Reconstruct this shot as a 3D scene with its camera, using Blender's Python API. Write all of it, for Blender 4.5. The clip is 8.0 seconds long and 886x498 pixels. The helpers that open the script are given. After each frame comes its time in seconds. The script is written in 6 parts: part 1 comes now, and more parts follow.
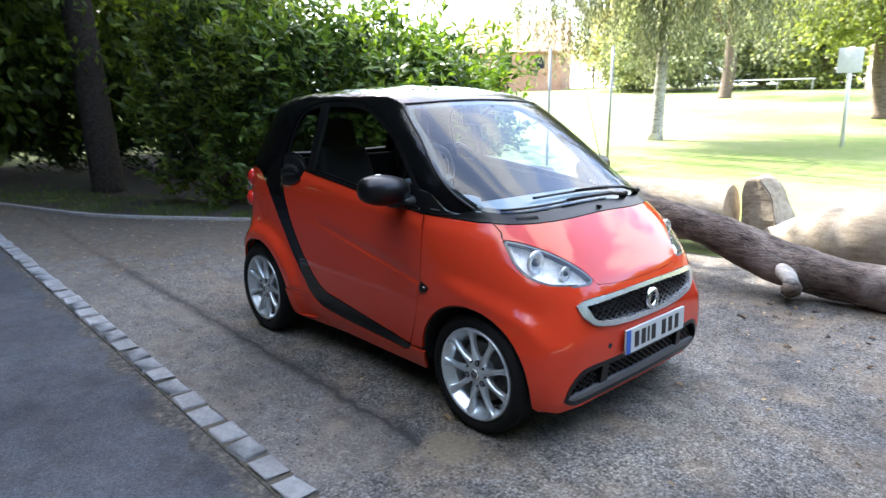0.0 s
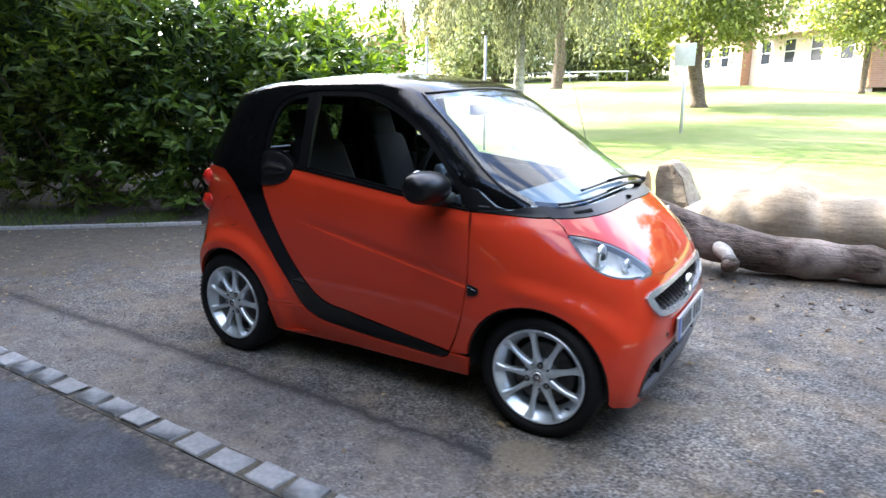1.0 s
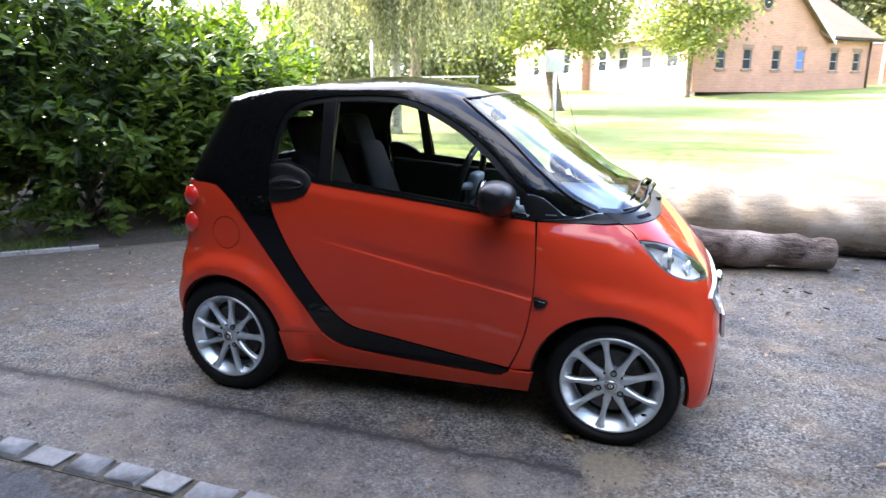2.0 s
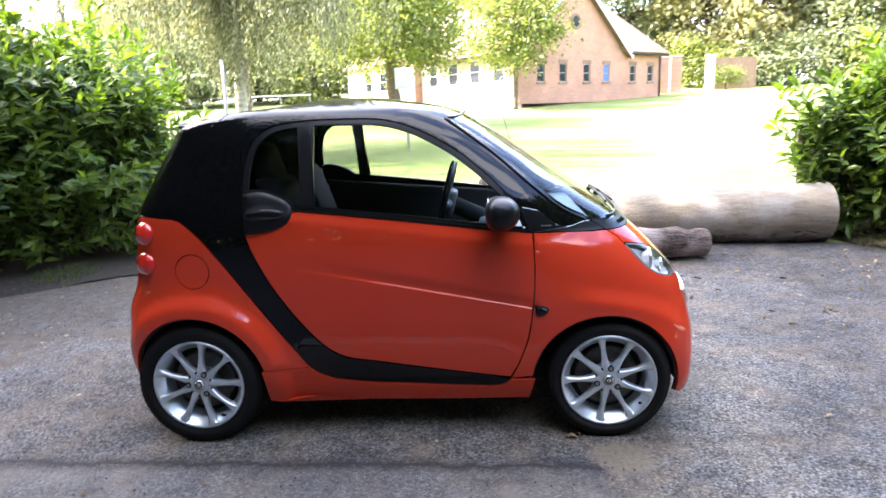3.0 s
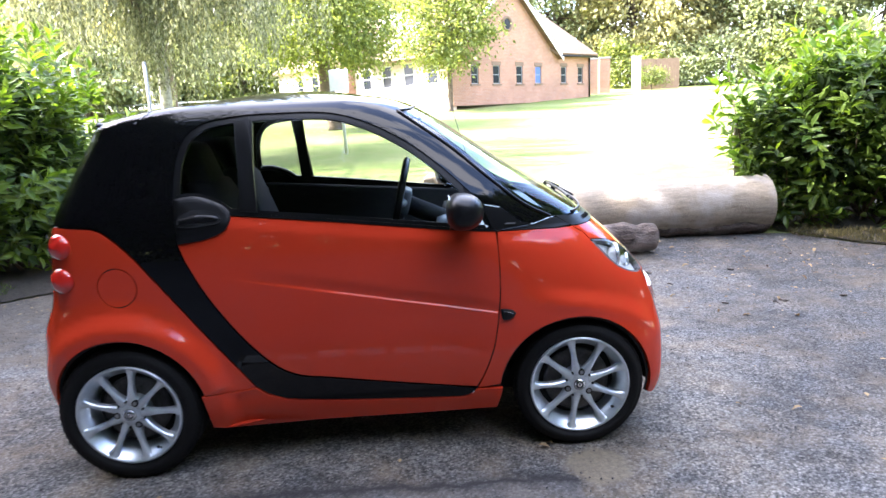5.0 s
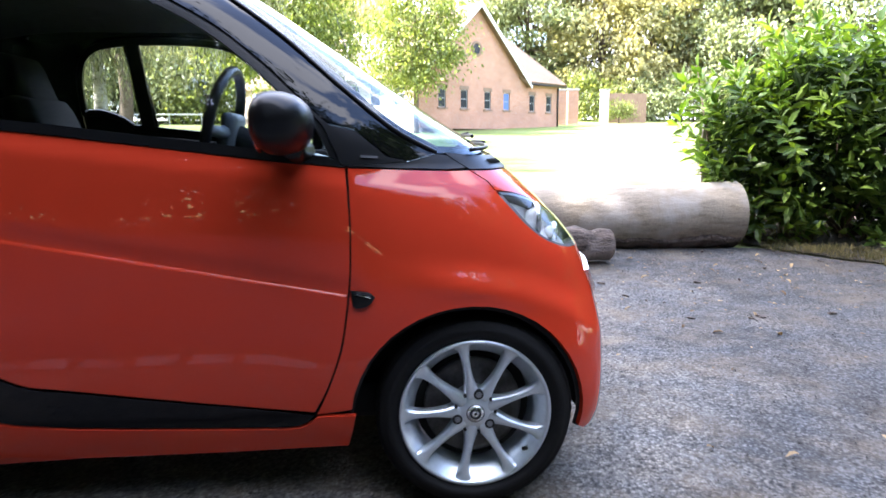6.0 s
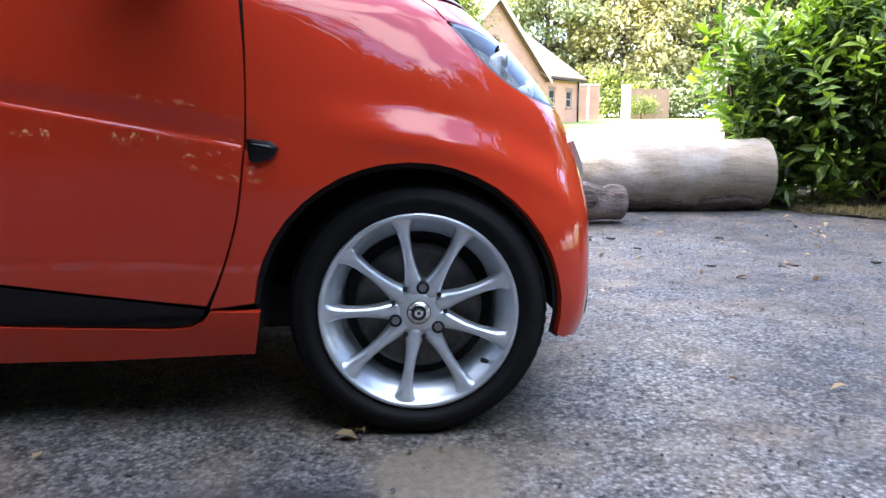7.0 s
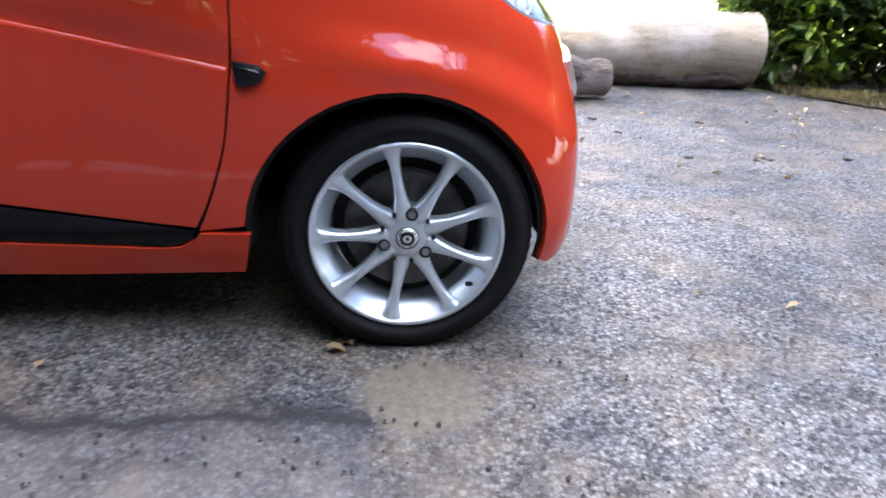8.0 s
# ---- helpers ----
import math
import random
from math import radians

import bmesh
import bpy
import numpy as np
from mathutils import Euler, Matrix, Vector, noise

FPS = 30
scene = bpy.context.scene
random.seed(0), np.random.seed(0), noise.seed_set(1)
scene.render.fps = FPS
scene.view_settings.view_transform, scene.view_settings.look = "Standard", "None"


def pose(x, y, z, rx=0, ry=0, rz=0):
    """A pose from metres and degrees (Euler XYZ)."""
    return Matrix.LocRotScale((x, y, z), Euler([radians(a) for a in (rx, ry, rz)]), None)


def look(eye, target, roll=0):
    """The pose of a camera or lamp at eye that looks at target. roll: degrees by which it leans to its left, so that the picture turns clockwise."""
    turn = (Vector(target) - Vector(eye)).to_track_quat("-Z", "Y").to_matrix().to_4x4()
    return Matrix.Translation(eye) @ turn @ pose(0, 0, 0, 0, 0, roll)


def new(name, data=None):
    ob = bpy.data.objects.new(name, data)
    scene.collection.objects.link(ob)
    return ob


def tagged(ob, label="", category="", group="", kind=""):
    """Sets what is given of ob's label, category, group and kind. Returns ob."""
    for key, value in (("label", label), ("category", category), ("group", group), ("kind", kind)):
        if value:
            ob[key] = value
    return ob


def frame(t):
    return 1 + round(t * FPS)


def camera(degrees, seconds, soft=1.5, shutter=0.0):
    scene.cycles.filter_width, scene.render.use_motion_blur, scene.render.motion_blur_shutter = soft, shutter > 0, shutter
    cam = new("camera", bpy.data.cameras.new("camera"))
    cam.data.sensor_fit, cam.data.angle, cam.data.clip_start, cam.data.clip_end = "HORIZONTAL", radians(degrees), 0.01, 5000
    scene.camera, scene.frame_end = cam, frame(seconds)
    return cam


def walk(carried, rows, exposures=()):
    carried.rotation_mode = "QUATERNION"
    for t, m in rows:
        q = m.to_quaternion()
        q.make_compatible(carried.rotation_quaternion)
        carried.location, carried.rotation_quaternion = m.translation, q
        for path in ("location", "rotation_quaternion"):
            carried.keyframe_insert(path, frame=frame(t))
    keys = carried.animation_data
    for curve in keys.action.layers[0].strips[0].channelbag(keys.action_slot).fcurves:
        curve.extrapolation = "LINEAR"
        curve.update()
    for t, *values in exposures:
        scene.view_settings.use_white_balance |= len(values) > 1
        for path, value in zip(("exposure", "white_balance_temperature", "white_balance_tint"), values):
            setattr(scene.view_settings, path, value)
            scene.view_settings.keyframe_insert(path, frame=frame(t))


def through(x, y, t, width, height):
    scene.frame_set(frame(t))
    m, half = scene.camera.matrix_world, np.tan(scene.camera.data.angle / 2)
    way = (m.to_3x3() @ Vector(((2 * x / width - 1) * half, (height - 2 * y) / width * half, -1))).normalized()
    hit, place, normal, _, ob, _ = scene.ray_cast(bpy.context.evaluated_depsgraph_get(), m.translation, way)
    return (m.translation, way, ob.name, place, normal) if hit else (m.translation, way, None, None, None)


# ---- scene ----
cam = camera(69.7, 8.0, 1.5, 0.3)
PATH = [
    (0, (2.781, -2.601, 1.458), (1.348, -1.28, 1.008), -0.1),
    (0.2, (2.606, -2.745, 1.482), (1.261, -1.345, 1.002), 1.7),
    (0.5, (2.389, -2.83, 1.45), (1.159, -1.325, 0.978), 0.6),
    (0.8, (2.11, -3.002, 1.478), (1.036, -1.392, 0.973), -0.9),
    (1, (1.938, -3.034, 1.454), (0.896, -1.396, 0.975), 0.0),
    (1.2, (1.74, -3.076, 1.436), (0.739, -1.418, 0.937), -1.1),
    (1.5, (1.499, -3.14, 1.464), (0.628, -1.41, 0.966), 0.7),
    (1.7, (1.325, -3.197, 1.454), (0.558, -1.412, 0.976), 0.6),
    (2.8, (0.498, -3.378, 1.48), (0.249, -1.447, 1.022), -1.4),
    (3, (0.397, -3.41, 1.484), (0.261, -1.46, 1.057), -2.0),
    (3.5, (0.207, -3.499, 1.483), (0.14, -1.534, 1.118), -2.8),
    (4, (0.168, -3.512, 1.478), (0.147, -1.548, 1.103), -0.6),
    (4.2, (0.172, -3.503, 1.482), (0.155, -1.541, 1.096), -1.4),
    (5.3, (0.416, -2.998, 1.369), (0.498, -1.046, 0.941), -2.4),
    (5.5, (0.503, -2.825, 1.291), (0.634, -0.857, 0.957), -0.2),
    (5.8, (0.627, -2.522, 1.132), (0.781, -0.571, 0.719), 0.2),
    (6, (0.711, -2.363, 1.023), (0.87, -0.398, 0.687), -0.3),
    (6.2, (0.792, -2.206, 0.914), (0.942, -0.235, 0.614), -0.4),
    (6.5, (0.885, -2.105, 0.755), (1.004, -0.133, 0.44), 0.4),
    (7, (0.924, -2.019, 0.629), (1.017, -0.048, 0.3), -0.5),
    (7.5, (0.926, -1.992, 0.605), (1.036, -0.021, 0.286), -0.6),
    (7.8, (0.912, -1.984, 0.680), (1.127, -0.091, 0.070), 1.1),
    (8, (0.887, -1.988, 0.794), (1.066, -0.155, 0.014), 2.3),
]
walk(cam, [(t, look(eye, target, roll)) for t, eye, target, roll in PATH], [(0.0, 3.50, 6150, 12), (1.5, 3.72, 6220, 16), (3.0, 4.00, 6280, 20), (3.5, 4.00, 6120, 20), (5.5, 3.94, 6080, 20), (6.2, 3.84, 5950, 19), (7.0, 3.98, 5950, 19), (7.5, 4.30, 6050, 20), (8.0, 4.38, 6200, 19)])

# ---- light ----
SUN_AZ, SUN_EL = 178.0, 46.0   # degrees: the way to the sun, from +x towards +y, and above the horizon
sun = new("sun", bpy.data.lights.new("sun", "SUN"))
sun.data.energy, sun.data.angle, sun.data.color = 3.1, radians(0.6), (1.0, 0.94, 0.84)
sun_way = Vector((math.cos(radians(SUN_AZ)) * math.cos(radians(SUN_EL)), math.sin(radians(SUN_AZ)) * math.cos(radians(SUN_EL)), math.sin(radians(SUN_EL))))
sun.matrix_world = look(sun_way * 60, (0, 0, 0))
world = bpy.data.worlds.new("sky")
scene.world = world
world.use_nodes = True
sky = world.node_tree.nodes.new("ShaderNodeTexSky")
sky.sky_type, sky.sun_disc = "NISHITA", False
sky.sun_elevation, sky.sun_rotation = radians(SUN_EL), radians(90 - SUN_AZ)
sky.air_density, sky.dust_density, sky.ozone_density = 1.0, 2.5, 1.0
back = world.node_tree.nodes["Background"]
back.inputs["Strength"].default_value = 0.15
# broken white cloud over the blue
wn, wl = world.node_tree.nodes, world.node_tree.links
where, squash, puffs, cover, over_blue = (wn.new("ShaderNode" + k) for k in ("TexCoord", "Mapping", "TexNoise", "ValToRGB", "Mix"))
squash.inputs["Scale"].default_value = (1.0, 1.0, 2.2)
puffs.inputs["Scale"].default_value, puffs.inputs["Detail"].default_value, puffs.inputs["Roughness"].default_value = 2.4, 5.0, 0.52
cover.color_ramp.elements[0].position, cover.color_ramp.elements[1].position = 0.47, 0.545
over_blue.data_type = "RGBA"
over_blue.inputs[7].default_value = (3.7, 3.85, 4.05, 1)
wl.new(where.outputs["Generated"], squash.inputs["Vector"])
wl.new(squash.outputs[0], puffs.inputs["Vector"])
wl.new(puffs.outputs["Fac"], cover.inputs["Fac"])
wl.new(cover.outputs["Color"], over_blue.inputs[0])
wl.new(sky.outputs[0], over_blue.inputs[6])
wl.new(over_blue.outputs[2], back.inputs["Color"])


# ---- materials ----
def material(name, colour, rough=0.6, metal=0.0, coat=0.0, coat_rough=0.03, spec=0.5):
    m = bpy.data.materials.new(name)
    m.use_nodes = True
    p = m.node_tree.nodes["Principled BSDF"]
    p.inputs["Base Color"].default_value = (*colour, 1)
    p.inputs["Roughness"].default_value = rough
    p.inputs["Metallic"].default_value = metal
    p.inputs["Coat Weight"].default_value = coat
    p.inputs["Coat Roughness"].default_value = coat_rough
    p.inputs["Specular IOR Level"].default_value = spec
    return m


def node(m, kind, **values):
    n = m.node_tree.nodes.new(kind)
    for key, value in values.items():
        n.inputs[key].default_value = value
    return n


def join(m, a, b):
    m.node_tree.links.new(a, b)


def coords(m, scale=(1, 1, 1)):
    c, mp = node(m, "ShaderNodeTexCoord"), node(m, "ShaderNodeMapping")
    mp.inputs["Scale"].default_value = scale
    join(m, c.outputs["Object"], mp.inputs["Vector"])
    return mp.outputs["Vector"]


def world_coords(m, scale=(1, 1, 1)):
    g, mp = node(m, "ShaderNodeNewGeometry"), node(m, "ShaderNodeMapping")
    mp.inputs["Scale"].default_value = scale
    join(m, g.outputs["Position"], mp.inputs["Vector"])
    return mp.outputs["Vector"]


def ramp(m, fac, stops):
    r = node(m, "ShaderNodeValToRGB")
    e = r.color_ramp.elements
    while len(e) < len(stops):
        e.new(0.5)
    for k, (at, colour) in enumerate(stops):
        e[k].position, e[k].color = at, (*colour, 1)
    join(m, fac, r.inputs["Fac"])
    return r.outputs["Color"]


def mix(m, fac, a, b, blend="MIX"):
    n = node(m, "ShaderNodeMix")
    n.data_type, n.blend_type = "RGBA", blend
    for value, socket in ((fac, n.inputs[0]), (a, n.inputs[6]), (b, n.inputs[7])):
        if isinstance(value, (int, float)):
            socket.default_value = value
        elif isinstance(value, tuple):
            socket.default_value = (*value, 1)
        else:
            join(m, value, socket)
    return n.outputs[2]


def noise_tex(m, vec, scale, detail=4.0, rough=0.6):
    n = node(m, "ShaderNodeTexNoise", Scale=scale, Detail=detail, Roughness=rough)
    join(m, vec, n.inputs["Vector"])
    return n.outputs["Fac"]


def shader(m):
    return m.node_tree.nodes["Principled BSDF"]


def bump(m, height, strength, distance):
    b = node(m, "ShaderNodeBump", Strength=strength, Distance=distance)
    join(m, height, b.inputs["Height"])
    join(m, b.outputs["Normal"], shader(m).inputs["Normal"])


def car_paint(name, colour, dark):
    m = material(name, colour, 0.42, 0.0, 1.0, 0.025, 0.0)
    v = world_coords(m)
    flake = noise_tex(m, v, 900, 1)
    wash = noise_tex(m, v, 1.7, 3)
    c = mix(m, wash, dark, colour)
    join(m, c, shader(m).inputs["Base Color"])
    dust = noise_tex(m, v, 14, 6, 0.7)
    r = ramp(m, dust, [(0.3, (0.004,) * 3), (0.75, (0.026,) * 3)])
    join(m, r, shader(m).inputs["Coat Roughness"])
    b = node(m, "ShaderNodeBump", Strength=0.05, Distance=0.0005)
    join(m, flake, b.inputs["Height"])
    join(m, b.outputs["Normal"], shader(m).inputs["Normal"])
    return m


def grainy(name, dark, light, scale, rough=0.8, height=0.3, distance=0.01, stretch=(1, 1, 1), big=0.8, spec=0.5):
    m = material(name, light, rough, spec=spec)
    v = world_coords(m, stretch)
    fine, broad = noise_tex(m, v, scale, 8, 0.65), noise_tex(m, v, big, 3)
    c = ramp(m, fine, [(0.3, dark), (0.7, light)])
    n = mix(m, 1.0, c, ramp(m, broad, [(0.3, (0.75,) * 3), (0.7, (1.0,) * 3)]), "MULTIPLY")
    join(m, n, shader(m).inputs["Base Color"])
    bump(m, fine, height, distance)
    return m


def scaled(m, value, by):
    n = node(m, "ShaderNodeMath")
    n.operation = "MULTIPLY"
    n.inputs[1].default_value = by
    join(m, value, n.inputs[0])
    return n.outputs[0]


def asphalt(name, dark, mid, light, stone, wear, seam=False, grain=1.0):
    """Bound aggregate: stones of several greys in a dark binder, with broad stains; a tar seam and a mortar patch where told."""
    m = material(name, mid, 0.85, spec=0.22)
    v = world_coords(m)
    vor = node(m, "ShaderNodeTexVoronoi", Scale=stone)
    join(m, v, vor.inputs["Vector"])
    vor2 = node(m, "ShaderNodeTexVoronoi", Scale=stone * 0.43)
    join(m, v, vor2.inputs["Vector"])
    sep = node(m, "ShaderNodeSeparateColor")
    join(m, vor.outputs["Color"], sep.inputs[0])
    stones = ramp(m, sep.outputs[0], [(0.0, dark), (0.45, mid), (0.8, light), (1.0, tuple(min(1, 1.12 * c) for c in light))])
    sep2 = node(m, "ShaderNodeSeparateColor")
    join(m, vor2.outputs["Color"], sep2.inputs[0])
    speck = ramp(m, sep2.outputs[1], [(0.0, (0.62,) * 3), (0.5, (0.95,) * 3), (0.9, (1.12,) * 3)])
    binder = ramp(m, vor.outputs["Distance"], [(0.25, (1.06,) * 3), (0.62, (0.28,) * 3)])
    c = mix(m, 0.45 * grain, stones, binder, "MULTIPLY")
    c = mix(m, 0.6 * grain, c, speck, "MULTIPLY")
    pits = noise_tex(m, v, 62, 4, 0.62)
    c = mix(m, 0.9 * grain, c, ramp(m, pits, [(0.34, (0.22,) * 3), (0.45, (0.84,) * 3), (0.53, (1.12,) * 3), (0.70, (1.36,) * 3)]), "MULTIPLY")
    broad = noise_tex(m, v, 0.9, 5, 0.62)
    c = mix(m, 1.0, c, ramp(m, broad, [(0.28, (0.46, 0.45, 0.44)), (0.46, (0.90, 0.90, 0.90)), (0.70, (1.30, 1.27, 1.22))]), "MULTIPLY")
    dirt = noise_tex(m, v, 2.3, 7, 0.7)
    c = mix(m, ramp(m, dirt, [(0.47, (0, 0, 0)), (0.70, (wear,) * 3)]), c, (0.16, 0.125, 0.085))
    blot = noise_tex(m, v, 9, 5, 0.6)
    c = mix(m, 0.35 + 0.45 * grain, c, ramp(m, blot, [(0.32, (0.60,) * 3), (0.5, (1.0,) * 3), (0.7, (1.25,) * 3)]), "MULTIPLY")
    tint = noise_tex(m, v, 5, 4, 0.6)
    c = mix(m, 0.9, c, ramp(m, tint, [(0.35, (0.95, 0.99, 1.03)), (0.65, (1.06, 1.0, 0.91))]), "MULTIPLY")
    if not seam:
        # crumbling dirty margin along the kerb
        sep3 = node(m, "ShaderNodeSeparateXYZ")
        join(m, v, sep3.inputs[0])
        off = node(m, "ShaderNodeMath")
        off.operation = "MULTIPLY_ADD"
        off.inputs[1].default_value, off.inputs[2].default_value = 5.0, 9.15
        join(m, sep3.outputs[1], off.inputs[0])
        ragged = node(m, "ShaderNodeMath")
        ragged.operation = "MULTIPLY_ADD"
        ragged.inputs[1].default_value = 2.4
        join(m, noise_tex(m, v, 3.4, 7, 0.68), ragged.inputs[0])
        join(m, off.outputs[0], ragged.inputs[2])
        crumbs = ramp(m, noise_tex(m, v, 26, 6, 0.7), [(0.38, (0.028, 0.026, 0.024)), (0.55, (0.075, 0.068, 0.058)), (0.72, (0.19, 0.165, 0.12))])
        c = mix(m, ramp(m, scaled(m, ragged.outputs[0], 0.5), [(0.93, (0, 0, 0)), (1.0, (0.9,) * 3)]), c, crumbs)
    if seam:
        sep3 = node(m, "ShaderNodeSeparateXYZ")
        join(m, v, sep3.inputs[0])
        fray = noise_tex(m, v, 11, 6, 0.7)
        slow = noise_tex(m, v, 1.4, 2)

        def calc(op, a, b):
            n = node(m, "ShaderNodeMath")
            n.operation = op
            for k, value in enumerate((a, b)):
                if isinstance(value, (int, float)):
                    n.inputs[k].default_value = value
                else:
                    join(m, value, n.inputs[k])
            return n.outputs[0]

        wander = calc("ADD", calc("MULTIPLY", calc("SUBTRACT", slow, 0.5), 0.10), calc("MULTIPLY", calc("SUBTRACT", fray, 0.5), 0.13))
        off = calc("ABSOLUTE", calc("ADD", calc("ADD", sep3.outputs[1], 0.955), wander), 0.0)
        line = calc("MULTIPLY", calc("LESS_THAN", sep3.outputs[0], 0.86), calc("GREATER_THAN", sep3.outputs[0], -7.0))
        tar = ramp(m, off, [(0.006, (0.95,) * 3), (0.020, (0.55,) * 3), (0.075, (0, 0, 0))])
        tar = mix(m, 1.0, tar, line, "MULTIPLY")
        # smoother, paler strip between the seam and the kerb
        strip = ramp(m, calc("MULTIPLY", calc("ADD", calc("ADD", sep3.outputs[1], 0.955), wander), -1.0), [(0.0, (0, 0, 0)), (0.05, (0.38,) * 3)])
        c = mix(m, mix(m, 1.0, strip, line, "MULTIPLY"), c, ramp(m, blot, [(0.3, (0.105, 0.098, 0.092)), (0.7, (0.165, 0.154, 0.144))]))
        c = mix(m, tar, c, (0.034, 0.031, 0.030))
        dx, dy = calc("MULTIPLY", calc("SUBTRACT", sep3.outputs[0], 0.962), 1.05), calc("ADD", sep3.outputs[1], 0.885)
        far = calc("ADD", calc("SQRT", calc("ADD", calc("MULTIPLY", dx, dx), calc("MULTIPLY", dy, dy)), 0.0), calc("MULTIPLY", calc("SUBTRACT", fray, 0.5), 0.11))
        # soil spread by the bed; its darkness also holds the trees' shade
        bed = calc("ADD", calc("MULTIPLY", calc("ADD", sep3.outputs[0], 1.3), -0.42), calc("MULTIPLY", calc("SUBTRACT", sep3.outputs[1], 0.6), 0.30))
        mud_shade = ramp(m, calc("ADD", bed, calc("MULTIPLY", calc("SUBTRACT", dirt, 0.5), 3.2)), [(0.25, (0, 0, 0)), (0.75, (0.7,) * 3)])
        c = mix(m, mud_shade, c, ramp(m, fray, [(0.3, (0.045, 0.037, 0.028)), (0.7, (0.135, 0.110, 0.080))]))
        sealed = calc("ADD", calc("MULTIPLY", calc("SUBTRACT", sep3.outputs[0], 1.75), 0.55), calc("MULTIPLY", calc("SUBTRACT", slow, 0.5), 2.6))
        c = mix(m, ramp(m, sealed, [(0.0, (0, 0, 0)), (0.5, (1, 1, 1))]), c, mix(m, 1.0, c, (0.68, 0.71, 0.76), "MULTIPLY"))
        patch = ramp(m, far, [(0.115, (0.9,) * 3), (0.155, (0, 0, 0))])
        tan = ramp(m, noise_tex(m, v, 45, 6, 0.7), [(0.3, (0.125, 0.102, 0.070)), (0.7, (0.215, 0.178, 0.122))])
        c = mix(m, patch, c, tan)
    join(m, c, shader(m).inputs["Base Color"])
    h = mix(m, 0.35, vor.outputs["Distance"], noise_tex(m, v, 60, 4), "MIX")
    bump(m, h, 0.62, -0.005)
    return m


def leaf_material(name, dark, light, through, gloss=0.35, amount=0.45):
    """Leaves: varied from leaf to leaf, and letting light through."""
    m = material(name, light, gloss, spec=0.28)
    g, o = node(m, "ShaderNodeNewGeometry"), node(m, "ShaderNodeObjectInfo")
    add = node(m, "ShaderNodeMath")
    add.operation = "ADD"
    join(m, g.outputs["Random Per Island"], add.inputs[0])
    join(m, o.outputs["Random"], add.inputs[1])
    wrap = node(m, "ShaderNodeMath")
    wrap.operation = "FRACT"
    join(m, add.outputs[0], wrap.inputs[0])
    patch = noise_tex(m, world_coords(m), 1.3, 3)
    c = ramp(m, wrap.outputs[0], [(0.0, dark), (0.55, tuple((a + b) / 2 for a, b in zip(dark, light))), (0.9, light), (1.0, tuple(min(1, 1.35 * b) for b in light))])
    c = mix(m, 1.0, c, ramp(m, patch, [(0.3, (0.7,) * 3), (0.7, (1.15,) * 3)]), "MULTIPLY")
    join(m, c, shader(m).inputs["Base Color"])
    tr = node(m, "ShaderNodeBsdfTranslucent")
    tc = mix(m, 1.0, c, tuple(through), "MULTIPLY")
    join(m, tc, tr.inputs["Color"])
    ms = node(m, "ShaderNodeMixShader", Fac=amount)
    join(m, shader(m).outputs[0], ms.inputs[1])
    join(m, tr.outputs[0], ms.inputs[2])
    join(m, ms.outputs[0], m.node_tree.nodes["Material Output"].inputs["Surface"])
    return m


def pane_glass(name, tint, rough=0.0, face=0.06):
    """Thin clear pane: mirror reflection growing towards glancing angles, tinted view through."""
    m = bpy.data.materials.new(name)
    m.use_nodes = True
    m.node_tree.nodes.remove(m.node_tree.nodes["Principled BSDF"])
    slant = node(m, "ShaderNodeLayerWeight", Blend=0.5)
    steep, gloss = node(m, "ShaderNodeMath"), node(m, "ShaderNodeMath")
    steep.operation, gloss.operation = "POWER", "MULTIPLY_ADD"
    steep.inputs[1].default_value = 4.6
    gloss.inputs[1].default_value, gloss.inputs[2].default_value = 0.9 - face, face
    join(m, slant.outputs["Facing"], steep.inputs[0])
    join(m, steep.outputs[0], gloss.inputs[0])
    t, g = node(m, "ShaderNodeBsdfTransparent"), node(m, "ShaderNodeBsdfGlossy")
    t.inputs["Color"].default_value = (*tint, 1)
    g.inputs["Roughness"].default_value = rough
    ms = node(m, "ShaderNodeMixShader")
    join(m, gloss.outputs[0], ms.inputs[0])
    join(m, t.outputs[0], ms.inputs[1])
    join(m, g.outputs[0], ms.inputs[2])
    join(m, ms.outputs[0], m.node_tree.nodes["Material Output"].inputs["Surface"])
    return m


RED = car_paint("red car paint", (0.570, 0.045, 0.0165), (0.52, 0.039, 0.0145))
BLACK = car_paint("gloss black paint", (0.0045, 0.0045, 0.0052), (0.0032, 0.0032, 0.0037))
shader(BLACK).inputs["Coat Weight"].default_value, shader(BLACK).inputs["Coat IOR"].default_value = 0.9, 1.40
TRIM = grainy("black grained plastic", (0.0040, 0.0040, 0.0046), (0.0080, 0.0080, 0.0090), 320, 0.36, 0.2, 0.0006, spec=0.32)
DARK = material("dark underbody", (0.008, 0.008, 0.008), 0.9)
CABIN = grainy("dark cabin cloth", (0.014, 0.0145, 0.0158), (0.027, 0.028, 0.031), 260, 0.85, 0.3, 0.002, spec=0.2)
CABIN_GREY = material("grey cabin plastic", (0.20, 0.215, 0.225), 0.45)
GLASS = pane_glass("window glass", (0.87, 0.89, 0.87))
SCREEN = pane_glass("windscreen glass", (0.68, 0.80, 0.88), 0.0, 0.06)
QUARTER = pane_glass("quarter glass", (0.60, 0.63, 0.62))
LENS = pane_glass("headlight lens", (0.95, 0.96, 0.96), 0.0, 0.04)
CHROME = material("bright chrome", (0.78, 0.79, 0.80), 0.12, 1.0)
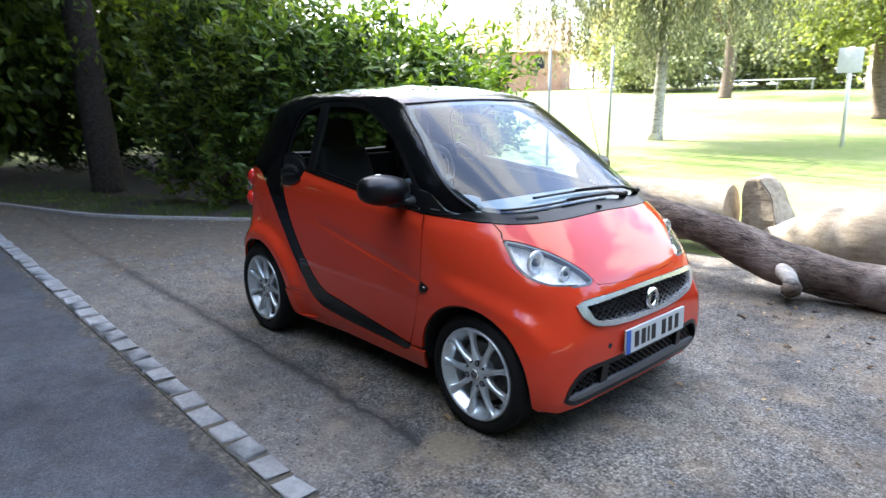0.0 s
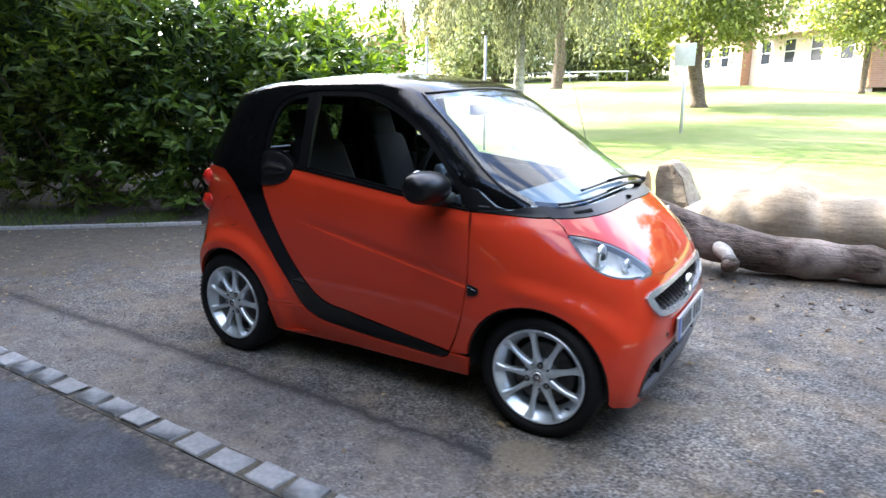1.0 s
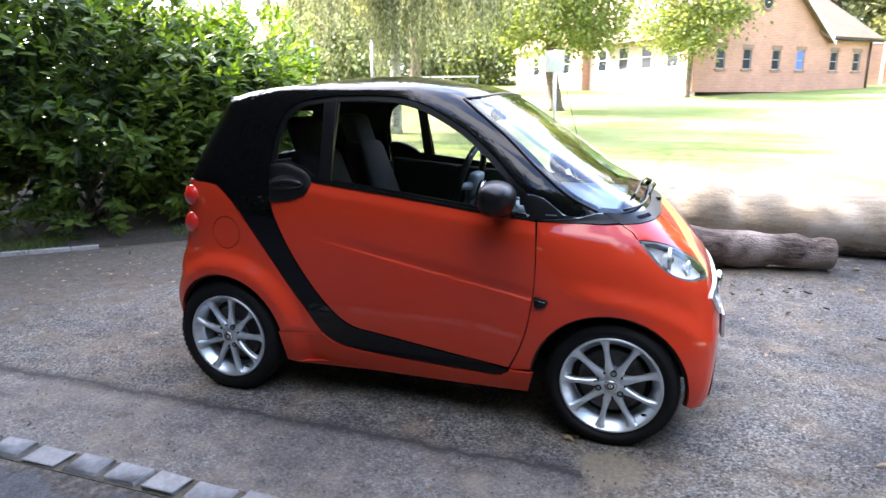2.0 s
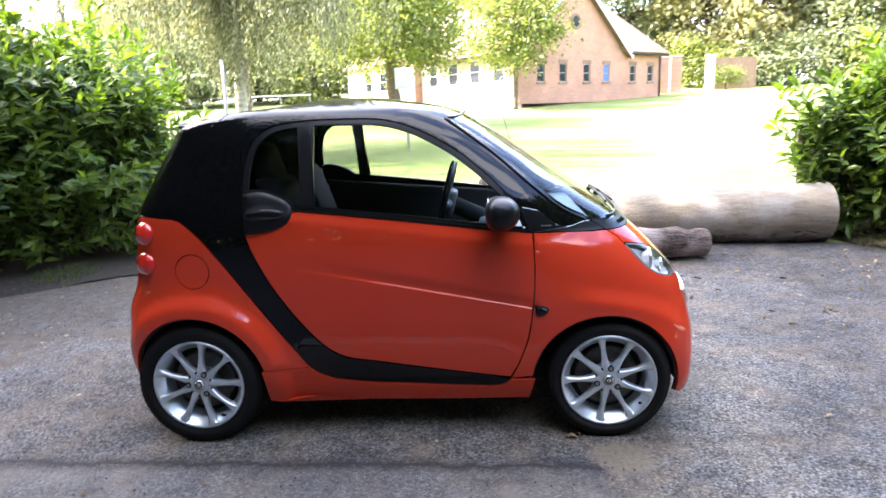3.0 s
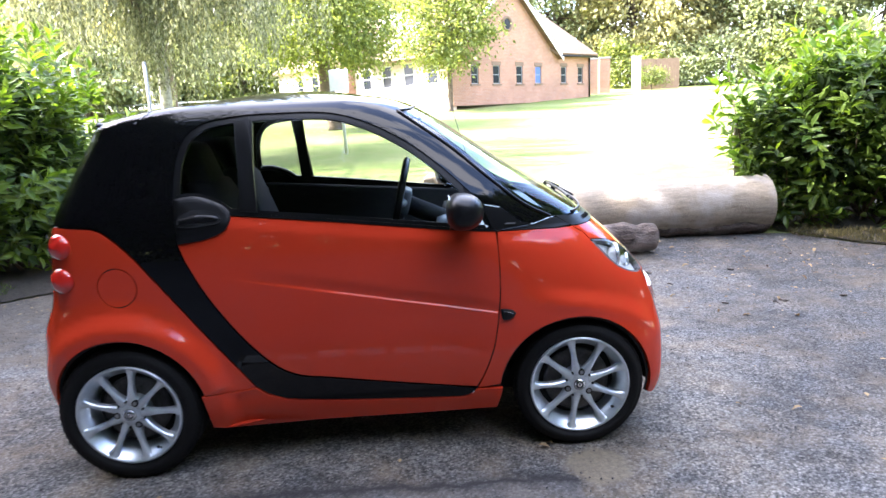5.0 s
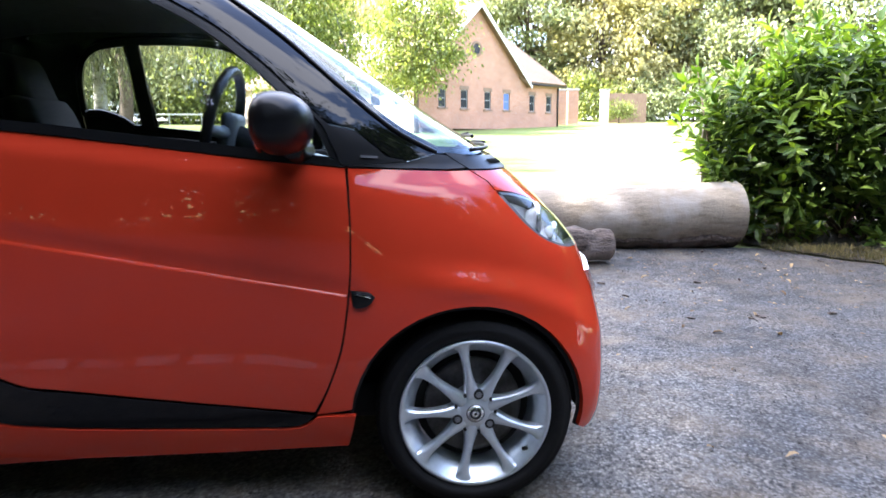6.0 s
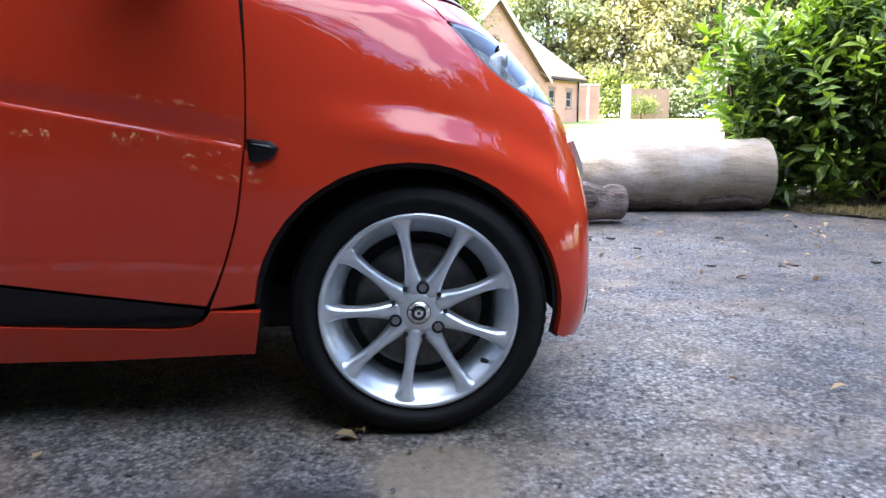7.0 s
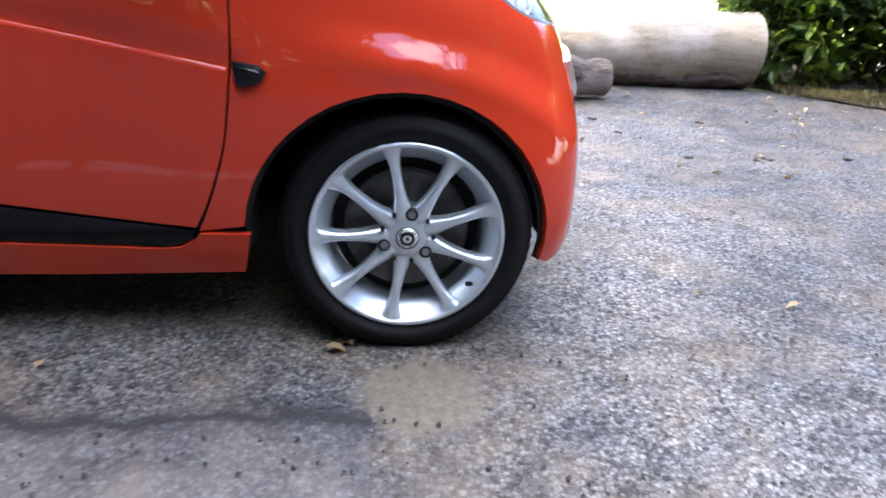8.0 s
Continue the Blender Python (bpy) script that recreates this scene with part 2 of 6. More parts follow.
LIP = grainy("grey bumper plastic", (0.085, 0.085, 0.09), (0.13, 0.13, 0.135), 200, 0.5, 0.1, 0.001)
SILVER = material("satin silver paint", (0.80, 0.81, 0.82), 0.26, 0.75, 0.6)
ALLOY = grainy("silver alloy wheel", (0.60, 0.655, 0.70), (0.73, 0.79, 0.84), 30, 0.33, 0.03, 0.001)
shader(ALLOY).inputs["Metallic"].default_value = 0.72
shader(ALLOY).inputs["Coat Weight"].default_value = 0.5
STEEL = grainy("brake steel", (0.07, 0.065, 0.06), (0.15, 0.145, 0.14), 40, 0.45, 0.1, 0.001)
shader(STEEL).inputs["Metallic"].default_value = 0.7
BOLT = material("dull wheel bolt", (0.30, 0.31, 0.32), 0.35, 0.9)
RUBBER = grainy("tyre rubber", (0.003, 0.003, 0.0032), (0.007, 0.007, 0.0073), 120, 0.65, 0.25, 0.002, spec=0.22)
PLATE = material("white plate", (0.50, 0.52, 0.51), 0.35)
INK = material("black ink", (0.012, 0.012, 0.012), 0.5)
BLUE = material("blue strip", (0.02, 0.10, 0.42), 0.4)
TAIL = material("red lamp glass", (0.58, 0.022, 0.014), 0.08, 0.0, 1.0)
REFLECT = material("headlight reflector", (0.93, 0.93, 0.92), 0.30, 0.0, 0.6)
facet = node(REFLECT, "ShaderNodeTexVoronoi", Scale=42.0)
join(REFLECT, coords(REFLECT), facet.inputs["Vector"])
bump(REFLECT, facet.outputs["Distance"], 0.55, 0.012)

FORECOURT = asphalt("worn grey forecourt asphalt", (0.066, 0.063, 0.060), (0.130, 0.124, 0.115), (0.192, 0.182, 0.168), 100, 0.75, True)
ROAD = asphalt("smooth dark road asphalt", (0.046, 0.050, 0.058), (0.056, 0.061, 0.070), (0.069, 0.075, 0.086), 130, 0.06, False, 0.3)
GRANITE = grainy("grey granite", (0.165, 0.17, 0.175), (0.265, 0.268, 0.268), 40, 0.75, 0.5, 0.005, (1, 1, 1), 5)
JOINT = grainy("soil and moss joint", (0.030, 0.027, 0.020), (0.105, 0.092, 0.066), 45, 0.95, 0.6, 0.01)
GRIT = grainy("dark grit", (0.030, 0.028, 0.027), (0.110, 0.102, 0.094), 60, 0.85, 0.4, 0.003)
# soil colour lowered in place of shade from the canopy above
SOIL = grainy("leaf-strewn soil", (0.018, 0.014, 0.009), (0.062, 0.050, 0.033), 26, 0.95, 0.8, 0.03, (1, 1, 1), 2.5)
CONCRETE = grainy("pale concrete", (0.25, 0.24, 0.22), (0.42, 0.40, 0.37), 30, 0.85, 0.4, 0.005)


def field_grass():
    m = material("mown summer grass", (0.12, 0.17, 0.04), 0.9, spec=0.2)
    v = world_coords(m)
    fine, mid, broad = noise_tex(m, v, 38, 5, 0.7), noise_tex(m, v, 3.0, 5), noise_tex(m, v, 0.22, 3)
    c = ramp(m, fine, [(0.25, (0.050, 0.085, 0.013)), (0.5, (0.115, 0.170, 0.032)), (0.8, (0.21, 0.255, 0.070))])
    c = mix(m, ramp(m, mid, [(0.4, (0, 0, 0)), (0.75, (0.6,) * 3)]), c, (0.21, 0.195, 0.085))
    c = mix(m, ramp(m, broad, [(0.40, (0, 0, 0)), (0.62, (0.40,) * 3)]), c, (0.30, 0.295, 0.15))
    join(m, c, shader(m).inputs["Base Color"])
    bump(m, fine, 0.7, 0.03)
    return m


GRASS = field_grass()
BLADE = leaf_material("grass blades", (0.05, 0.09, 0.015), (0.13, 0.18, 0.04), (1.3, 1.4, 0.6), 0.6, 0.35)
STRAW = leaf_material("dry verge grass", (0.075, 0.075, 0.024), (0.21, 0.175, 0.075), (1.1, 1.0, 0.6), 0.7, 0.25)
LAUREL = leaf_material("glossy laurel leaf", (0.034, 0.070, 0.014), (0.148, 0.222, 0.042), (1.5, 1.55, 0.35), 0.34, 0.42)
WILLOW = leaf_material("birch and willow leaf", (0.070, 0.082, 0.045), (0.30, 0.315, 0.205), (1.2, 1.15, 0.75), 0.5, 0.36)
ASH = leaf_material("light green leaf", (0.085, 0.115, 0.032), (0.26, 0.295, 0.095), (1.5, 1.5, 0.55), 0.5, 0.42)
# far leaves kept pale and greyish: backlight and haze in their colour
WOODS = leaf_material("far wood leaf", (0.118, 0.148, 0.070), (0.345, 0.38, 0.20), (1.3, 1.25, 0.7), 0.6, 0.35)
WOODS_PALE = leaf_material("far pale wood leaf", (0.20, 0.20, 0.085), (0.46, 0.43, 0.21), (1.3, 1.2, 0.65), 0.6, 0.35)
# leaf with the shade of overhanging trees put into its colour
DARKENED = leaf_material("leaf darkened for shade", (0.012, 0.027, 0.008), (0.044, 0.074, 0.020), (1.2, 1.4, 0.5), 0.65, 0.3)
# mixed leaf: shade in the base colour, sunlit gaps in the through tint
SHADY = leaf_material("mixed leaf coloured for shade", (0.030, 0.050, 0.012), (0.140, 0.190, 0.042), (1.9, 1.9, 0.45), 0.6, 0.5)
LITTER = leaf_material("dry leaf litter", (0.10, 0.062, 0.030), (0.40, 0.29, 0.15), (1.0, 0.8, 0.5), 0.7, 0.2)


def node_colour(m, vec, scale):
    n = node(m, "ShaderNodeTexNoise", Scale=scale, Detail=4.0)
    join(m, vec, n.inputs["Vector"])
    big = mix(m, 1.0, n.outputs["Color"], (12.0, 12.0, 12.0), "MULTIPLY")
    return big


def bark_material(name, dark, light, pale=None, cracked=False, relief=0.9):
    m = material(name, light, 0.9, spec=0.25)
    v = coords(m, (1.0, 1.0, 1.0))
    stretched = coords(m, (2.0, 9.0, 9.0))
    fine, ridges, broad = noise_tex(m, v, 38, 8, 0.7), noise_tex(m, stretched, 2.4, 6, 0.7), noise_tex(m, v, 2.2, 4)
    c = ramp(m, ridges, [(0.32, dark), (0.62, light)])
    c = mix(m, 0.6, c, ramp(m, fine, [(0.25, (0.55,) * 3), (0.7, (1.15,) * 3)]), "MULTIPLY")
    if pale:
        c = mix(m, ramp(m, broad, [(0.50, (0, 0, 0)), (0.66, (0.85,) * 3)]), c, pale)
    height = mix(m, 0.4, ridges, fine)
    if cracked:
        plates = node(m, "ShaderNodeTexVoronoi", Scale=1.0)
        plates.feature = "DISTANCE_TO_EDGE"
        warp = mix(m, 0.10, coords(m, (11.0, 36.0, 36.0)), node_colour(m, v, 7.0))
        join(m, warp, plates.inputs["Vector"])
        gap = ramp(m, plates.outputs["Distance"], [(0.0, (0.35, 0.32, 0.30)), (0.10, (1, 1, 1))])
        c = mix(m, 0.18, c, gap, "MULTIPLY")
        height = mix(m, 0.25, height, gap)
    join(m, c, shader(m).inputs["Base Color"])
    bump(m, height, relief, 0.03 if cracked else 0.025)
    return m


BARK = bark_material("brown bark", (0.045, 0.032, 0.022), (0.17, 0.13, 0.095))
# darker copy of the brown bark, the trees' shade in its colour
SHADED_BARK = bark_material("bark darkened for shade", (0.016, 0.012, 0.009), (0.060, 0.047, 0.036))
LOG_BARK = bark_material("flaking pine bark", (0.022, 0.016, 0.013), (0.175, 0.137, 0.112), (0.30, 0.258, 0.232), True)
BIRCH = bark_material("pale birch bark", (0.10, 0.09, 0.08), (0.48, 0.46, 0.42), (0.6, 0.58, 0.53))
STRIPPED = bark_material("weathered stripped trunk", (0.200, 0.163, 0.115), (0.335, 0.285, 0.215), (0.385, 0.352, 0.305), False, 0.40)


def cut_wood():
    m = material("sawn log end", (0.35, 0.25, 0.15), 0.85)
    v = coords(m)
    w = node(m, "ShaderNodeTexWave", Scale=5.0, Distortion=7.0, Detail=4.0)
    w.wave_type, w.rings_direction = "RINGS", "X"
    join(m, v, w.inputs["Vector"])
    c = ramp(m, w.outputs["Fac"], [(0.2, (0.32, 0.235, 0.150)), (0.8, (0.36, 0.27, 0.18))])
    c = mix(m, 0.8, c, ramp(m, noise_tex(m, v, 7, 6), [(0.3, (0.5, 0.48, 0.45)), (0.7, (1.1, 1.1, 1.05))]), "MULTIPLY")
    join(m, c, shader(m).inputs["Base Color"])
    bump(m, noise_tex(m, v, 30, 5), 0.5, 0.01)
    return m


SAWN = cut_wood()


def brick_material(name, a, b, mortar):
    m = material(name, a, 0.85)
    t = node(m, "ShaderNodeTexBrick", Scale=1.0)
    t.inputs["Brick Width"].default_value, t.inputs["Row Height"].default_value = 0.225, 0.075
    t.inputs["Mortar Size"].default_value = 0.006
    for key, value in (("Color1", a), ("Color2", b), ("Mortar", mortar)):
        t.inputs[key].default_value = (*value, 1)
    c = node(m, "ShaderNodeTexCoord")
    sep, com, add = node(m, "ShaderNodeSeparateXYZ"), node(m, "ShaderNodeCombineXYZ"), node(m, "ShaderNodeMath")
    join(m, c.outputs["Object"], sep.inputs[0])
    join(m, sep.outputs[0], add.inputs[0])
    join(m, sep.outputs[1], add.inputs[1])
    join(m, add.outputs[0], com.inputs[0])
    join(m, sep.outputs[2], com.inputs[1])
    join(m, com.outputs[0], t.inputs["Vector"])
    n = noise_tex(m, c.outputs["Object"], 0.8, 5)
    col = mix(m, 1.0, t.outputs["Color"], ramp(m, n, [(0.3, (0.78,) * 3), (0.7, (1.1,) * 3)]), "MULTIPLY")
    join(m, col, shader(m).inputs["Base Color"])
    bump(m, t.outputs["Fac"], 0.4, -0.01)
    return m


BRICK = brick_material("orange-red brick", (0.37, 0.190, 0.118), (0.31, 0.152, 0.090), (0.38, 0.31, 0.25))
BRICK_PALE = brick_material("pale buff brick", (0.62, 0.50, 0.40), (0.55, 0.42, 0.33), (0.55, 0.5, 0.45))
ROOF_TILE = grainy("brown clay roof tile", (0.150, 0.097, 0.062), (0.235, 0.158, 0.105), 6, 0.8, 0.5, 0.02, (1, 1, 4))
WHITE = grainy("white paint", (0.66, 0.66, 0.64), (0.80, 0.80, 0.78), 12, 0.5, 0.05, 0.001)
DULL_GLASS = material("dark window pane", (0.02, 0.024, 0.03), 0.12, 0.0, 0.0, 0.0, 0.25)
BLUE_BOARD = material("blue blind", (0.06, 0.12, 0.34), 0.5)
POST = grainy("galvanised post", (0.20, 0.21, 0.21), (0.36, 0.37, 0.37), 25, 0.5, 0.1, 0.002)
TIMBER = grainy("weathered timber", (0.10, 0.085, 0.07), (0.24, 0.21, 0.18), 14, 0.85, 0.4, 0.004, (1, 1, 0.15))
FENCE = grainy("brown fence board", (0.16, 0.095, 0.06), (0.28, 0.18, 0.12), 12, 0.85, 0.3, 0.004, (1, 1, 0.2))


# ---- mesh helpers ----
from mathutils.geometry import delaunay_2d_cdt

def part(name, bm, mat, parent=None, label="", smooth=True):
    """Links a bmesh, or (verts, faces), as one mesh object under a thing or a part."""
    me = bpy.data.meshes.new(name)
    if isinstance(bm, tuple):
        me.from_pydata(bm[0], [], bm[1])
    else:
        bm.to_mesh(me)
        bm.free()
    for p in me.polygons:
        p.use_smooth = smooth
    me.materials.append(mat)
    ob = new(name, me)
    ob.parent = parent
    if label:
        ob["label"] = label
    return ob


def thing(name, at, label, category, group="", kind=""):
    ob = new(name)
    ob.location = at
    ob.empty_display_size = 0.2
    return tagged(ob, label, category, group, kind)


def box(x0, x1, y0, y1, z0, z1, bevel=0.0, into=None):
    bm = into or bmesh.new()
    made = bmesh.ops.create_cube(bm, size=1.0)["verts"]
    for v in made:
        v.co = Vector(((x0 + x1) / 2 + v.co.x * (x1 - x0), (y0 + y1) / 2 + v.co.y * (y1 - y0), (z0 + z1) / 2 + v.co.z * (z1 - z0)))
    if bevel:
        bmesh.ops.bevel(bm, geom=list({e for v in made for e in v.link_edges}), offset=bevel, segments=2, affect="EDGES", profile=0.6)
    return bm


def tube(points, radii, seg=12, cap=True, rough=0.0, seed=0):
    """A tapered tube along a polyline, as (verts, faces)."""
    pts = [Vector(p) for p in points]
    verts, faces = [], []
    side = None
    for k, p in enumerate(pts):
        way = (pts[min(k + 1, len(pts) - 1)] - pts[max(k - 1, 0)]).normalized()
        if side is None:
            side = way.orthogonal().normalized()
        side = (side - way * side.dot(way)).normalized()
        up = way.cross(side)
        r = radii[k] if hasattr(radii, "__len__") else radii
        for j in range(seg):
            a = 2 * math.pi * j / seg
            d = side * math.cos(a) + up * math.sin(a)
            w = 1 + rough * noise.noise((p + d * r) * (1.1 / max(r, 0.02)) * 0.5 + Vector((seed, 0, 0)))
            verts.append(p + d * r * w)
    for k in range(len(pts) - 1):
        for j in range(seg):
            faces.append((k * seg + j, k * seg + (j + 1) % seg, (k + 1) * seg + (j + 1) % seg, (k + 1) * seg + j))
    if cap:
        faces.append(tuple(reversed(range(seg))))
        faces.append(tuple(range((len(pts) - 1) * seg, len(pts) * seg)))
    return verts, faces


def merged(*pieces):
    verts, faces = [], []
    for v, f in pieces:
        n = len(verts)
        verts.extend(v)
        faces.extend(tuple(i + n for i in one) for one in f)
    return verts, faces


def turned(profile, seg=48, axis="y"):
    """A solid turned about the y axis from (radius, y) pairs."""
    verts, faces = [], []
    for r, y in profile:
        for j in range(seg):
            a = 2 * math.pi * j / seg
            verts.append((r * math.cos(a), y, r * math.sin(a)))
    for k in range(len(profile) - 1):
        for j in range(seg):
            faces.append((k * seg + j, k * seg + (j + 1) % seg, (k + 1) * seg + (j + 1) % seg, (k + 1) * seg + j))
    return verts, faces


def smooth_curve(points, corners=(), closed=True, steps=6):
    """Catmull-Rom through the points; at the corner numbers the curve breaks."""
    n, out = len(points), []
    pts = [np.array(p, float) for p in points]
    for k in range(n if closed else n - 1):
        a, b = pts[k], pts[(k + 1) % n]
        before = a if (k in corners or (not closed and k == 0)) else pts[k - 1]
        after = b if ((k + 1) % n in corners or (not closed and k == n - 2)) else pts[(k + 2) % n]
        ta, tb = (b - before) / 2, (after - a) / 2
        length = np.linalg.norm(b - a)
        for t in (ta, tb):
            size = np.linalg.norm(t)
            if size > length:
                t *= length / size
        m = max(1, min(steps, int(length / 0.012)))
        for s in range(m):
            t = s / m
            out.append(a * (2 * t**3 - 3 * t * t + 1) + ta * (t**3 - 2 * t * t + t) + b * (3 * t * t - 2 * t**3) + tb * (t**3 - t * t))
    if not closed:
        out.append(pts[-1])
    return [(float(p[0]), float(p[1])) for p in out]


def in_polygon(x, y, poly):
    """Whether the points x, y (arrays) lie inside the polygon."""
    c = np.zeros(len(x), bool)
    px, py = np.array(poly).T
    for k in range(len(px)):
        x0, y0, x1, y1 = px[k - 1], py[k - 1], px[k], py[k]
        if y0 != y1:
            c ^= ((y0 > y) != (y1 > y)) & (x < (x1 - x0) * (y - y0) / (y1 - y0) + x0)
    return c


def near_edge(x, y, poly, d):
    px, py = np.array(poly).T
    best = np.full(len(x), 9.0)
    for k in range(len(px)):
        ax, ay, bx, by = px[k - 1], py[k - 1], px[k], py[k]
        l2 = (bx - ax) ** 2 + (by - ay) ** 2 + 1e-12
        t = np.clip(((x - ax) * (bx - ax) + (y - ay) * (by - ay)) / l2, 0, 1)
        best = np.minimum(best, np.hypot(x - ax - t * (bx - ax), y - ay - t * (by - ay)))
    return best < d


def clipped(poly, x0, side):
    """The part of a polygon on one side (+1: greater) of x = x0; it crosses that line twice."""
    out = []
    for k in range(len(poly)):
        (ax, ay), (bx, by) = poly[k - 1], poly[k]
        if (ax - x0) * (bx - x0) < 0:
            t = (x0 - ax) / (bx - ax)
            out.append((x0, ay + t * (by - ay)))
        if (bx - x0) * side > 0:
            out.append((bx, by))
    return out


def inset(poly, d):
    """The polygon moved inwards by d."""
    p = np.array(poly, float)
    area = sum(p[k - 1][0] * p[k][1] - p[k][0] * p[k - 1][1] for k in range(len(p)))
    out = []
    for k in range(len(p)):
        t = p[(k + 1) % len(p)] - p[k - 1]
        n = np.array((-t[1], t[0])) * (1 if area > 0 else -1)
        out.append(tuple(p[k] + d * n / (np.linalg.norm(n) + 1e-9)))
    return out


# ---- ground ----
def ground_z(x, y):
    """Level by the road, rising gently across the field."""
    y = np.asarray(y, float)
    t = np.clip(y - 1.2, 0, None)
    rise = 0.052 * (np.sqrt(t * t + 1.0) - 1.0) if np.ndim(t) else 0.052 * (math.sqrt(float(t) ** 2 + 1.0) - 1.0)
    return np.where(t > 0, np.minimum(rise, 3.4), 0.0)


def gz(x, y):
    return float(ground_z(x, y))


def sheet(name, poly, lift, mat, step, label, uneven=0.0, kind="structure", depth=0.0):
    """A flat sheet of ground inside a polygon, following the slope of the ground."""
    xs, ys = np.array(poly).T
    gx, gy = np.meshgrid(np.arange(xs.min(), xs.max(), step), np.arange(ys.min(), ys.max(), step))
    gx, gy = gx.ravel(), gy.ravel()
    keep = in_polygon(gx, gy, poly) & ~near_edge(gx, gy, poly, 0.4 * step)
    pts = [Vector(p) for p in poly] + [Vector(p) for p in zip(gx[keep], gy[keep])]
    n = len(poly)
    from_cdt = delaunay_2d_cdt(pts, [(k, (k + 1) % n) for k in range(n)], [], 0, 1e-5)
    v2, faces = from_cdt[0], from_cdt[2]
    cx = np.array([sum(v2[i].x for i in f) / len(f) for f in faces])
    cy = np.array([sum(v2[i].y for i in f) / len(f) for f in faces])
    ok = in_polygon(cx, cy, poly)
    verts = [(v.x, v.y, gz(v.x, v.y) + lift + uneven * noise.noise((v.x * 0.9, v.y * 0.9, 0.3))) for v in v2]
    faces = [tuple(f) for f, k in zip(faces, ok) if k]
    ob = part(name, (verts, faces), mat)
    return tagged(ob, label, "ground", kind=kind)



def ground_sheet():
    rows = np.concatenate([np.linspace(-400, -30, 12), np.arange(-28, 60, 1.0), np.linspace(62, 600, 22)])
    cols = np.concatenate([np.linspace(-500, -32, 14), np.arange(-30, 40, 1.0), np.linspace(44, 500, 14)])
    verts = [(x, y, gz(x, y) - 0.012 + (0.03 * noise.noise((x * 0.4, y * 0.4, 0)) - 0.02 if y > 4.5 or abs(x) > 12 else 0)) for y in rows for x in cols]
    w = len(cols)
    faces = [(r * w + c, r * w + c + 1, (r + 1) * w + c + 1, (r + 1) * w + c) for r in range(len(rows) - 1) for c in range(w - 1)]
    return tagged(part("ground", (verts, faces), GRASS), "sunlit mown grass field rising from the road", "ground", kind="structure")


ground_sheet()
VERGE = [(-9.5, -1.45), (-6.5, -0.42), (-5.2, 0.55), (-4.15, 1.45), (-2.95, 2.35), (-1.8, 2.75)]
forecourt_edge = smooth_curve(VERGE, closed=False) + [(-0.5, 3.05), (1.5, 3.25), (3.2, 3.2), (4.05, 3.0), (4.35, 2.55), (4.9, 2.05), (6.2, 1.5), (9.5, 0.9), (9.5, -1.49), (-9.5, -1.49)]
sheet("forecourt", forecourt_edge, 0.0, FORECOURT, 0.35, "worn grey gravelly asphalt forecourt with stains", 0.006)
sheet("road", [(-60, -9), (60, -9), (60, -1.615), (-60, -1.615)], -0.004, ROAD, 2.0, "smooth dark blue-grey asphalt road")
sheet("flower_bed", smooth_curve(VERGE, closed=False) + [(-2.4, 4.6), (-4.6, 7.0), (-12, 8), (-16, 2), (-14, -1.45)], 0.012, SOIL, 0.5, "bare soil bed under the laurel hedge", 0.05)
sheet("verge", [(3.9, 3.25), (4.4, 2.5), (4.95, 2.0), (6.3, 1.45), (9.6, 0.85), (12, 2.5), (9, 5), (4.6, 5.0)], 0.010, SOIL, 0.4, "dirt verge strewn with dry litter under the laurel bush", 0.04)


# ---- the car: one rounded body, from which every panel takes its surface ----
def pchip(px, py):
    px, py = np.array(px, float), np.array(py, float)
    h, d = np.diff(px), np.diff(py) / np.diff(px)
    m = np.zeros(len(px))
    m[0], m[-1] = d[0], d[-1]
    for i in range(1, len(px) - 1):
        if d[i - 1] * d[i] > 0:
            a, b = 2 * h[i] + h[i - 1], h[i] + 2 * h[i - 1]
            m[i] = (a + b) / (a / d[i - 1] + b / d[i])

    def f(x):
        x = np.clip(x, px[0], px[-1])
        i = np.clip(np.searchsorted(px, x) - 1, 0, len(px) - 2)
        t = (x - px[i]) / h[i]
        return (py[i] * (1 + 2 * t) * (1 - t) ** 2 + h[i] * m[i] * t * (1 - t) ** 2
                + py[i + 1] * t * t * (3 - 2 * t) + h[i] * m[i + 1] * t * t * (t - 1))
    return f


ROOF = 1.585
nose_x = pchip((0.14, 0.18, 0.24, 0.32, 0.45, 0.56, 0.64, 0.70, 0.76, 0.84, 0.93, 0.985, 1.1, 1.3, 1.44, 1.48, 1.51, 1.53, ROOF),
               (1.335, 1.35, 1.368, 1.374, 1.378, 1.366, 1.343, 1.316, 1.270, 1.198, 1.10, 1.032, 0.850, 0.552, 0.343, 0.270, 0.175, 0.055, -0.25))
tail_x = pchip((0.14, 0.2, 0.3, 0.45, 0.6, 0.75, 0.9, 1.06, 1.1, 1.28, 1.40, 1.440, 1.462, 1.5, 1.53, ROOF),
               (-1.22, -1.27, -1.325, -1.345, -1.335, -1.275, -1.255, -1.235, -1.215, -1.12, -1.055, -1.040, -0.985, -0.80, -0.56, -0.3))
half_w = pchip((0.14, 0.2, 0.25, 0.3, 0.45, 0.6, 0.75, 0.9, 1.0, 1.08, 1.2, 1.3, 1.4, 1.46, 1.5, 1.53, ROOF),
               (0.65, 0.675, 0.695, 0.708, 0.728, 0.738, 0.741, 0.737, 0.73, 0.718, 0.682, 0.648, 0.612, 0.578, 0.532, 0.42, 0.04))
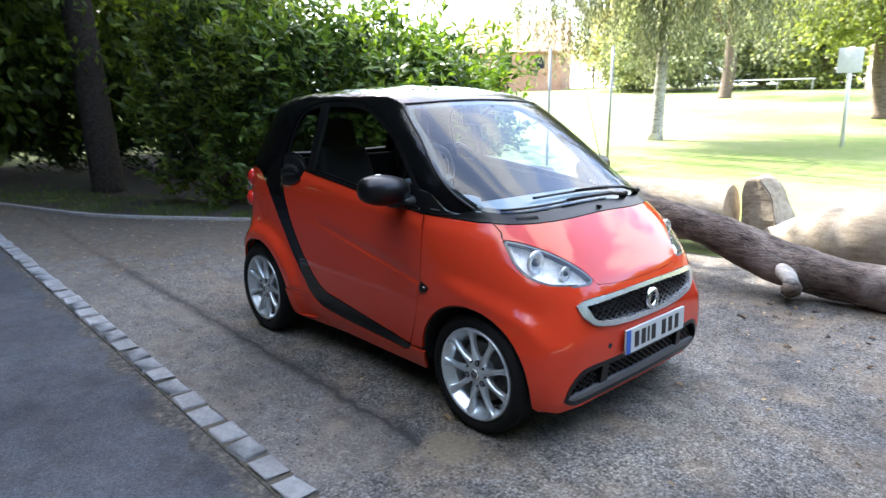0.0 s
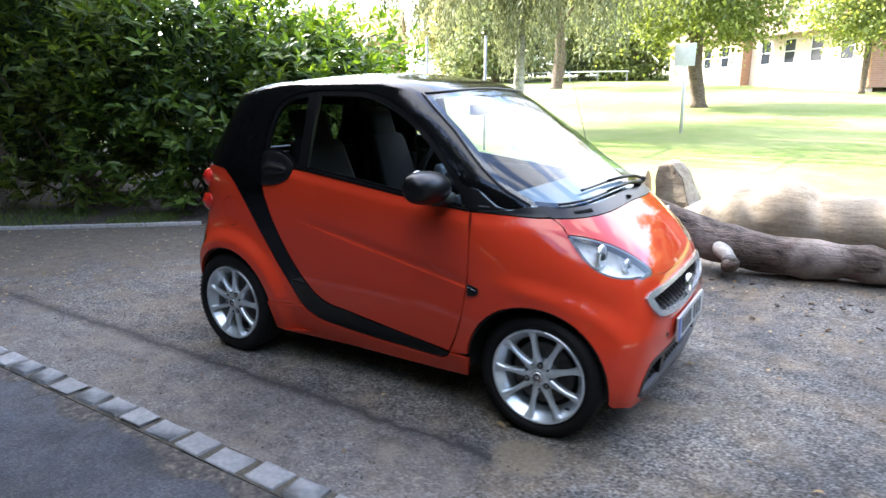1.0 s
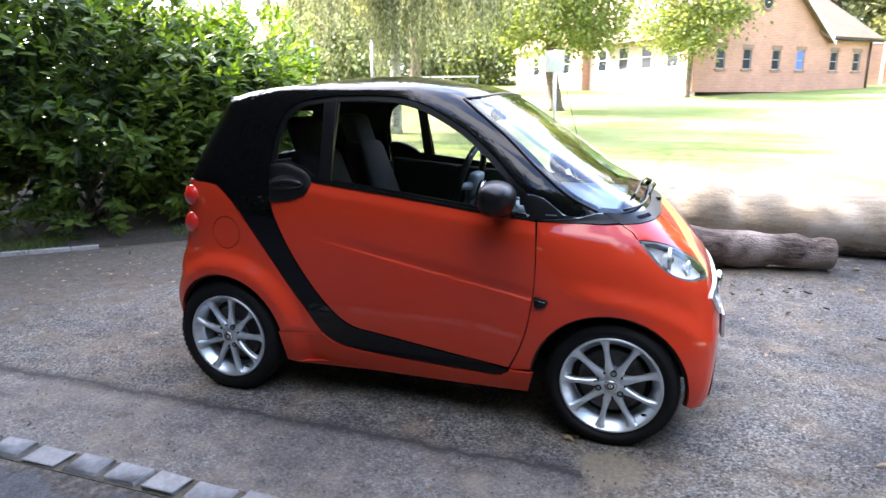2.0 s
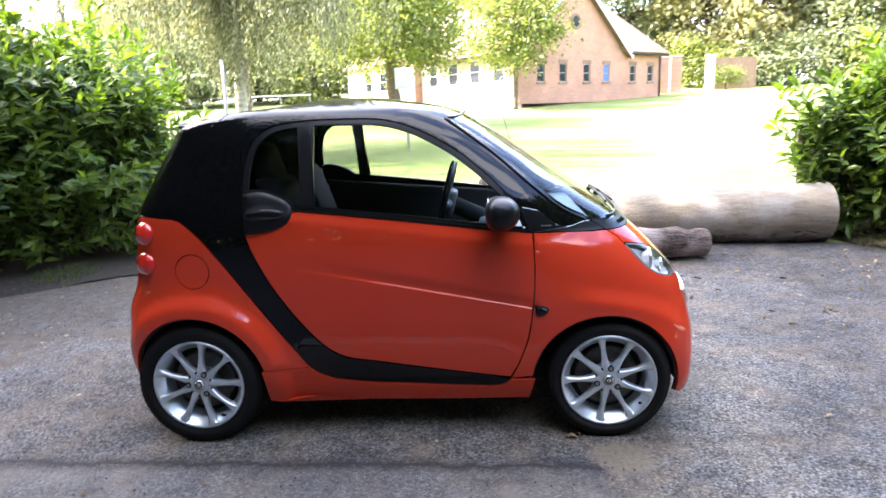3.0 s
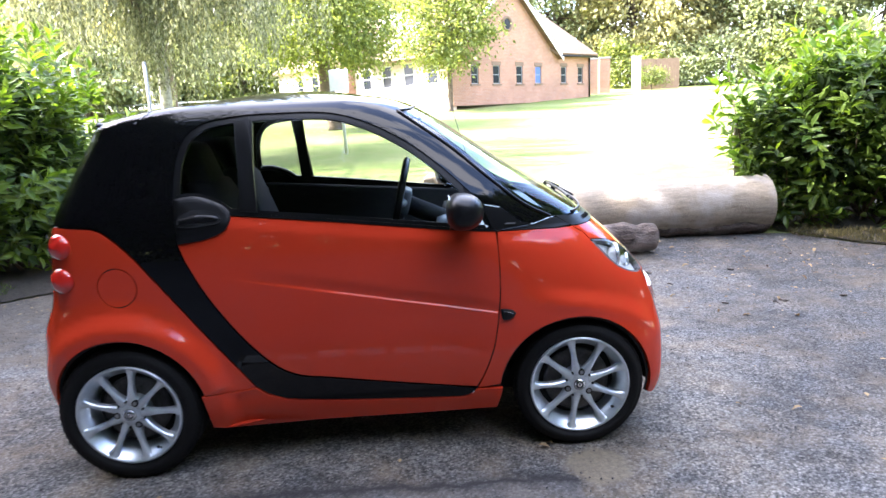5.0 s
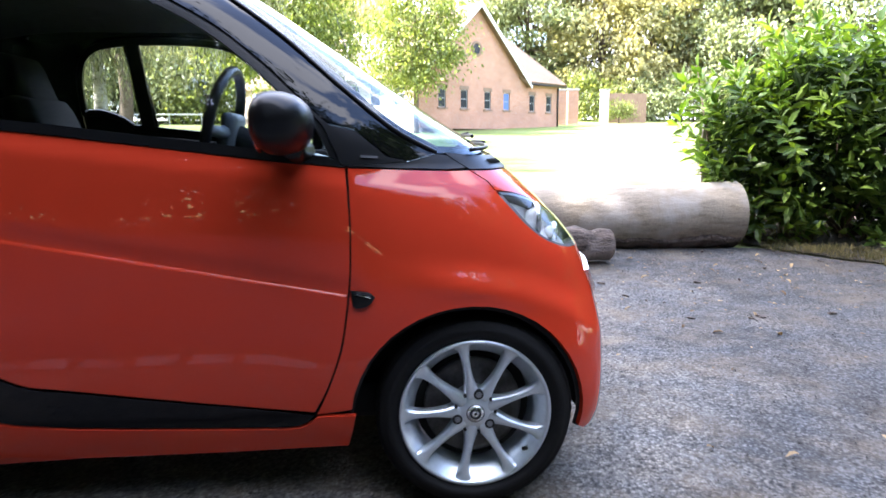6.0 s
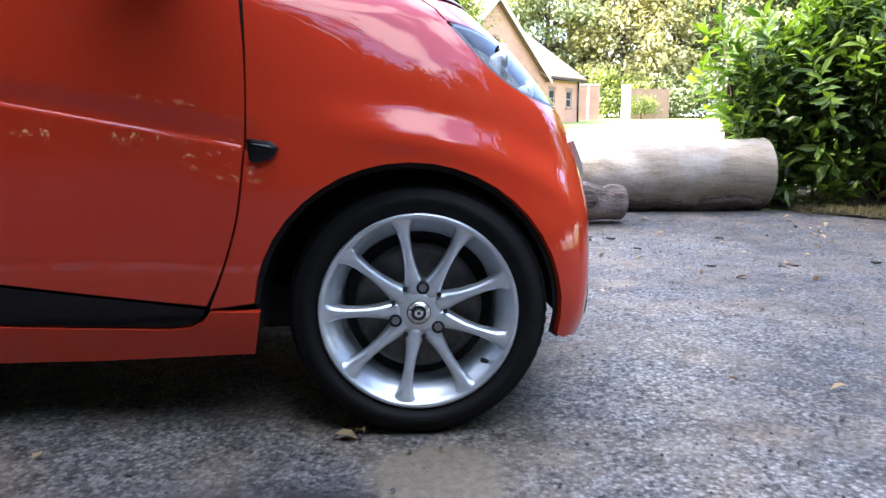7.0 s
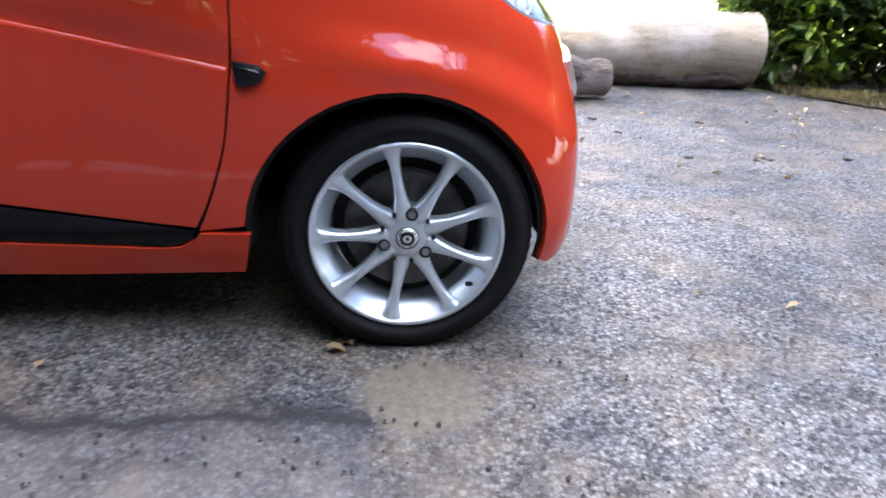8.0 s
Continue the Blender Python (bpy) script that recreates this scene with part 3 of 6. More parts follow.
nose_n = pchip((0.2, 0.30, 0.42, 0.52, 0.62, 0.75, 0.98, 1.1, 1.3, 1.44, 1.54), (14, 13, 10.2, 7.8, 6.3, 5.9, 5.8, 6.4, 6.5, 5.2, 3.8))
crest_z = pchip((0.6, 0.783, 0.915, 1.004, 1.117, 1.186, 1.233, 1.30), (0.700, 0.692, 0.678, 0.660, 0.632, 0.600, 0.565, 0.510))


def sstep(a, b, x):
    t = np.clip((x - a) / (b - a), 0, 1)
    return t * t * (3 - 2 * t)


def flare(x, z):
    """What the wheel arches, the fender ridge and the door crease add to the half width."""
    f = 0.014 * sstep(0.58, 0.32, np.hypot(x - 0.9335, z - 0.283)) + 0.017 * sstep(0.034, -0.034, z - crest_z(x)) * sstep(0.66, 0.92, x)
    r = 0.022 * sstep(0.50, 0.335, np.hypot(x + 0.9335, z - 0.286)) + 0.032 * sstep(0.440, 0.365, np.hypot(x + 0.9335, z - 0.286))
    c = z - (0.738 - 0.191 * x)
    crease = -0.0062 * sstep(0.060, 0.008, c) * sstep(-0.003, 0.003, c) * sstep(-0.55, 0.0, x) * sstep(0.64, 0.60, x)
    ridge = 0.006 * np.exp(-(((z - crest_z(x) + 0.045) / 0.026) ** 2)) * sstep(0.72, 0.95, x)
    return f + r + crease + ridge


def shoulder(x, z):
    """The rounding just below the window line, which runs down towards the bonnet."""
    line = np.maximum(1.025 - 0.125 * x, 0.945)
    roll = -0.80 * np.clip(z - 0.74, 0, 0.22) ** 2 * sstep(0.56, 0.80, x)
    return -0.011 * sstep(-0.055, 0.004, z - line) * sstep(-0.72, -0.5, x) + roll


def inside(x, y, z):
    n = nose_n(z)
    w = np.maximum(half_w(z) + shoulder(x, z) + flare(x, z) * sstep(1.02, 0.95, z), 0.02)
    bx = x + np.where(x > 0, 0.11, -0.025) * y * y
    fore = bx > -0.2
    a = np.where(fore, (bx + 0.2) / (nose_x(z) + 0.2), (bx + 0.2) / (tail_x(z) + 0.2))
    n = np.where(fore, n, 9.0)
    return np.maximum(a, 0) ** n + (np.abs(y) / w) ** n - 1


def halve(f, lo, hi):
    for _ in range(36):
        mid = (lo + hi) / 2
        c = f(mid) <= 0
        lo, hi = np.where(c, mid, lo), np.where(c, hi, mid)
    return lo


def arr(*v):
    return [np.asarray(a, float) for a in v]


def side_y(x, z):
    x, z = arr(x, z)
    return halve(lambda y: inside(x, y, z), np.zeros_like(x), np.ones_like(x))


def front_x(y, z):
    y, z = arr(y, z)
    return halve(lambda x: inside(x, y, z), np.full_like(y, -0.2), np.full_like(y, 1.8))


def rear_x(y, z):
    y, z = arr(y, z)
    return halve(lambda x: inside(x, y, z), np.full_like(y, -0.2), np.full_like(y, -1.8))


def top_z(x, y):
    x, y = arr(x, y)
    return halve(lambda z: inside(x, y, z), np.full_like(x, 0.9), np.full_like(x, ROOF))


def skin(view, uv):
    """Points of the body's surface for plan points seen from the side, front, rear or top."""
    u, v = np.array(uv, float).T
    if view == "side":
        return np.stack([u, -side_y(u, v), v], 1)
    if view == "front":
        return np.stack([front_x(u, v), u, v], 1)
    if view == "rear":
        return np.stack([rear_x(u, v), u, v], 1)
    return np.stack([u, v, top_z(u, v)], 1)


def skin_normal(p):
    e, g = 0.004, []
    for k in range(3):
        d = np.zeros(3)
        d[k] = e
        a, b = p + d, p - d
        g.append(inside(*a.T) - inside(*b.T))
    g = np.stack(g, 1)
    flat = np.linalg.norm(g, axis=1) < 1e-9
    g[flat] = (0, 0, 1)
    return g / np.linalg.norm(g, axis=1)[:, None]


def panel(name, view, outline, mat, parent, holes=(), off=0.0, depth=0.014, step=0.028, label="", flip=False, dome=0.0, extra=(), crown=0.0):
    """A body panel: the outline's part of the skin, with a turned-in edge all round."""
    loops = [outline, *holes]
    lines, pts, ends = [], [], []
    for lp in loops:
        n = len(pts)
        pts += [tuple(p) for p in lp]
        lines += [(n + k, n + (k + 1) % len(lp)) for k in range(len(lp))]
        ends.append((n, len(lp)))
    xs, ys = np.array(outline).T
    gx, gy = np.meshgrid(np.arange(xs.min(), xs.max(), step), np.arange(ys.min(), ys.max(), step))
    gx, gy = gx.ravel(), gy.ravel()
    keep = in_polygon(gx, gy, outline) & ~near_edge(gx, gy, outline, 0.4 * step)
    for h in holes:
        keep &= ~in_polygon(gx, gy, h) & ~near_edge(gx, gy, h, 0.4 * step)
    if len(extra):
        ex, ey = np.array(extra, float).T
        far = np.ones(len(gx), bool)
        for a, b in extra:
            far &= np.hypot(gx - a, gy - b) > 0.35 * step
        keep &= far
        inner = in_polygon(ex, ey, outline) & ~near_edge(ex, ey, outline, 0.003)
        gx, gy, keep = np.append(gx, ex), np.append(gy, ey), np.append(keep, inner)
    pts += list(zip(gx[keep], gy[keep]))
    made = delaunay_2d_cdt([Vector(p) for p in pts], lines, [], 0, 1e-6)
    v2, edges, faces, origin = made[0], made[1], made[2], made[3]
    cx = np.array([sum(v2[i].x for i in f) / len(f) for f in faces])
    cy = np.array([sum(v2[i].y for i in f) / len(f) for f in faces])
    ok = in_polygon(cx, cy, outline)
    for h in holes:
        ok &= ~in_polygon(cx, cy, h)
    faces = [list(f) for f, k in zip(faces, ok) if k]
    uv = np.array([(v.x, v.y) for v in v2])
    pos = skin(view, uv)
    if crown:
        pos[:, 2] = 0.5 * (pos[:, 2] + crown - np.sqrt((pos[:, 2] - crown) ** 2 + 0.02 ** 2))
    nor = skin_normal(pos)
    if crown:
        nor[pos[:, 2] > crown - 0.03] = (0, 0, 1)
    lift = np.full(len(uv), off)
    if dome:
        px, py = np.array(outline).T
        d = np.full(len(uv), 9.0)
        for k in range(len(px)):
            d = np.minimum(d, np.hypot(uv[:, 0] - px[k], uv[:, 1] - py[k]))
        lift = lift + dome * np.sqrt(np.clip(d / max(d.max(), 1e-6), 0, 1))
    pos = pos + nor * lift[:, None]
    faces_out = []
    for f in faces:
        a, b, c = (pos[i] for i in f[:3])
        if np.dot(np.cross(b - a, c - a), nor[f[0]]) < 0:
            f.reverse()
        faces_out.append(tuple(f))
    count = {}
    for f in faces_out:
        for k in range(len(f)):
            e = (f[k - 1], f[k])
            count[e] = 1
    rim = [e for e in count if (e[1], e[0]) not in count]
    verts, normals = list(pos), list(nor)
    if depth:
        for a, b in rim:
            t = pos[b] - pos[a]
            out = np.cross(t, nor[a])
            out = out / (np.linalg.norm(out) + 1e-12)
            n = len(verts)
            verts += [pos[a], pos[b], pos[b] - nor[b] * depth, pos[a] - nor[a] * depth]
            normals += [out] * 4
            faces_out.append((n + 1, n, n + 3, n + 2))
    verts, normals = np.array(verts), np.array(normals)
    if flip:
        verts, normals = verts * (1, -1, 1), normals * (1, -1, 1)
        faces_out = [tuple(reversed(f)) for f in faces_out]
    ob = part(name, ([tuple(v) for v in verts], faces_out), mat, parent, label)
    if not dome and not crown:
        ob.data.normals_split_custom_set_from_vertices([tuple(v) for v in normals])
    return ob


# ---- the car's outlines: side view (x, z), front view (y, z) ----
DOOR = [(-0.450, 1.075), (-0.09, 1.036), (0.42, 0.972), (0.594, 0.955), (0.602, 0.80), (0.597, 0.66), (0.574, 0.50), (0.550, 0.42), (0.522, 0.352), (0.494, 0.300),
        (0.386, 0.311), (0.126, 0.348), (-0.132, 0.387), (-0.236, 0.403), (-0.311, 0.440), (-0.384, 0.508), (-0.478, 0.627), (-0.569, 0.772), (-0.633, 0.904), (-0.658, 0.980),
        (-0.548, 0.996), (-0.470, 1.030)]
WINDOW = [(-0.657, 1.152), (-0.648, 1.278), (-0.612, 1.376), (-0.546, 1.428), (-0.443, 1.448), (-0.339, 1.455), (-0.078, 1.450), (0.075, 1.411), (0.250, 1.320), (0.372, 1.227),
          (0.468, 1.137), (0.538, 1.060), (0.578, 0.966), (0.42, 0.984), (-0.09, 1.048), (-0.45, 1.088), (-0.500, 1.126), (-0.583, 1.155)]
HANDLE = [(-0.662, 1.150), (-0.583, 1.157), (-0.485, 1.123), (-0.447, 1.082), (-0.468, 1.026), (-0.548, 0.991), (-0.659, 0.977)]
SCREEN_SIDE = [(0.225, top_z(0.225, 0.515)), (0.43, 1.296), (0.574, 1.170), (0.717, 1.053), (0.834, 0.990)]
PILLAR_IN = [(0.834, 0.990), (0.76, 0.972), (0.705, 0.985), (0.62, 1.052), (0.54, 1.070)]
LAMP_LOW = [(1.000, 0.882), (1.040, 0.838), (1.090, 0.785), (1.150, 0.742), (1.220, 0.715), (1.270, 0.706)]
NOSE_SPLIT = [(1.270, 0.706), (1.278, 0.60), (1.280, 0.45), (1.276, 0.30), (1.270, 0.198)]


def arch(cx, cz, r, a0, a1, n=22):
    return [(cx + r * math.cos(radians(a0 + (a1 - a0) * k / n)), cz + r * math.sin(radians(a0 + (a1 - a0) * k / n))) for k in range(n + 1)]


def to_front(points):
    """Side-view points of the right flank as front-view points."""
    return [(-float(side_y(x, z)), z) for x, z in points]


def car_body(car):
    roof_line = [(x, float(top_z(x, 0.515))) for x in np.linspace(-0.95, 0.225, 18)]
    window = smooth_curve(WINDOW, (0, 12, 15))
    door = smooth_curve(DOOR, (0, 3, 9, 19))
    handle = smooth_curve(HANDLE, (0, 6))
    tail_edge = [(-1.165, 1.066), (-1.125, 1.106), (-1.036, 1.28), (-0.965, 1.40), (-0.95, roof_line[0][1])]
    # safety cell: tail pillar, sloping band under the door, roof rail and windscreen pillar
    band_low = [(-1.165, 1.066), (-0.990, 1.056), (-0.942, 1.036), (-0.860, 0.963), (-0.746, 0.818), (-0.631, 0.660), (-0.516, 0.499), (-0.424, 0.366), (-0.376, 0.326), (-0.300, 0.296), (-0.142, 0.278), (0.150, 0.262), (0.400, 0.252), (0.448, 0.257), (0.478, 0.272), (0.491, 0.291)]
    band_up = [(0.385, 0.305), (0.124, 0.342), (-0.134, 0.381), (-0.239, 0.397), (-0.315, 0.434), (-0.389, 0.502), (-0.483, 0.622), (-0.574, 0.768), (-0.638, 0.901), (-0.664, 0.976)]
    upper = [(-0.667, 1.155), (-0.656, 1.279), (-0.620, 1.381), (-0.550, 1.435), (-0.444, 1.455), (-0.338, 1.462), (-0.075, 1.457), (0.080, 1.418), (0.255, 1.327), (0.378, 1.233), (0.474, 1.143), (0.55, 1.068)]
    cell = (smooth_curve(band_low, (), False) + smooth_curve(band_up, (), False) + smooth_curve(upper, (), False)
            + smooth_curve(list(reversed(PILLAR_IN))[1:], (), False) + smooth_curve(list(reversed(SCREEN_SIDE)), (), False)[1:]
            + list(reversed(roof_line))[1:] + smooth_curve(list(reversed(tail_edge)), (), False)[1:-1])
    sail = [(0.474, 1.135), (0.555, 1.062), (0.62, 1.047), (0.70, 0.981), (0.755, 0.968), (0.600, 0.960), (0.583, 0.966), (0.543, 1.058)]
    cowl_side = [(0.602, 0.9585), (0.755, 0.9665), (0.834, 0.985), (0.90, 0.978), (0.93, 0.947), (0.864, 0.945), (0.742, 0.951)]
    fender = ([(0.602, 0.954), (0.742, 0.947), (0.864, 0.941), (0.928, 0.941), (0.975, 0.912), (0.996, 0.886)] + smooth_curve(LAMP_LOW, (), False)[1:]
              + smooth_curve(NOSE_SPLIT, (), False)[1:] + [(1.257, 0.196)] + arch(0.917, 0.266, 0.326, -10, 173)
              + smooth_curve([(0.500, 0.292), (0.527, 0.349), (0.555, 0.418), (0.579, 0.499), (0.602, 0.66), (0.607, 0.80)], (), False))
    rear_split = [(-1.165, 1.060), (-1.195, 0.95), (-1.205, 0.80), (-1.245, 0.65), (-1.262, 0.45), (-1.255, 0.24)]
    rear_fender = (smooth_curve([(-1.165, 1.060), (-0.992, 1.050), (-0.947, 1.031), (-0.865, 0.958), (-0.751, 0.813), (-0.636, 0.655), (-0.521, 0.495), (-0.430, 0.362), (-0.424, 0.354)], (), False)
                   + [(-0.930 + 0.955 * (px + 0.930), pz) for px, pz in arch(-0.930, 0.278, 0.336, 13, 180)] + [(-1.248, 0.24)] + smooth_curve(list(reversed(rear_split)), (), False)[1:-1])
    sill = ([(-0.630, 0.350), (-0.421, 0.350), (-0.381, 0.318), (-0.303, 0.290), (-0.142, 0.272), (0.15, 0.256), (0.402, 0.246), (0.452, 0.251), (0.484, 0.267), (0.500, 0.287), (0.604, 0.287)]
            + [(0.594, 0.24), (0.580, 0.186), (0.25, 0.172), (-0.143, 0.172), (-0.568, 0.184), (-0.614, 0.195)])
    fuel = [(-0.915 + 0.080 * math.cos(a), 0.816 + 0.080 * math.sin(a)) for a in np.linspace(0, 2 * math.pi, 40, endpoint=False)]
    for flip in (False, True):
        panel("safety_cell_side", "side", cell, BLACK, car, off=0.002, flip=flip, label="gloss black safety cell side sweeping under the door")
        rows = [(x, 0.738 - 0.191 * x + c) for x in np.arange(-0.56, 0.62, 0.014) for c in (-0.012, -0.007, -0.003, 0.001, 0.005, 0.009, 0.018, 0.034, 0.055)]
        for region in (door, fender, rear_fender):
            panel("inner_shell", "side", inset(region, -0.011), DARK, car, off=-0.017, depth=0, step=0.04, flip=flip)
        d = panel("door", "side", door, RED, car, flip=flip, step=0.02, extra=rows)
        panel("door_handle", "side", handle, TRIM, d, off=0.006, dome=0.014, depth=0.02, step=0.012, flip=flip, label="black plastic door handle pod")
        slot = [(x, z) for x, z in inset(smooth_curve([(-0.645, 1.075), (-0.58, 1.105), (-0.50, 1.085), (-0.478, 1.062), (-0.50, 1.045), (-0.58, 1.040), (-0.645, 1.045)]), 0.0)]
        panel("handle_recess", "side", slot, DARK, d, off=0.019, depth=0.004, step=0.02, flip=flip)
        panel("handle_grip", "side", smooth_curve([(-0.640, 1.066), (-0.57, 1.081), (-0.497, 1.072), (-0.485, 1.062), (-0.50, 1.054), (-0.57, 1.058), (-0.640, 1.052)]), TRIM, d, off=0.024, depth=0.006, step=0.012, dome=0.008, flip=flip)
        glass = inset(window, 0.016)
        front_glass, back = clipped(glass, -0.356, 1), clipped(glass, -0.416, -1)
        panel("window_seal", "side", inset(window, -0.011), TRIM, car, holes=[front_glass, back], off=-0.004, flip=flip, label="black window seal and pillar strip")
        w = panel("side_window", "side", front_glass, GLASS, d, off=-0.006, depth=0, step=0.05, flip=flip, label="clear side window")
        w.visible_shadow = False
        panel("quarter_window", "side", back, QUARTER, car, off=-0.004, depth=0, step=0.05, flip=flip, label="dark fixed quarter window").visible_shadow = False
        belt = [(-0.452, 1.089), (-0.09, 1.049), (0.42, 0.985), (0.578, 0.967), (0.594, 0.958), (0.42, 0.9745), (-0.09, 1.0385), (-0.449, 1.0775)]
        panel("belt_strip", "side", belt, TRIM, d, off=0.005, depth=0.01, step=0.02, flip=flip)
        pillar = [(-0.428, 1.444), (-0.368, 1.449), (-0.343, 1.083), (-0.407, 1.090)]
        panel("pillar_strip", "side", pillar, TRIM, car, off=0.006, depth=0.01, step=0.02, flip=flip)
        panel("window_sail", "side", sail, TRIM, car, off=0.004, step=0.02, flip=flip, label="matt black sail panel by the mirror")
        panel("sail_slot", "side", [(0.632, 0.986), (0.675, 0.983), (0.675, 0.977), (0.632, 0.980)], LIP, car, off=0.008, depth=0.006, flip=flip)
        panel("cowl_corner", "side", cowl_side, TRIM, car, off=0.003, step=0.02, flip=flip)
        panel("front_fender", "side", fender, RED, car, step=0.02, flip=flip)
        panel("rear_fender", "side", rear_fender, RED, car, holes=[fuel] if not flip else (), step=0.02, flip=flip)
        panel("sill", "side", sill, RED, car, off=0.004, step=0.02, flip=flip)
        for z, x in ((0.985, -1.135), (0.850, -1.140)):
            lamp = [(x + 0.052 * math.cos(a), z + 0.050 * math.sin(a)) for a in np.linspace(0, 2 * math.pi, 24, endpoint=False)]
            panel("tail_lamp", "side", lamp, TAIL, car, off=0.006, depth=0.03, dome=0.030, step=0.010, flip=flip, label="round red tail lamp")
        lamp = [(0.598 + 0.004, 0.640), (0.650, 0.634), (0.664, 0.622), (0.655, 0.606), (0.640, 0.597), (0.614, 0.594), (0.607, 0.60)]
        panel("side_indicator", "side", smooth_curve(lamp, (0, 6)), TRIM, car, off=0.008, depth=0.012, dome=0.006, step=0.008, flip=flip, label="small dark side indicator")
        panel("indicator_lens", "side", [(0.612, 0.632), (0.648, 0.627), (0.654, 0.621), (0.612, 0.624)], SILVER, car, off=0.0165, depth=0.003, step=0.01, flip=flip)
    panel("fuel_flap", "side", inset(fuel, 0.0045), RED, car, step=0.018)
    # front
    lamp_low = smooth_curve(to_front(smooth_curve(LAMP_LOW, (), False)), (), False, 2)
    lamp_out = [(-0.53, 0.7025), (-0.44, 0.699), (-0.375, 0.701), (-0.352, 0.716)]
    lamp_top = [(-0.352, 0.716), (-0.378, 0.755), (-0.470, 0.826), (-0.565, 0.873), (-0.625, 0.886), lamp_low[0]]
    lamp_lower = lamp_low + smooth_curve(lamp_out, (), False)
    lamp = lamp_lower + smooth_curve(lamp_top, (), False)[1:-1]
    edge = to_front([(0.9305, 0.941), (0.9775, 0.912)])
    cowl_front = [(edge[0][0], 0.943), (-0.541, 0.941), (-0.286, 0.942), (0.0, 0.948), (0.286, 0.942), (0.541, 0.941), (-edge[0][0], 0.943)]
    cowl_back = [(-0.670, 0.989), (-0.618, 0.980), (-0.512, 0.977), (-0.237, 0.981), (0.0, 0.987), (0.237, 0.981), (0.512, 0.977), (0.618, 0.980), (0.670, 0.989)]
    foot = float(side_y(0.834, 0.990)) / 0.682
    cowl_back = [(y * foot, z) for y, z in cowl_back]
    bonnet_low = [(-0.352, 0.716), (-0.335, 0.695), (-0.2, 0.683), (0.0, 0.679), (0.2, 0.683), (0.335, 0.695), (0.352, 0.716)]
    over = lambda pts: [(-y, z) for y, z in reversed(pts)]
    left_top = smooth_curve(lamp_top, (), False)
    bonnet = (smooth_curve(cowl_front, (), False) + [(-edge[1][0], edge[1][1])] + over(left_top)[:-1] + smooth_curve(bonnet_low[::-1], (), False)
              + left_top[1:] + [edge[1]])
    panel("bonnet", "front", inset(bonnet, 0.0022), RED, car, step=0.02)
    cowl = smooth_curve(cowl_front, (), False) + [(0.668 * foot, 0.965)] + smooth_curve(cowl_back[::-1], (), False) + [(-0.668 * foot, 0.965)]
    panel("cowl", "front", cowl, TRIM, car, off=0.004, depth=0.02, step=0.02, label="black plastic scuttle panel under the windscreen")
    grille = [(-0.490, 0.630), (-0.440, 0.648), (-0.23, 0.653), (0.0, 0.656), (0.23, 0.653), (0.440, 0.648), (0.490, 0.630), (0.470, 0.580), (0.400, 0.535), (0.24, 0.512), (0.0, 0.507), (-0.24, 0.512), (-0.400, 0.535), (-0.470, 0.580)]
    grille = smooth_curve(grille, (0, 6))
    lower = [(-0.566, 0.238), (-0.540, 0.300), (-0.470, 0.350), (-0.25, 0.357), (0.0, 0.357), (0.25, 0.357), (0.470, 0.350), (0.540, 0.300), (0.566, 0.238), (0.50, 0.208), (0.40, 0.212), (0.2, 0.222), (0.0, 0.225), (-0.2, 0.222), (-0.40, 0.212), (-0.50, 0.208)]
    lower = smooth_curve(lower, (0, 8))
    split = to_front(smooth_curve(NOSE_SPLIT, (), False))
    right = list(reversed(split))[:-1] + lamp_lower[len(lamp_low) - 1:] + smooth_curve(bonnet_low[:4], (), False)[1:]
    bottom = [(0.0, 0.200), (-0.2, 0.197), (-0.36, 0.190), (-0.45, 0.178), (-0.58, 0.178)]
    outline = right + over(right)[1:] + over(bottom)[:-1] + bottom
    panel("front_bumper", "front", outline, RED, car, holes=[grille, lower], depth=0.03, step=0.02)
    g = panel("grille_surround", "front", inset(grille, 0.002), SILVER, car, holes=[inset(smooth_curve([(-0.442, 0.622), (-0.23, 0.632), (0.0, 0.635), (0.23, 0.632), (0.442, 0.622), (0.400, 0.562), (0.24, 0.537), (0.0, 0.532), (-0.24, 0.537), (-0.400, 0.562)], (0, 4)), 0.0)], off=0.010, depth=0.04, step=0.02, label="satin silver grille surround")
    panel("grille_backing", "front", inset(grille, 0.01), DARK, car, off=-0.045, depth=0)
    mesh_bars(car, "grille_mesh", grille, 0.044, -0.012)
    panel("lower_backing", "front", inset(lower, 0.004), DARK, car, off=-0.05, depth=0)
    mesh_bars(car, "lower_mesh", [p for p in lower], 0.042, -0.020)
    panel("intake_frame", "front", inset(lower, -0.010), TRIM, car, holes=[inset(lower, 0.010)], off=0.003, depth=0.03, step=0.03)
    lip = [(-0.555, 0.236), (-0.46, 0.246), (-0.30, 0.262), (0.0, 0.266), (0.30, 0.262), (0.46, 0.246), (0.555, 0.236), (0.50, 0.210), (0.40, 0.214), (0.2, 0.224), (0.0, 0.227), (-0.2, 0.224), (-0.40, 0.214), (-0.50, 0.210)]
    panel("lower_lip", "front", smooth_curve(lip, (0, 6)), LIP, car, off=-0.002, depth=0.03, step=0.025, label="grey lower bumper lip")
    for s in (-1, 1):
        post = [(s * 0.300, 0.354), (s * 0.345, 0.353), (s * 0.352, 0.26), (s * 0.305, 0.26)]
        panel("lower_post", "front", post if s > 0 else post[::-1], TRIM, car, off=-0.004, depth=0.03, step=0.03)
    sensor = [(-0.315 + 0.012 * math.cos(a), 0.43 + 0.012 * math.sin(a)) for a in np.linspace(0, 2 * math.pi, 12, endpoint=False)]
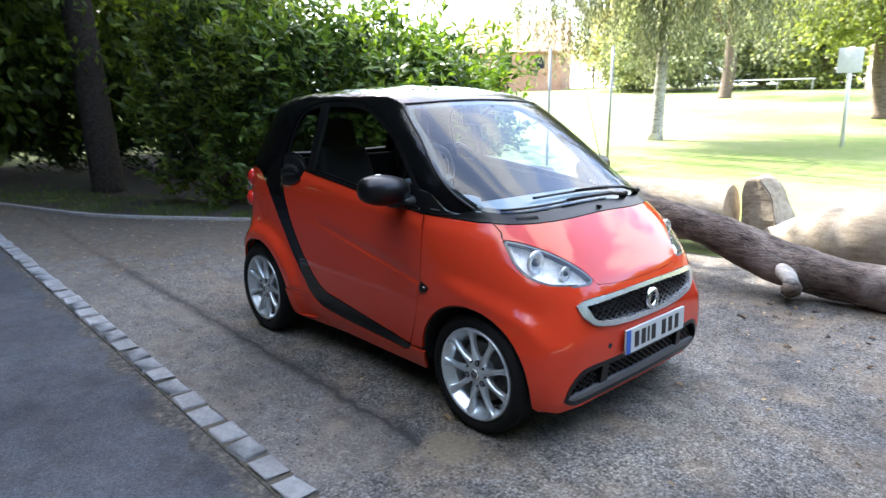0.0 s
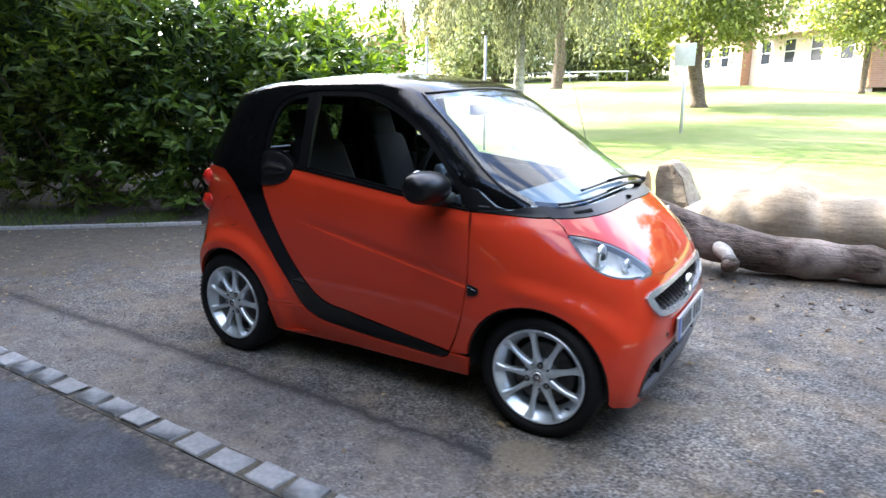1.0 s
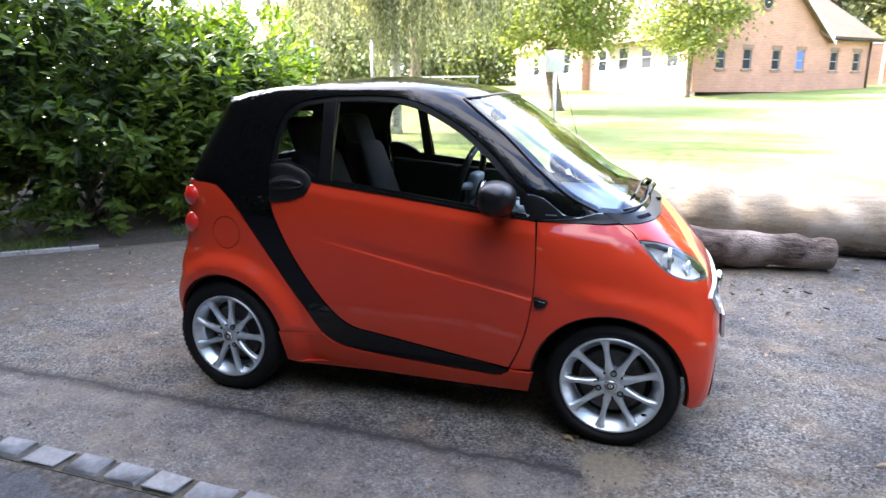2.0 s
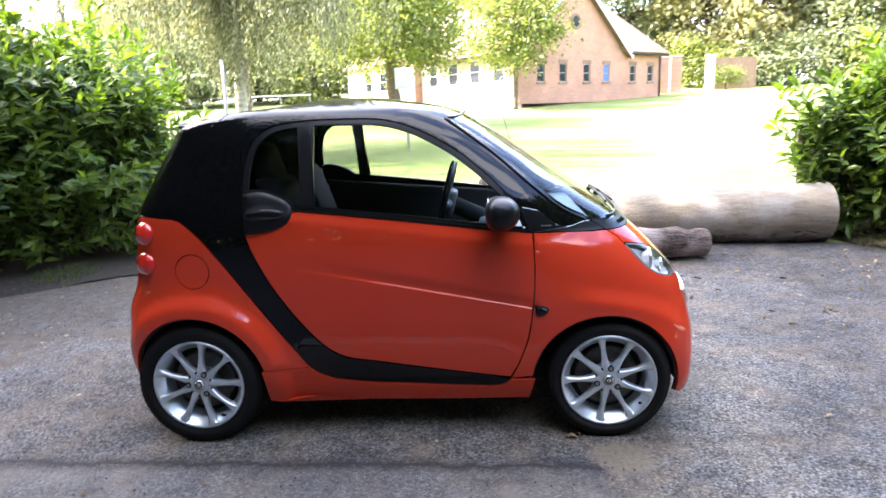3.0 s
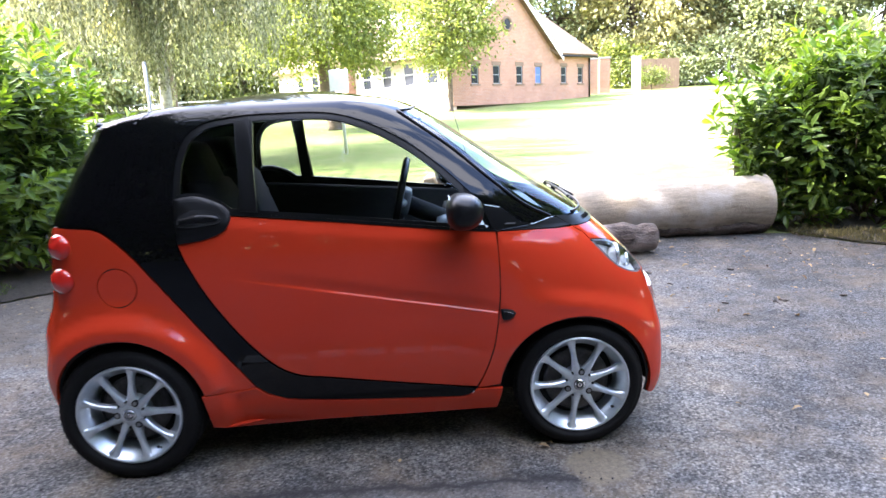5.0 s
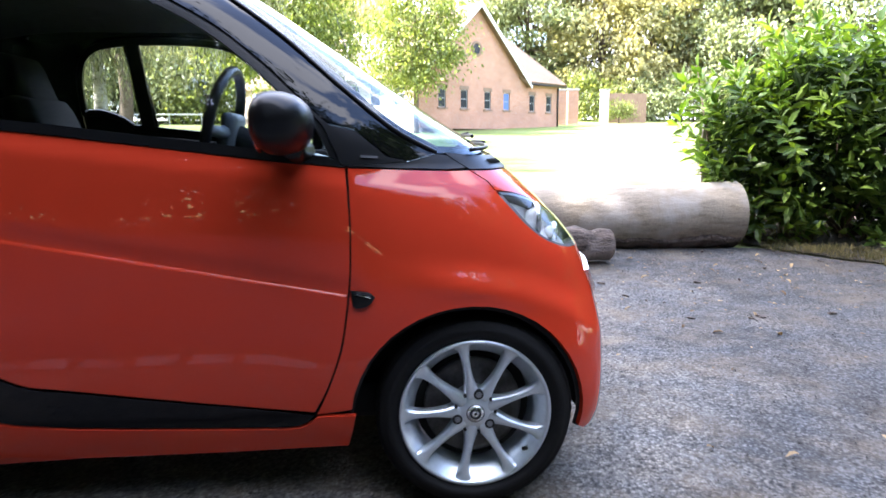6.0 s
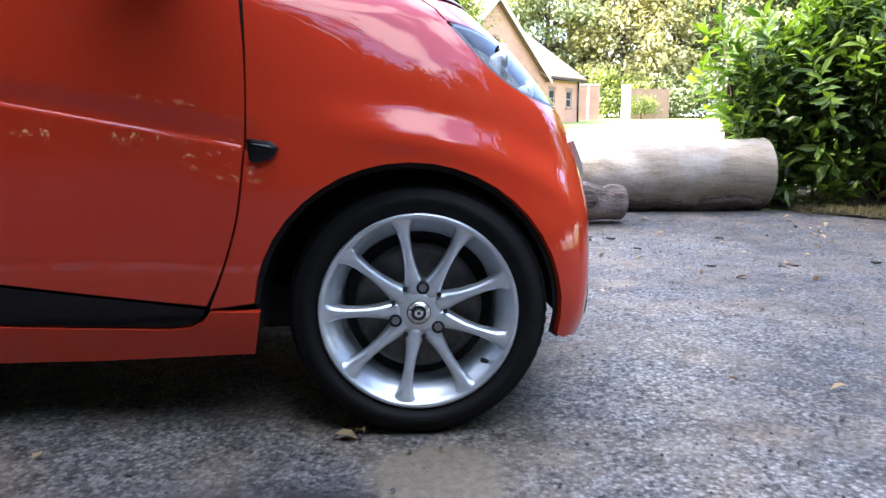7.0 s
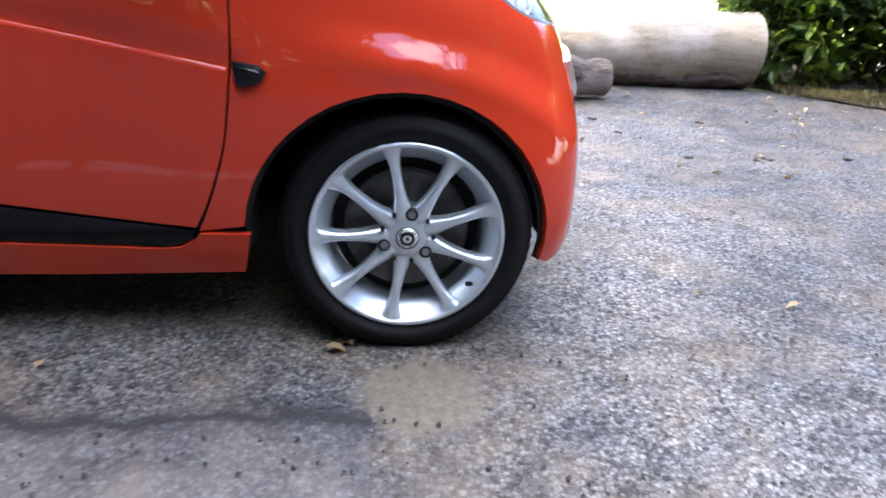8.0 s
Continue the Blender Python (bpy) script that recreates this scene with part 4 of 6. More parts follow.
    panel("tow_cap", "front", sensor, DARK, car, off=0.002, depth=0.004)
    # badge ring on the grille
    bx = float(front_x(0.0, 0.582)) + 0.014
    ring = part("badge_ring", turned([(0.046, 0.012), (0.050, 0.002), (0.047, -0.008), (0.036, -0.012), (0.028, -0.006), (0.029, 0.006), (0.036, 0.012), (0.046, 0.012)], 32), CHROME, car, "chrome ring badge")
    ring.matrix_basis = pose(bx, 0.0, 0.582, 0, 0, 90)
    # number plate with plain bars
    plate = new("number_plate")
    plate.parent = car
    plate.matrix_basis = pose(float(front_x(0.0, 0.42)) + 0.012, 0.03, 0.425, 0, -2, 0)
    plate["label"] = "white number plate with a blue strip and dark bars"
    part("plate_board", box(-0.006, 0.006, -0.26, 0.26, -0.056, 0.056, 0.003), PLATE, plate, smooth=False)
    part("plate_strip", box(0.0062, 0.0072, -0.26, -0.225, -0.054, 0.054), BLUE, plate, smooth=False)
    for k, y in enumerate((-0.175, -0.118, -0.075, -0.030, 0.062, 0.123, 0.184)):
        wide = 0.018 if k != 2 else 0.009
        part("plate_bar", box(0.0062, 0.0074, y - wide, y + wide, -0.036, 0.036), INK, plate, smooth=False)
    # headlights
    for flip in (False, True):
        s = 1 if flip else -1
        h = panel("headlight", "front", inset(lamp, 0.003), LENS, car, off=0.004, depth=0, step=0.02, flip=flip, label="clear headlight with chrome reflectors")
        h.visible_shadow = False
        panel("headlight_bezel", "front", inset(lamp, 0.001), LIP, h, holes=[inset(lamp, 0.009)], off=-0.002, depth=0.03, step=0.015, flip=flip)
        panel("headlight_bowl", "front", inset(lamp, 0.006), REFLECT, h, off=-0.030, depth=0, step=0.014, dome=-0.026, flip=flip)
        for y, z, r, mat, back_off in ((-0.545, 0.795, 0.046, REFLECT, 0.030), (-0.445, 0.745, 0.028, REFLECT, 0.036)):
            x = float(front_x(y, z)) - back_off
            drum = part("reflector", turned([(r * 1.0, 0.008), (r, 0.0), (r * 0.86, -0.004), (r * 0.8, 0.010), (r * 0.55, 0.030), (0.001, 0.034)], 28), REFLECT, h)
            drum.matrix_basis = pose(x, s * -y if s > 0 else y, z, 0, 0, 90)
            collar = part("reflector_collar", turned([(r * 1.10, 0.012), (r * 1.16, 0.004), (r * 1.10, -0.003), (r * 1.02, 0.002)], 28), SILVER, h)
            collar.matrix_basis = pose(x, s * -y if s > 0 else y, z, 0, 0, 90)
            bulb = part("bulb", turned([(r * 0.38, 0.012), (r * 0.35, -0.004), (r * 0.22, -0.011), (0.001, -0.013)], 20), DULL_GLASS if mat is REFLECT else CHROME, h)
            bulb.matrix_basis = pose(x, s * -y if s > 0 else y, z, 0, 0, 90)
    # windscreen, roof and tail
    side = smooth_curve(SCREEN_SIDE, (), False)
    right_edge = to_front(side)
    y0, z0 = right_edge[0]
    top = [(y, z0 + (1.470 - z0) * (1 - (y / y0) ** 2)) for y in np.linspace(y0, -y0, 25)]
    screen = [*top, *[(-y, z) for y, z in right_edge[1:]], *smooth_curve(cowl_back[::-1], (), False), *right_edge[::-1][:-1]]
    screen = [p for k, p in enumerate(screen) if k == 0 or math.dist(p, screen[k - 1]) > 1e-4]
    panel("windscreen", "front", screen, SCREEN, car, off=0.001, depth=0, step=0.022, label="curved windscreen").visible_shadow = False
    panel("windscreen_edge", "front", screen, BLACK, car, holes=[inset(screen, 0.022)], off=-0.003, depth=0, step=0.03)
    for flip in (False, True):
        line = np.array(skin("front", right_edge))
        line = line + skin_normal(line) * 0.003
        part("screen_seal", tube([(x, -y if flip else y, z) for x, y, z in line], 0.0065, 8), TRIM, car)
    line = np.array(skin("front", top))
    part("screen_seal", tube([tuple(p) for p in line + skin_normal(line) * 0.002], 0.006, 8), TRIM, car)
    front_line = [(float(front_x(y, z)), y) for y, z in top]
    back_line = [(-0.95 - 0.045 * (1 - (y / 0.515) ** 2), y) for y in np.linspace(0.515, -0.515, 15)]
    roof = front_line + [(x, 0.515) for x in np.linspace(0.225, -0.95, 22)][1:-1] + back_line + [(x, -0.515) for x in np.linspace(-0.95, 0.225, 22)][1:-1]
    panel("roof", "top", roof, BLACK, car, off=0.002, step=0.045, crown=1.562, label="gloss black roof panel")
    # grey strip along the roof joint: its highlight drawn as colour
    for flip in (False, True):
        groove = [(-0.775, float(top_z(-0.775, 0.520)) - 0.001), (-0.768, float(top_z(-0.768, 0.520)) - 0.001), (-0.815, 1.445), (-0.822, 1.445)]
        panel("roof_joint_glint", "side", groove, LIP, car, off=0.004, depth=0.002, flip=flip)
    part("roof_lip", tube([(float(rear_x(y, 1.445)) - 0.004, y, 1.447) for y in np.linspace(-0.50, 0.50, 15)], [0.004] + [0.014] * 13 + [0.004], 10), BLACK, car, "gloss black roof edge lip")
    tail_y = to_front(smooth_curve(tail_edge, (), False))
    zs = tail_y[-1][1]
    rear_top = [(y, float(top_z(-0.95 - 0.045 * (1 - (y / 0.515) ** 2), y))) for y in np.linspace(-0.515, 0.515, 15)]
    tail_up = tail_y + rear_top[1:-1] + [(-y, z) for y, z in reversed(tail_y)]
    pane = smooth_curve([(-0.46, 1.125), (0.0, 1.115), (0.46, 1.125), (0.44, 1.25), (0.40, 1.375), (0.0, 1.385), (-0.40, 1.375), (-0.44, 1.25)], (0, 2, 4, 6))
    panel("rear_window", "rear", tail_up, BLACK, car, holes=[pane], off=0.001, step=0.04, label="black framed rear window")
    panel("rear_glass", "rear", pane, QUARTER, car, off=-0.003, depth=0, step=0.05).visible_shadow = False
    low = to_front(smooth_curve(rear_split, (), False))
    tail_low = low + [(-y, z) for y, z in reversed(low)]
    panel("rear_bumper", "rear", tail_low, RED, car, step=0.04, depth=0.03)
    # underbody and wheel housings
    part("underbody", box(-1.10, 1.05, -0.52, 0.52, 0.19, 0.30, 0.02), DARK, car)
    part("engine_block", box(0.55, 1.18, -0.42, 0.42, 0.25, 0.72, 0.05), DARK, car)
    part("cabin_floor", box(-0.62, 0.58, -0.62, 0.62, 0.22, 0.34, 0.02), DARK, car)
    part("load_floor", box(-1.15, -0.55, -0.50, 0.50, 0.28, 0.74, 0.03), CABIN, car)
    for cx, cz, r in ((0.917, 0.266, 0.330), (-0.930, 0.278, 0.336)):
        for s in (-1, 1):
            verts, faces = [], []
            for j in range(25):
                a = radians(-4 + 190 * j / 24)
                px, pz = cx + r * math.cos(a) * (1 if cx > 0 else 0.955), cz + r * math.sin(a)
                for y in (min(0.71, float(side_y(px, max(pz, 0.2))) - 0.028), 0.45):
                    verts.append((px, s * y, pz))
            for j in range(24):
                faces.append((2 * j, 2 * j + 1, 2 * j + 3, 2 * j + 2))
            n = len(verts)
            verts.append((cx, s * 0.45, cz))
            faces += [(n, 2 * j + 1, 2 * j + 3) for j in range(24)]
            part("wheel_housing", (verts, faces), DARK, car)
    part("tail_liner", box(-1.125, -1.095, -0.60, 0.60, 0.60, 1.09, 0.01), CABIN, car)
    for s in (-1, 1):
        card = box(-0.63, 0.585, s * 0.672 - 0.02, s * 0.672 + 0.02, 0.33, 1.0, 0.015)
        for v in card.verts:
            if v.co.z > 0.9:
                v.co.z += 0.070 - 0.105 * (v.co.x + 0.62) / 1.2
        part("door_card", card, CABIN, car)
        part("flank_liner", box(-1.1, -0.60, s * 0.60 - 0.02, s * 0.60 + 0.02, 0.62, 1.05, 0.01), CABIN, car)


def mesh_bars(car, name, outline, pitch, off):
    """A honeycomb-like lattice of thin bars across an opening in the nose."""
    verts, faces = [], []
    xs, zs = np.array(outline).T
    rows = int((zs.max() - zs.min()) / (pitch * 0.33))
    for r in range(rows + 1):
        z = zs.min() + (r + 0.5) * pitch * 0.33
        ys = np.arange(xs.min(), xs.max(), pitch * 0.5)
        for k, y in enumerate(ys):
            zz = z + (0.006 if (k + r) % 2 else -0.006)
            y2, z2 = y + pitch * 0.5, z - (0.006 if (k + r) % 2 else -0.006)
            mid = in_polygon(np.array([y, y2]), np.array([zz, z2]), outline)
            if not mid.all():
                continue
            a, b = skin("front", [(y, zz), (y2, z2)])
            a[0] += off
            b[0] += off
            n = len(verts)
            h = 0.0022
            for p in (a, b):
                verts += [(p[0], p[1], p[2] - h), (p[0], p[1], p[2] + h), (p[0] - 0.012, p[1], p[2] + h), (p[0] - 0.012, p[1], p[2] - h)]
            faces += [(n, n + 4, n + 5, n + 1), (n + 1, n + 5, n + 6, n + 2), (n + 3, n, n + 4, n + 7), (n + 2, n + 6, n + 7, n + 3)]
    part(name, (verts, faces), TRIM, car, "black lattice mesh", smooth=False)


def car_wheel(car, x, y, z, tyre_r, width, flip, turn):
    """One wheel, its outer side towards -y."""
    wheel = new("wheel")
    wheel.parent = car
    wheel.matrix_basis = pose(x, y, z, 0, turn, 180 if flip else 0)
    wheel["label"] = "nine-spoke silver alloy wheel with a black tyre"
    R, h = tyre_r, width / 2
    rim_r = 0.209
    tyre = [(rim_r - 0.004, -h + 0.022), (rim_r + 0.006, -h + 0.010), (rim_r + 0.020, -h + 0.001), (rim_r + 0.024, -h - 0.002), (R - 0.030, -h - 0.003), (R - 0.026, -h + 0.002), (R - 0.014, -h + 0.006), (R - 0.006, -h + 0.014), (R, -h + 0.030)]
    for k in range(5):
        y0 = -h + 0.030 + (width - 0.06) * k / 5
        y1 = -h + 0.030 + (width - 0.06) * (k + 1) / 5
        tyre += [(R, y0 + 0.003), (R, y1 - 0.006), (R - 0.007, y1 - 0.004), (R - 0.007, y1)]
    tyre += [(R, h - 0.03), (R - 0.012, h - 0.006), (R - 0.04, h), (rim_r, h - 0.01)]
    part("tyre", turned(tyre, 72), RUBBER, wheel, "black rubber tyre")
    # tread blocks on the shoulder
    verts, faces = [], []
    for k in range(64):
        a = 2 * math.pi * k / 64
        for da, r, yy in ((0.0, R - 0.002, -h + 0.029), (0.055, R - 0.002, -h + 0.029), (0.06, R - 0.0105, -h + 0.0075), (0.005, R - 0.0105, -h + 0.0075)):
            verts.append(((r + 0.0028) * math.cos(a + da), yy - 0.002, (r + 0.0028) * math.sin(a + da)))
        n = 4 * k
        faces.append((n, n + 1, n + 2, n + 3))
    part("tread_block", (verts, faces), RUBBER, wheel)
    rim = [(rim_r + 0.0035, -h + 0.016), (rim_r + 0.004, -h + 0.004), (rim_r - 0.001, -h + 0.001), (rim_r - 0.006, -h + 0.003), (rim_r - 0.012, -h + 0.013), (rim_r - 0.024, -h + 0.030), (rim_r - 0.036, -h + 0.044), (rim_r - 0.040, -h + 0.054), (rim_r - 0.041, h - 0.02)]
    part("rim", turned(rim, 72), ALLOY, wheel, "silver alloy rim")
    # spokes: broad at the rim, necked, with a ridge
    for k in range(9):
        a = radians(90 + 40 * k)
        rows = ((0.036, 0.024, -h + 0.014, 0.034), (0.052, 0.0205, -h + 0.0165, 0.034), (0.066, 0.0182, -h + 0.0155, 0.032), (0.082, 0.0148, -h + 0.013, 0.030), (0.105, 0.0118, -h + 0.011, 0.028), (0.135, 0.0106, -h + 0.010, 0.026), (0.160, 0.0118, -h + 0.010, 0.028), (0.178, 0.0150, -h + 0.0095, 0.028), (0.190, 0.0205, -h + 0.008, 0.024), (0.198, 0.0285, -h + 0.006, 0.018), (0.204, 0.0400, -h + 0.004, 0.012))
        verts, faces = [], []
        for r, w, yy, deep in rows:
            for dw, dy in ((-w * 1.06, deep), (-w, 0.0100), (-w * 0.74, 0.0035), (-w * 0.28, 0.0), (w * 0.28, 0.0), (w * 0.74, 0.0035), (w, 0.0100), (w * 1.06, deep)):
                verts.append((r * math.cos(a) - dw * math.sin(a), yy + dy, r * math.sin(a) + dw * math.cos(a)))
        for j in range(len(rows) - 1):
            for i in range(7):
                faces.append((j * 8 + i, j * 8 + i + 1, (j + 1) * 8 + i + 1, (j + 1) * 8 + i))
        faces.append(tuple(range(7, -1, -1)))
        part("spoke", (verts, faces), ALLOY, wheel)
    hub = [(0.026, -h + 0.010), (0.031, -h + 0.0105), (0.044, -h + 0.0165), (0.060, -h + 0.0245), (0.064, -h + 0.030), (0.063, -h + 0.044), (0.063, h - 0.05)]
    part("hub", turned(hub, 48), ALLOY, wheel, "silver wheel hub")
    part("hub_cap", turned([(0.0275, -h + 0.018), (0.0265, -h + 0.0105), (0.023, -h + 0.009), (0.001, -h + 0.008)], 40), TRIM, wheel, "black hub cap")
    part("cap_face", turned([(0.0240, -h + 0.0095), (0.0232, -h + 0.0068), (0.001, -h + 0.0062)], 36), SILVER, wheel, "silver cap face")
    part("cap_ring", turned([(0.0162, -h + 0.0080), (0.0158, -h + 0.0050), (0.0104, -h + 0.0050), (0.0100, -h + 0.0080)], 32), TRIM, wheel)
    part("cap_dot", turned([(0.0040, -h + 0.0080), (0.0037, -h + 0.0052), (0.001, -h + 0.0050)], 16), TRIM, wheel)
    for k in range(3):
        a = radians(70 + 120 * k)
        pocket = part("bolt_pocket", turned([(0.0142, -h + 0.026), (0.0138, -h + 0.0140), (0.001, -h + 0.0142)], 20), DARK, wheel)
        bolt = part("bolt", turned([(0.0098, -h + 0.016), (0.0088, -h + 0.0115), (0.0045, -h + 0.0110), (0.0040, -h + 0.0135), (0.001, -h + 0.0135)], 6), BOLT, wheel, smooth=False)
        for piece in (pocket, bolt):
            piece.location = (0.053 * math.cos(a), 0, 0.053 * math.sin(a))
        for da in (-40, 40):
            b = a + radians(da)
            hole = part("hub_hole", turned([(0.0046, -h + 0.024), (0.0044, -h + 0.0130), (0.001, -h + 0.0128)], 12), DARK, wheel)
            hole.location = (0.057 * math.cos(b), 0, 0.057 * math.sin(b))
    part("brake_disc", turned([(0.060, 0.0), (0.125, 0.0), (0.140, -0.004), (0.140, 0.012), (0.05, 0.012)], 48), STEEL, wheel, "dull steel brake disc")
    part("brake_plate", turned([(0.001, 0.022), (0.166, 0.022)], 40), DARK, wheel)
    b = radians(-48)
    valve = part("valve", tube([(0.186 * math.cos(b), -h + 0.018, 0.186 * math.sin(b)), (0.172 * math.cos(b), -h + 0.002, 0.172 * math.sin(b))], [0.005, 0.006], 10), RUBBER, wheel)
    return wheel


def car_fittings(car):
    # door mirrors
    for s in (-1, 1):
        m = new("door_mirror")
        m.parent = car
        m.location = (0.462, s * 0.822, 1.062)
        m["label"] = "rounded black door mirror"
        verts, faces, seg, rings = [], [], 24, 14
        for i in range(rings + 1):
            t = i / rings
            ang = math.pi * t
            for j in range(seg):
                a = 2 * math.pi * j / seg
                cy, r = -math.cos(ang), math.sin(ang) ** 0.62
                y = cy * 0.138
                r *= 0.90 + 0.12 * cy
                zz = 0.080 * r * (abs(math.sin(a)) ** 0.86) * (1 if math.sin(a) > 0 else -1) * (1 - 0.10 * cy)
                xx = 0.096 * r * (abs(math.cos(a)) ** 0.9) * (1 if math.cos(a) > 0 else -0.62)
                verts.append((xx - 0.014, s * (y if s > 0 else y) * (1 if s > 0 else 1), zz + 0.010 * cy))
        for i in range(rings):
            for j in range(seg):
                faces.append((i * seg + j, i * seg + (j + 1) % seg, (i + 1) * seg + (j + 1) % seg, (i + 1) * seg + j))
        part("mirror_shell", (verts, faces), TRIM, m)
        part("mirror_foot", tube([(0.010, -s * 0.02, -0.045), (0.015, -s * 0.07, -0.062), (0.02, -s * 0.138, -0.066)], [0.034, 0.026, 0.036], 14), TRIM, m)
        glass = part("mirror_glass", turned([(0.001, 0), (0.066, 0), (0.068, 0.004)], 28), CHROME, m)
        glass.matrix_basis = pose(-0.052, 0, 0.002, 0, 0, 90) @ Matrix.Diagonal((1.25, 1, 1, 1))
    # wipers, lying low with their pivots at the far side
    def on(y, z, up):
        p = skin("front", [(y, z)])
        return Vector(p[0] + skin_normal(p)[0] * up)

    for blade, arm in (([(-0.55, 0.986), (-0.38, 0.992), (-0.18, 0.997), (0.0, 0.999), (0.15, 0.998)], [(-0.20, 0.998), (0.0, 1.000), (0.15, 0.998), (0.27, 0.984)]),
                       ([(-0.37, 1.022), (-0.20, 1.026), (0.0, 1.026), (0.20, 1.020)], [(-0.08, 1.027), (0.12, 1.024), (0.30, 1.012), (0.42, 0.984)])):
        w = new("wiper")
        w.parent = car
        w["label"] = "black windscreen wiper"
        part("wiper_blade", tube([on(y, z, 0.016) for y, z in smooth_curve(blade, (), False)], 0.0060, 8), TRIM, w)
        part("wiper_arm", tube([on(y, z - 0.002, 0.026) for y, z in arm], [0.0055, 0.007, 0.0085, 0.010], 8), TRIM, w)
        part("wiper_joint", tube([on(*arm[-1], 0.0), on(*arm[-1], 0.036)], [0.016, 0.012], 12), TRIM, w)
    for k in range(9):
        y = -0.515 + 0.011 * k
        part("vent_slot", tube([on(y, 0.953, 0.0065), on(y + 0.003, 0.965, 0.0065)], 0.0022, 6), DARK, car)
    part("aerial", tube([(0.652, 0.705, 0.955), (0.640, 0.700, 0.99), (0.472, 0.655, 1.604)], [0.007, 0.003, 0.0012], 8), TRIM, car, "thin black whip aerial")
    washer = part("washer_jet", box(-0.012, 0.012, -0.008, 0.008, -0.006, 0.010, 0.003), TRIM, car)
    washer.location = (float(front_x(0.0, 0.963)) + 0.006, 0.0, 0.967)
    # seats
    for s in (-1, 1):
        seat = new("seat")
        seat.parent = car
        seat.location = (-0.20 - 0.05 * (s > 0), s * 0.335, 0.34)
        seat["label"] = "dark cloth car seat with a built-in headrest"
        part("seat_cushion", box(-0.24, 0.26, -0.24, 0.24, 0.06, 0.24, 0.06), CABIN, seat)
        back_bm = box(-0.06, 0.07, -0.235, 0.235, 0.16, 0.86, 0.055)
        for v in back_bm.verts:
            v.co.x -= 0.22 + 0.34 * (v.co.z - 0.2)
            v.co.y *= 1.0 - 0.30 * max(0.0, (v.co.z - 0.55) / 0.3)
        part("seat_back", back_bm, CABIN, seat)
        head = box(-0.05, 0.05, -0.125, 0.125, 0.80, 1.02, 0.045)
        for v in head.verts:
            v.co.x -= 0.22 + 0.34 * (v.co.z - 0.2)
        part("headrest", head, CABIN, seat)
        part("seat_base", box(-0.2, 0.22, -0.2, 0.2, 0.0, 0.07, 0.01), DARK, seat)
    dash = box(0.42, 0.86, -0.62, 0.62, 0.62, 0.93, 0.07)
    part("dashboard", dash, CABIN, car, "dark dashboard")
    part("dash_top", box(0.50, 0.90, -0.60, 0.60, 0.915, 0.955, 0.018), CABIN_GREY, car, "grey dashboard top")
    pod = part("instrument_pod", box(0.36, 0.52, -0.50, -0.22, 0.86, 0.985, 0.045), CABIN_GREY, car, "grey instrument pod")
    wheel = new("steering_wheel")
    wheel.parent = car
    wheel.matrix_basis = pose(0.205, -0.345, 1.055, 0, 14, 0)
    wheel["label"] = "black three-spoke steering wheel"
    ring = [(0, 0.18 * math.cos(a), 0.18 * math.sin(a)) for a in np.linspace(0, 2 * math.pi, 37)]
    part("wheel_ring", tube(ring, 0.016, 10, False), TRIM, wheel)
    part("wheel_boss", box(0.0, 0.05, -0.07, 0.07, -0.06, 0.06, 0.02), CABIN_GREY, wheel)
    for a in (0, 180, 270):
        d = (math.cos(radians(a)), math.sin(radians(a)))
        part("wheel_spoke", tube([(0.02, 0.05 * d[0], 0.05 * d[1]), (0.002, 0.178 * d[0], 0.178 * d[1])], [0.022, 0.014], 8), CABIN_GREY, wheel)
    part("steering_column", tube([(0.21, -0.345, 1.05), (0.52, -0.345, 0.90)], [0.04, 0.05], 12), CABIN, car)
    part("inner_mirror", box(0.24, 0.275, -0.12, 0.12, 1.335, 1.395, 0.014), TRIM, car, "inside rear-view mirror")
    part("mirror_stalk", tube([(0.27, 0, 1.38), (0.36, 0, 1.43)], 0.010, 8), TRIM, car)
    part("screen_holder", box(0.50, 0.53, -0.60, -0.50, 1.0, 1.075, 0.01), TRIM, car)
    lining = [(x, y, float(top_z(x, min(abs(y), 0.5))) - 0.035) for x in np.linspace(-0.93, 0.24, 8) for y in np.linspace(-0.5, 0.5, 7)]
    faces = [(r * 7 + c, r * 7 + c + 1, (r + 1) * 7 + c + 1, (r + 1) * 7 + c) for r in range(7) for c in range(6)]
    part("roof_lining", (lining, faces), CABIN, car)
    part("rear_shelf", box(-1.08, -0.62, -0.55, 0.55, 0.74, 0.80, 0.01), CABIN, car)
    part("exhaust", tube([(-1.30, -0.08, 0.24), (-1.1, -0.08, 0.25)], 0.03, 12), STEEL, car)


car = thing("city_car", (0, 0, 0), "small shiny red two-seat car with gloss black safety cell", "car")
car_body(car)
for x, y, z, r, w, turn in ((0.9335, 0.640, 0.274, 0.277, 0.155, -10.0), (-0.9335, 0.685, 0.286, 0.287, 0.175, 8.0)):
    car_wheel(car, x, -y, z, r, w, False, turn)
    car_wheel(car, x, y, z, r, w, True, turn + 9)
car_fittings(car)


# ---- foliage ----
LAUREL_LEAF = ([(0, 0, 0), (0.145, 0.30, 0.05), (0.0, 0.30, 0.0), (-0.145, 0.30, 0.05), (0.165, 0.64, 0.01), (0.0, 0.64, -0.04), (-0.165, 0.64, 0.01), (0.0, 1.0, -0.16)],
               [(0, 1, 2), (0, 2, 3), (1, 4, 5, 2), (2, 5, 6, 3), (4, 7, 5), (5, 7, 6)])
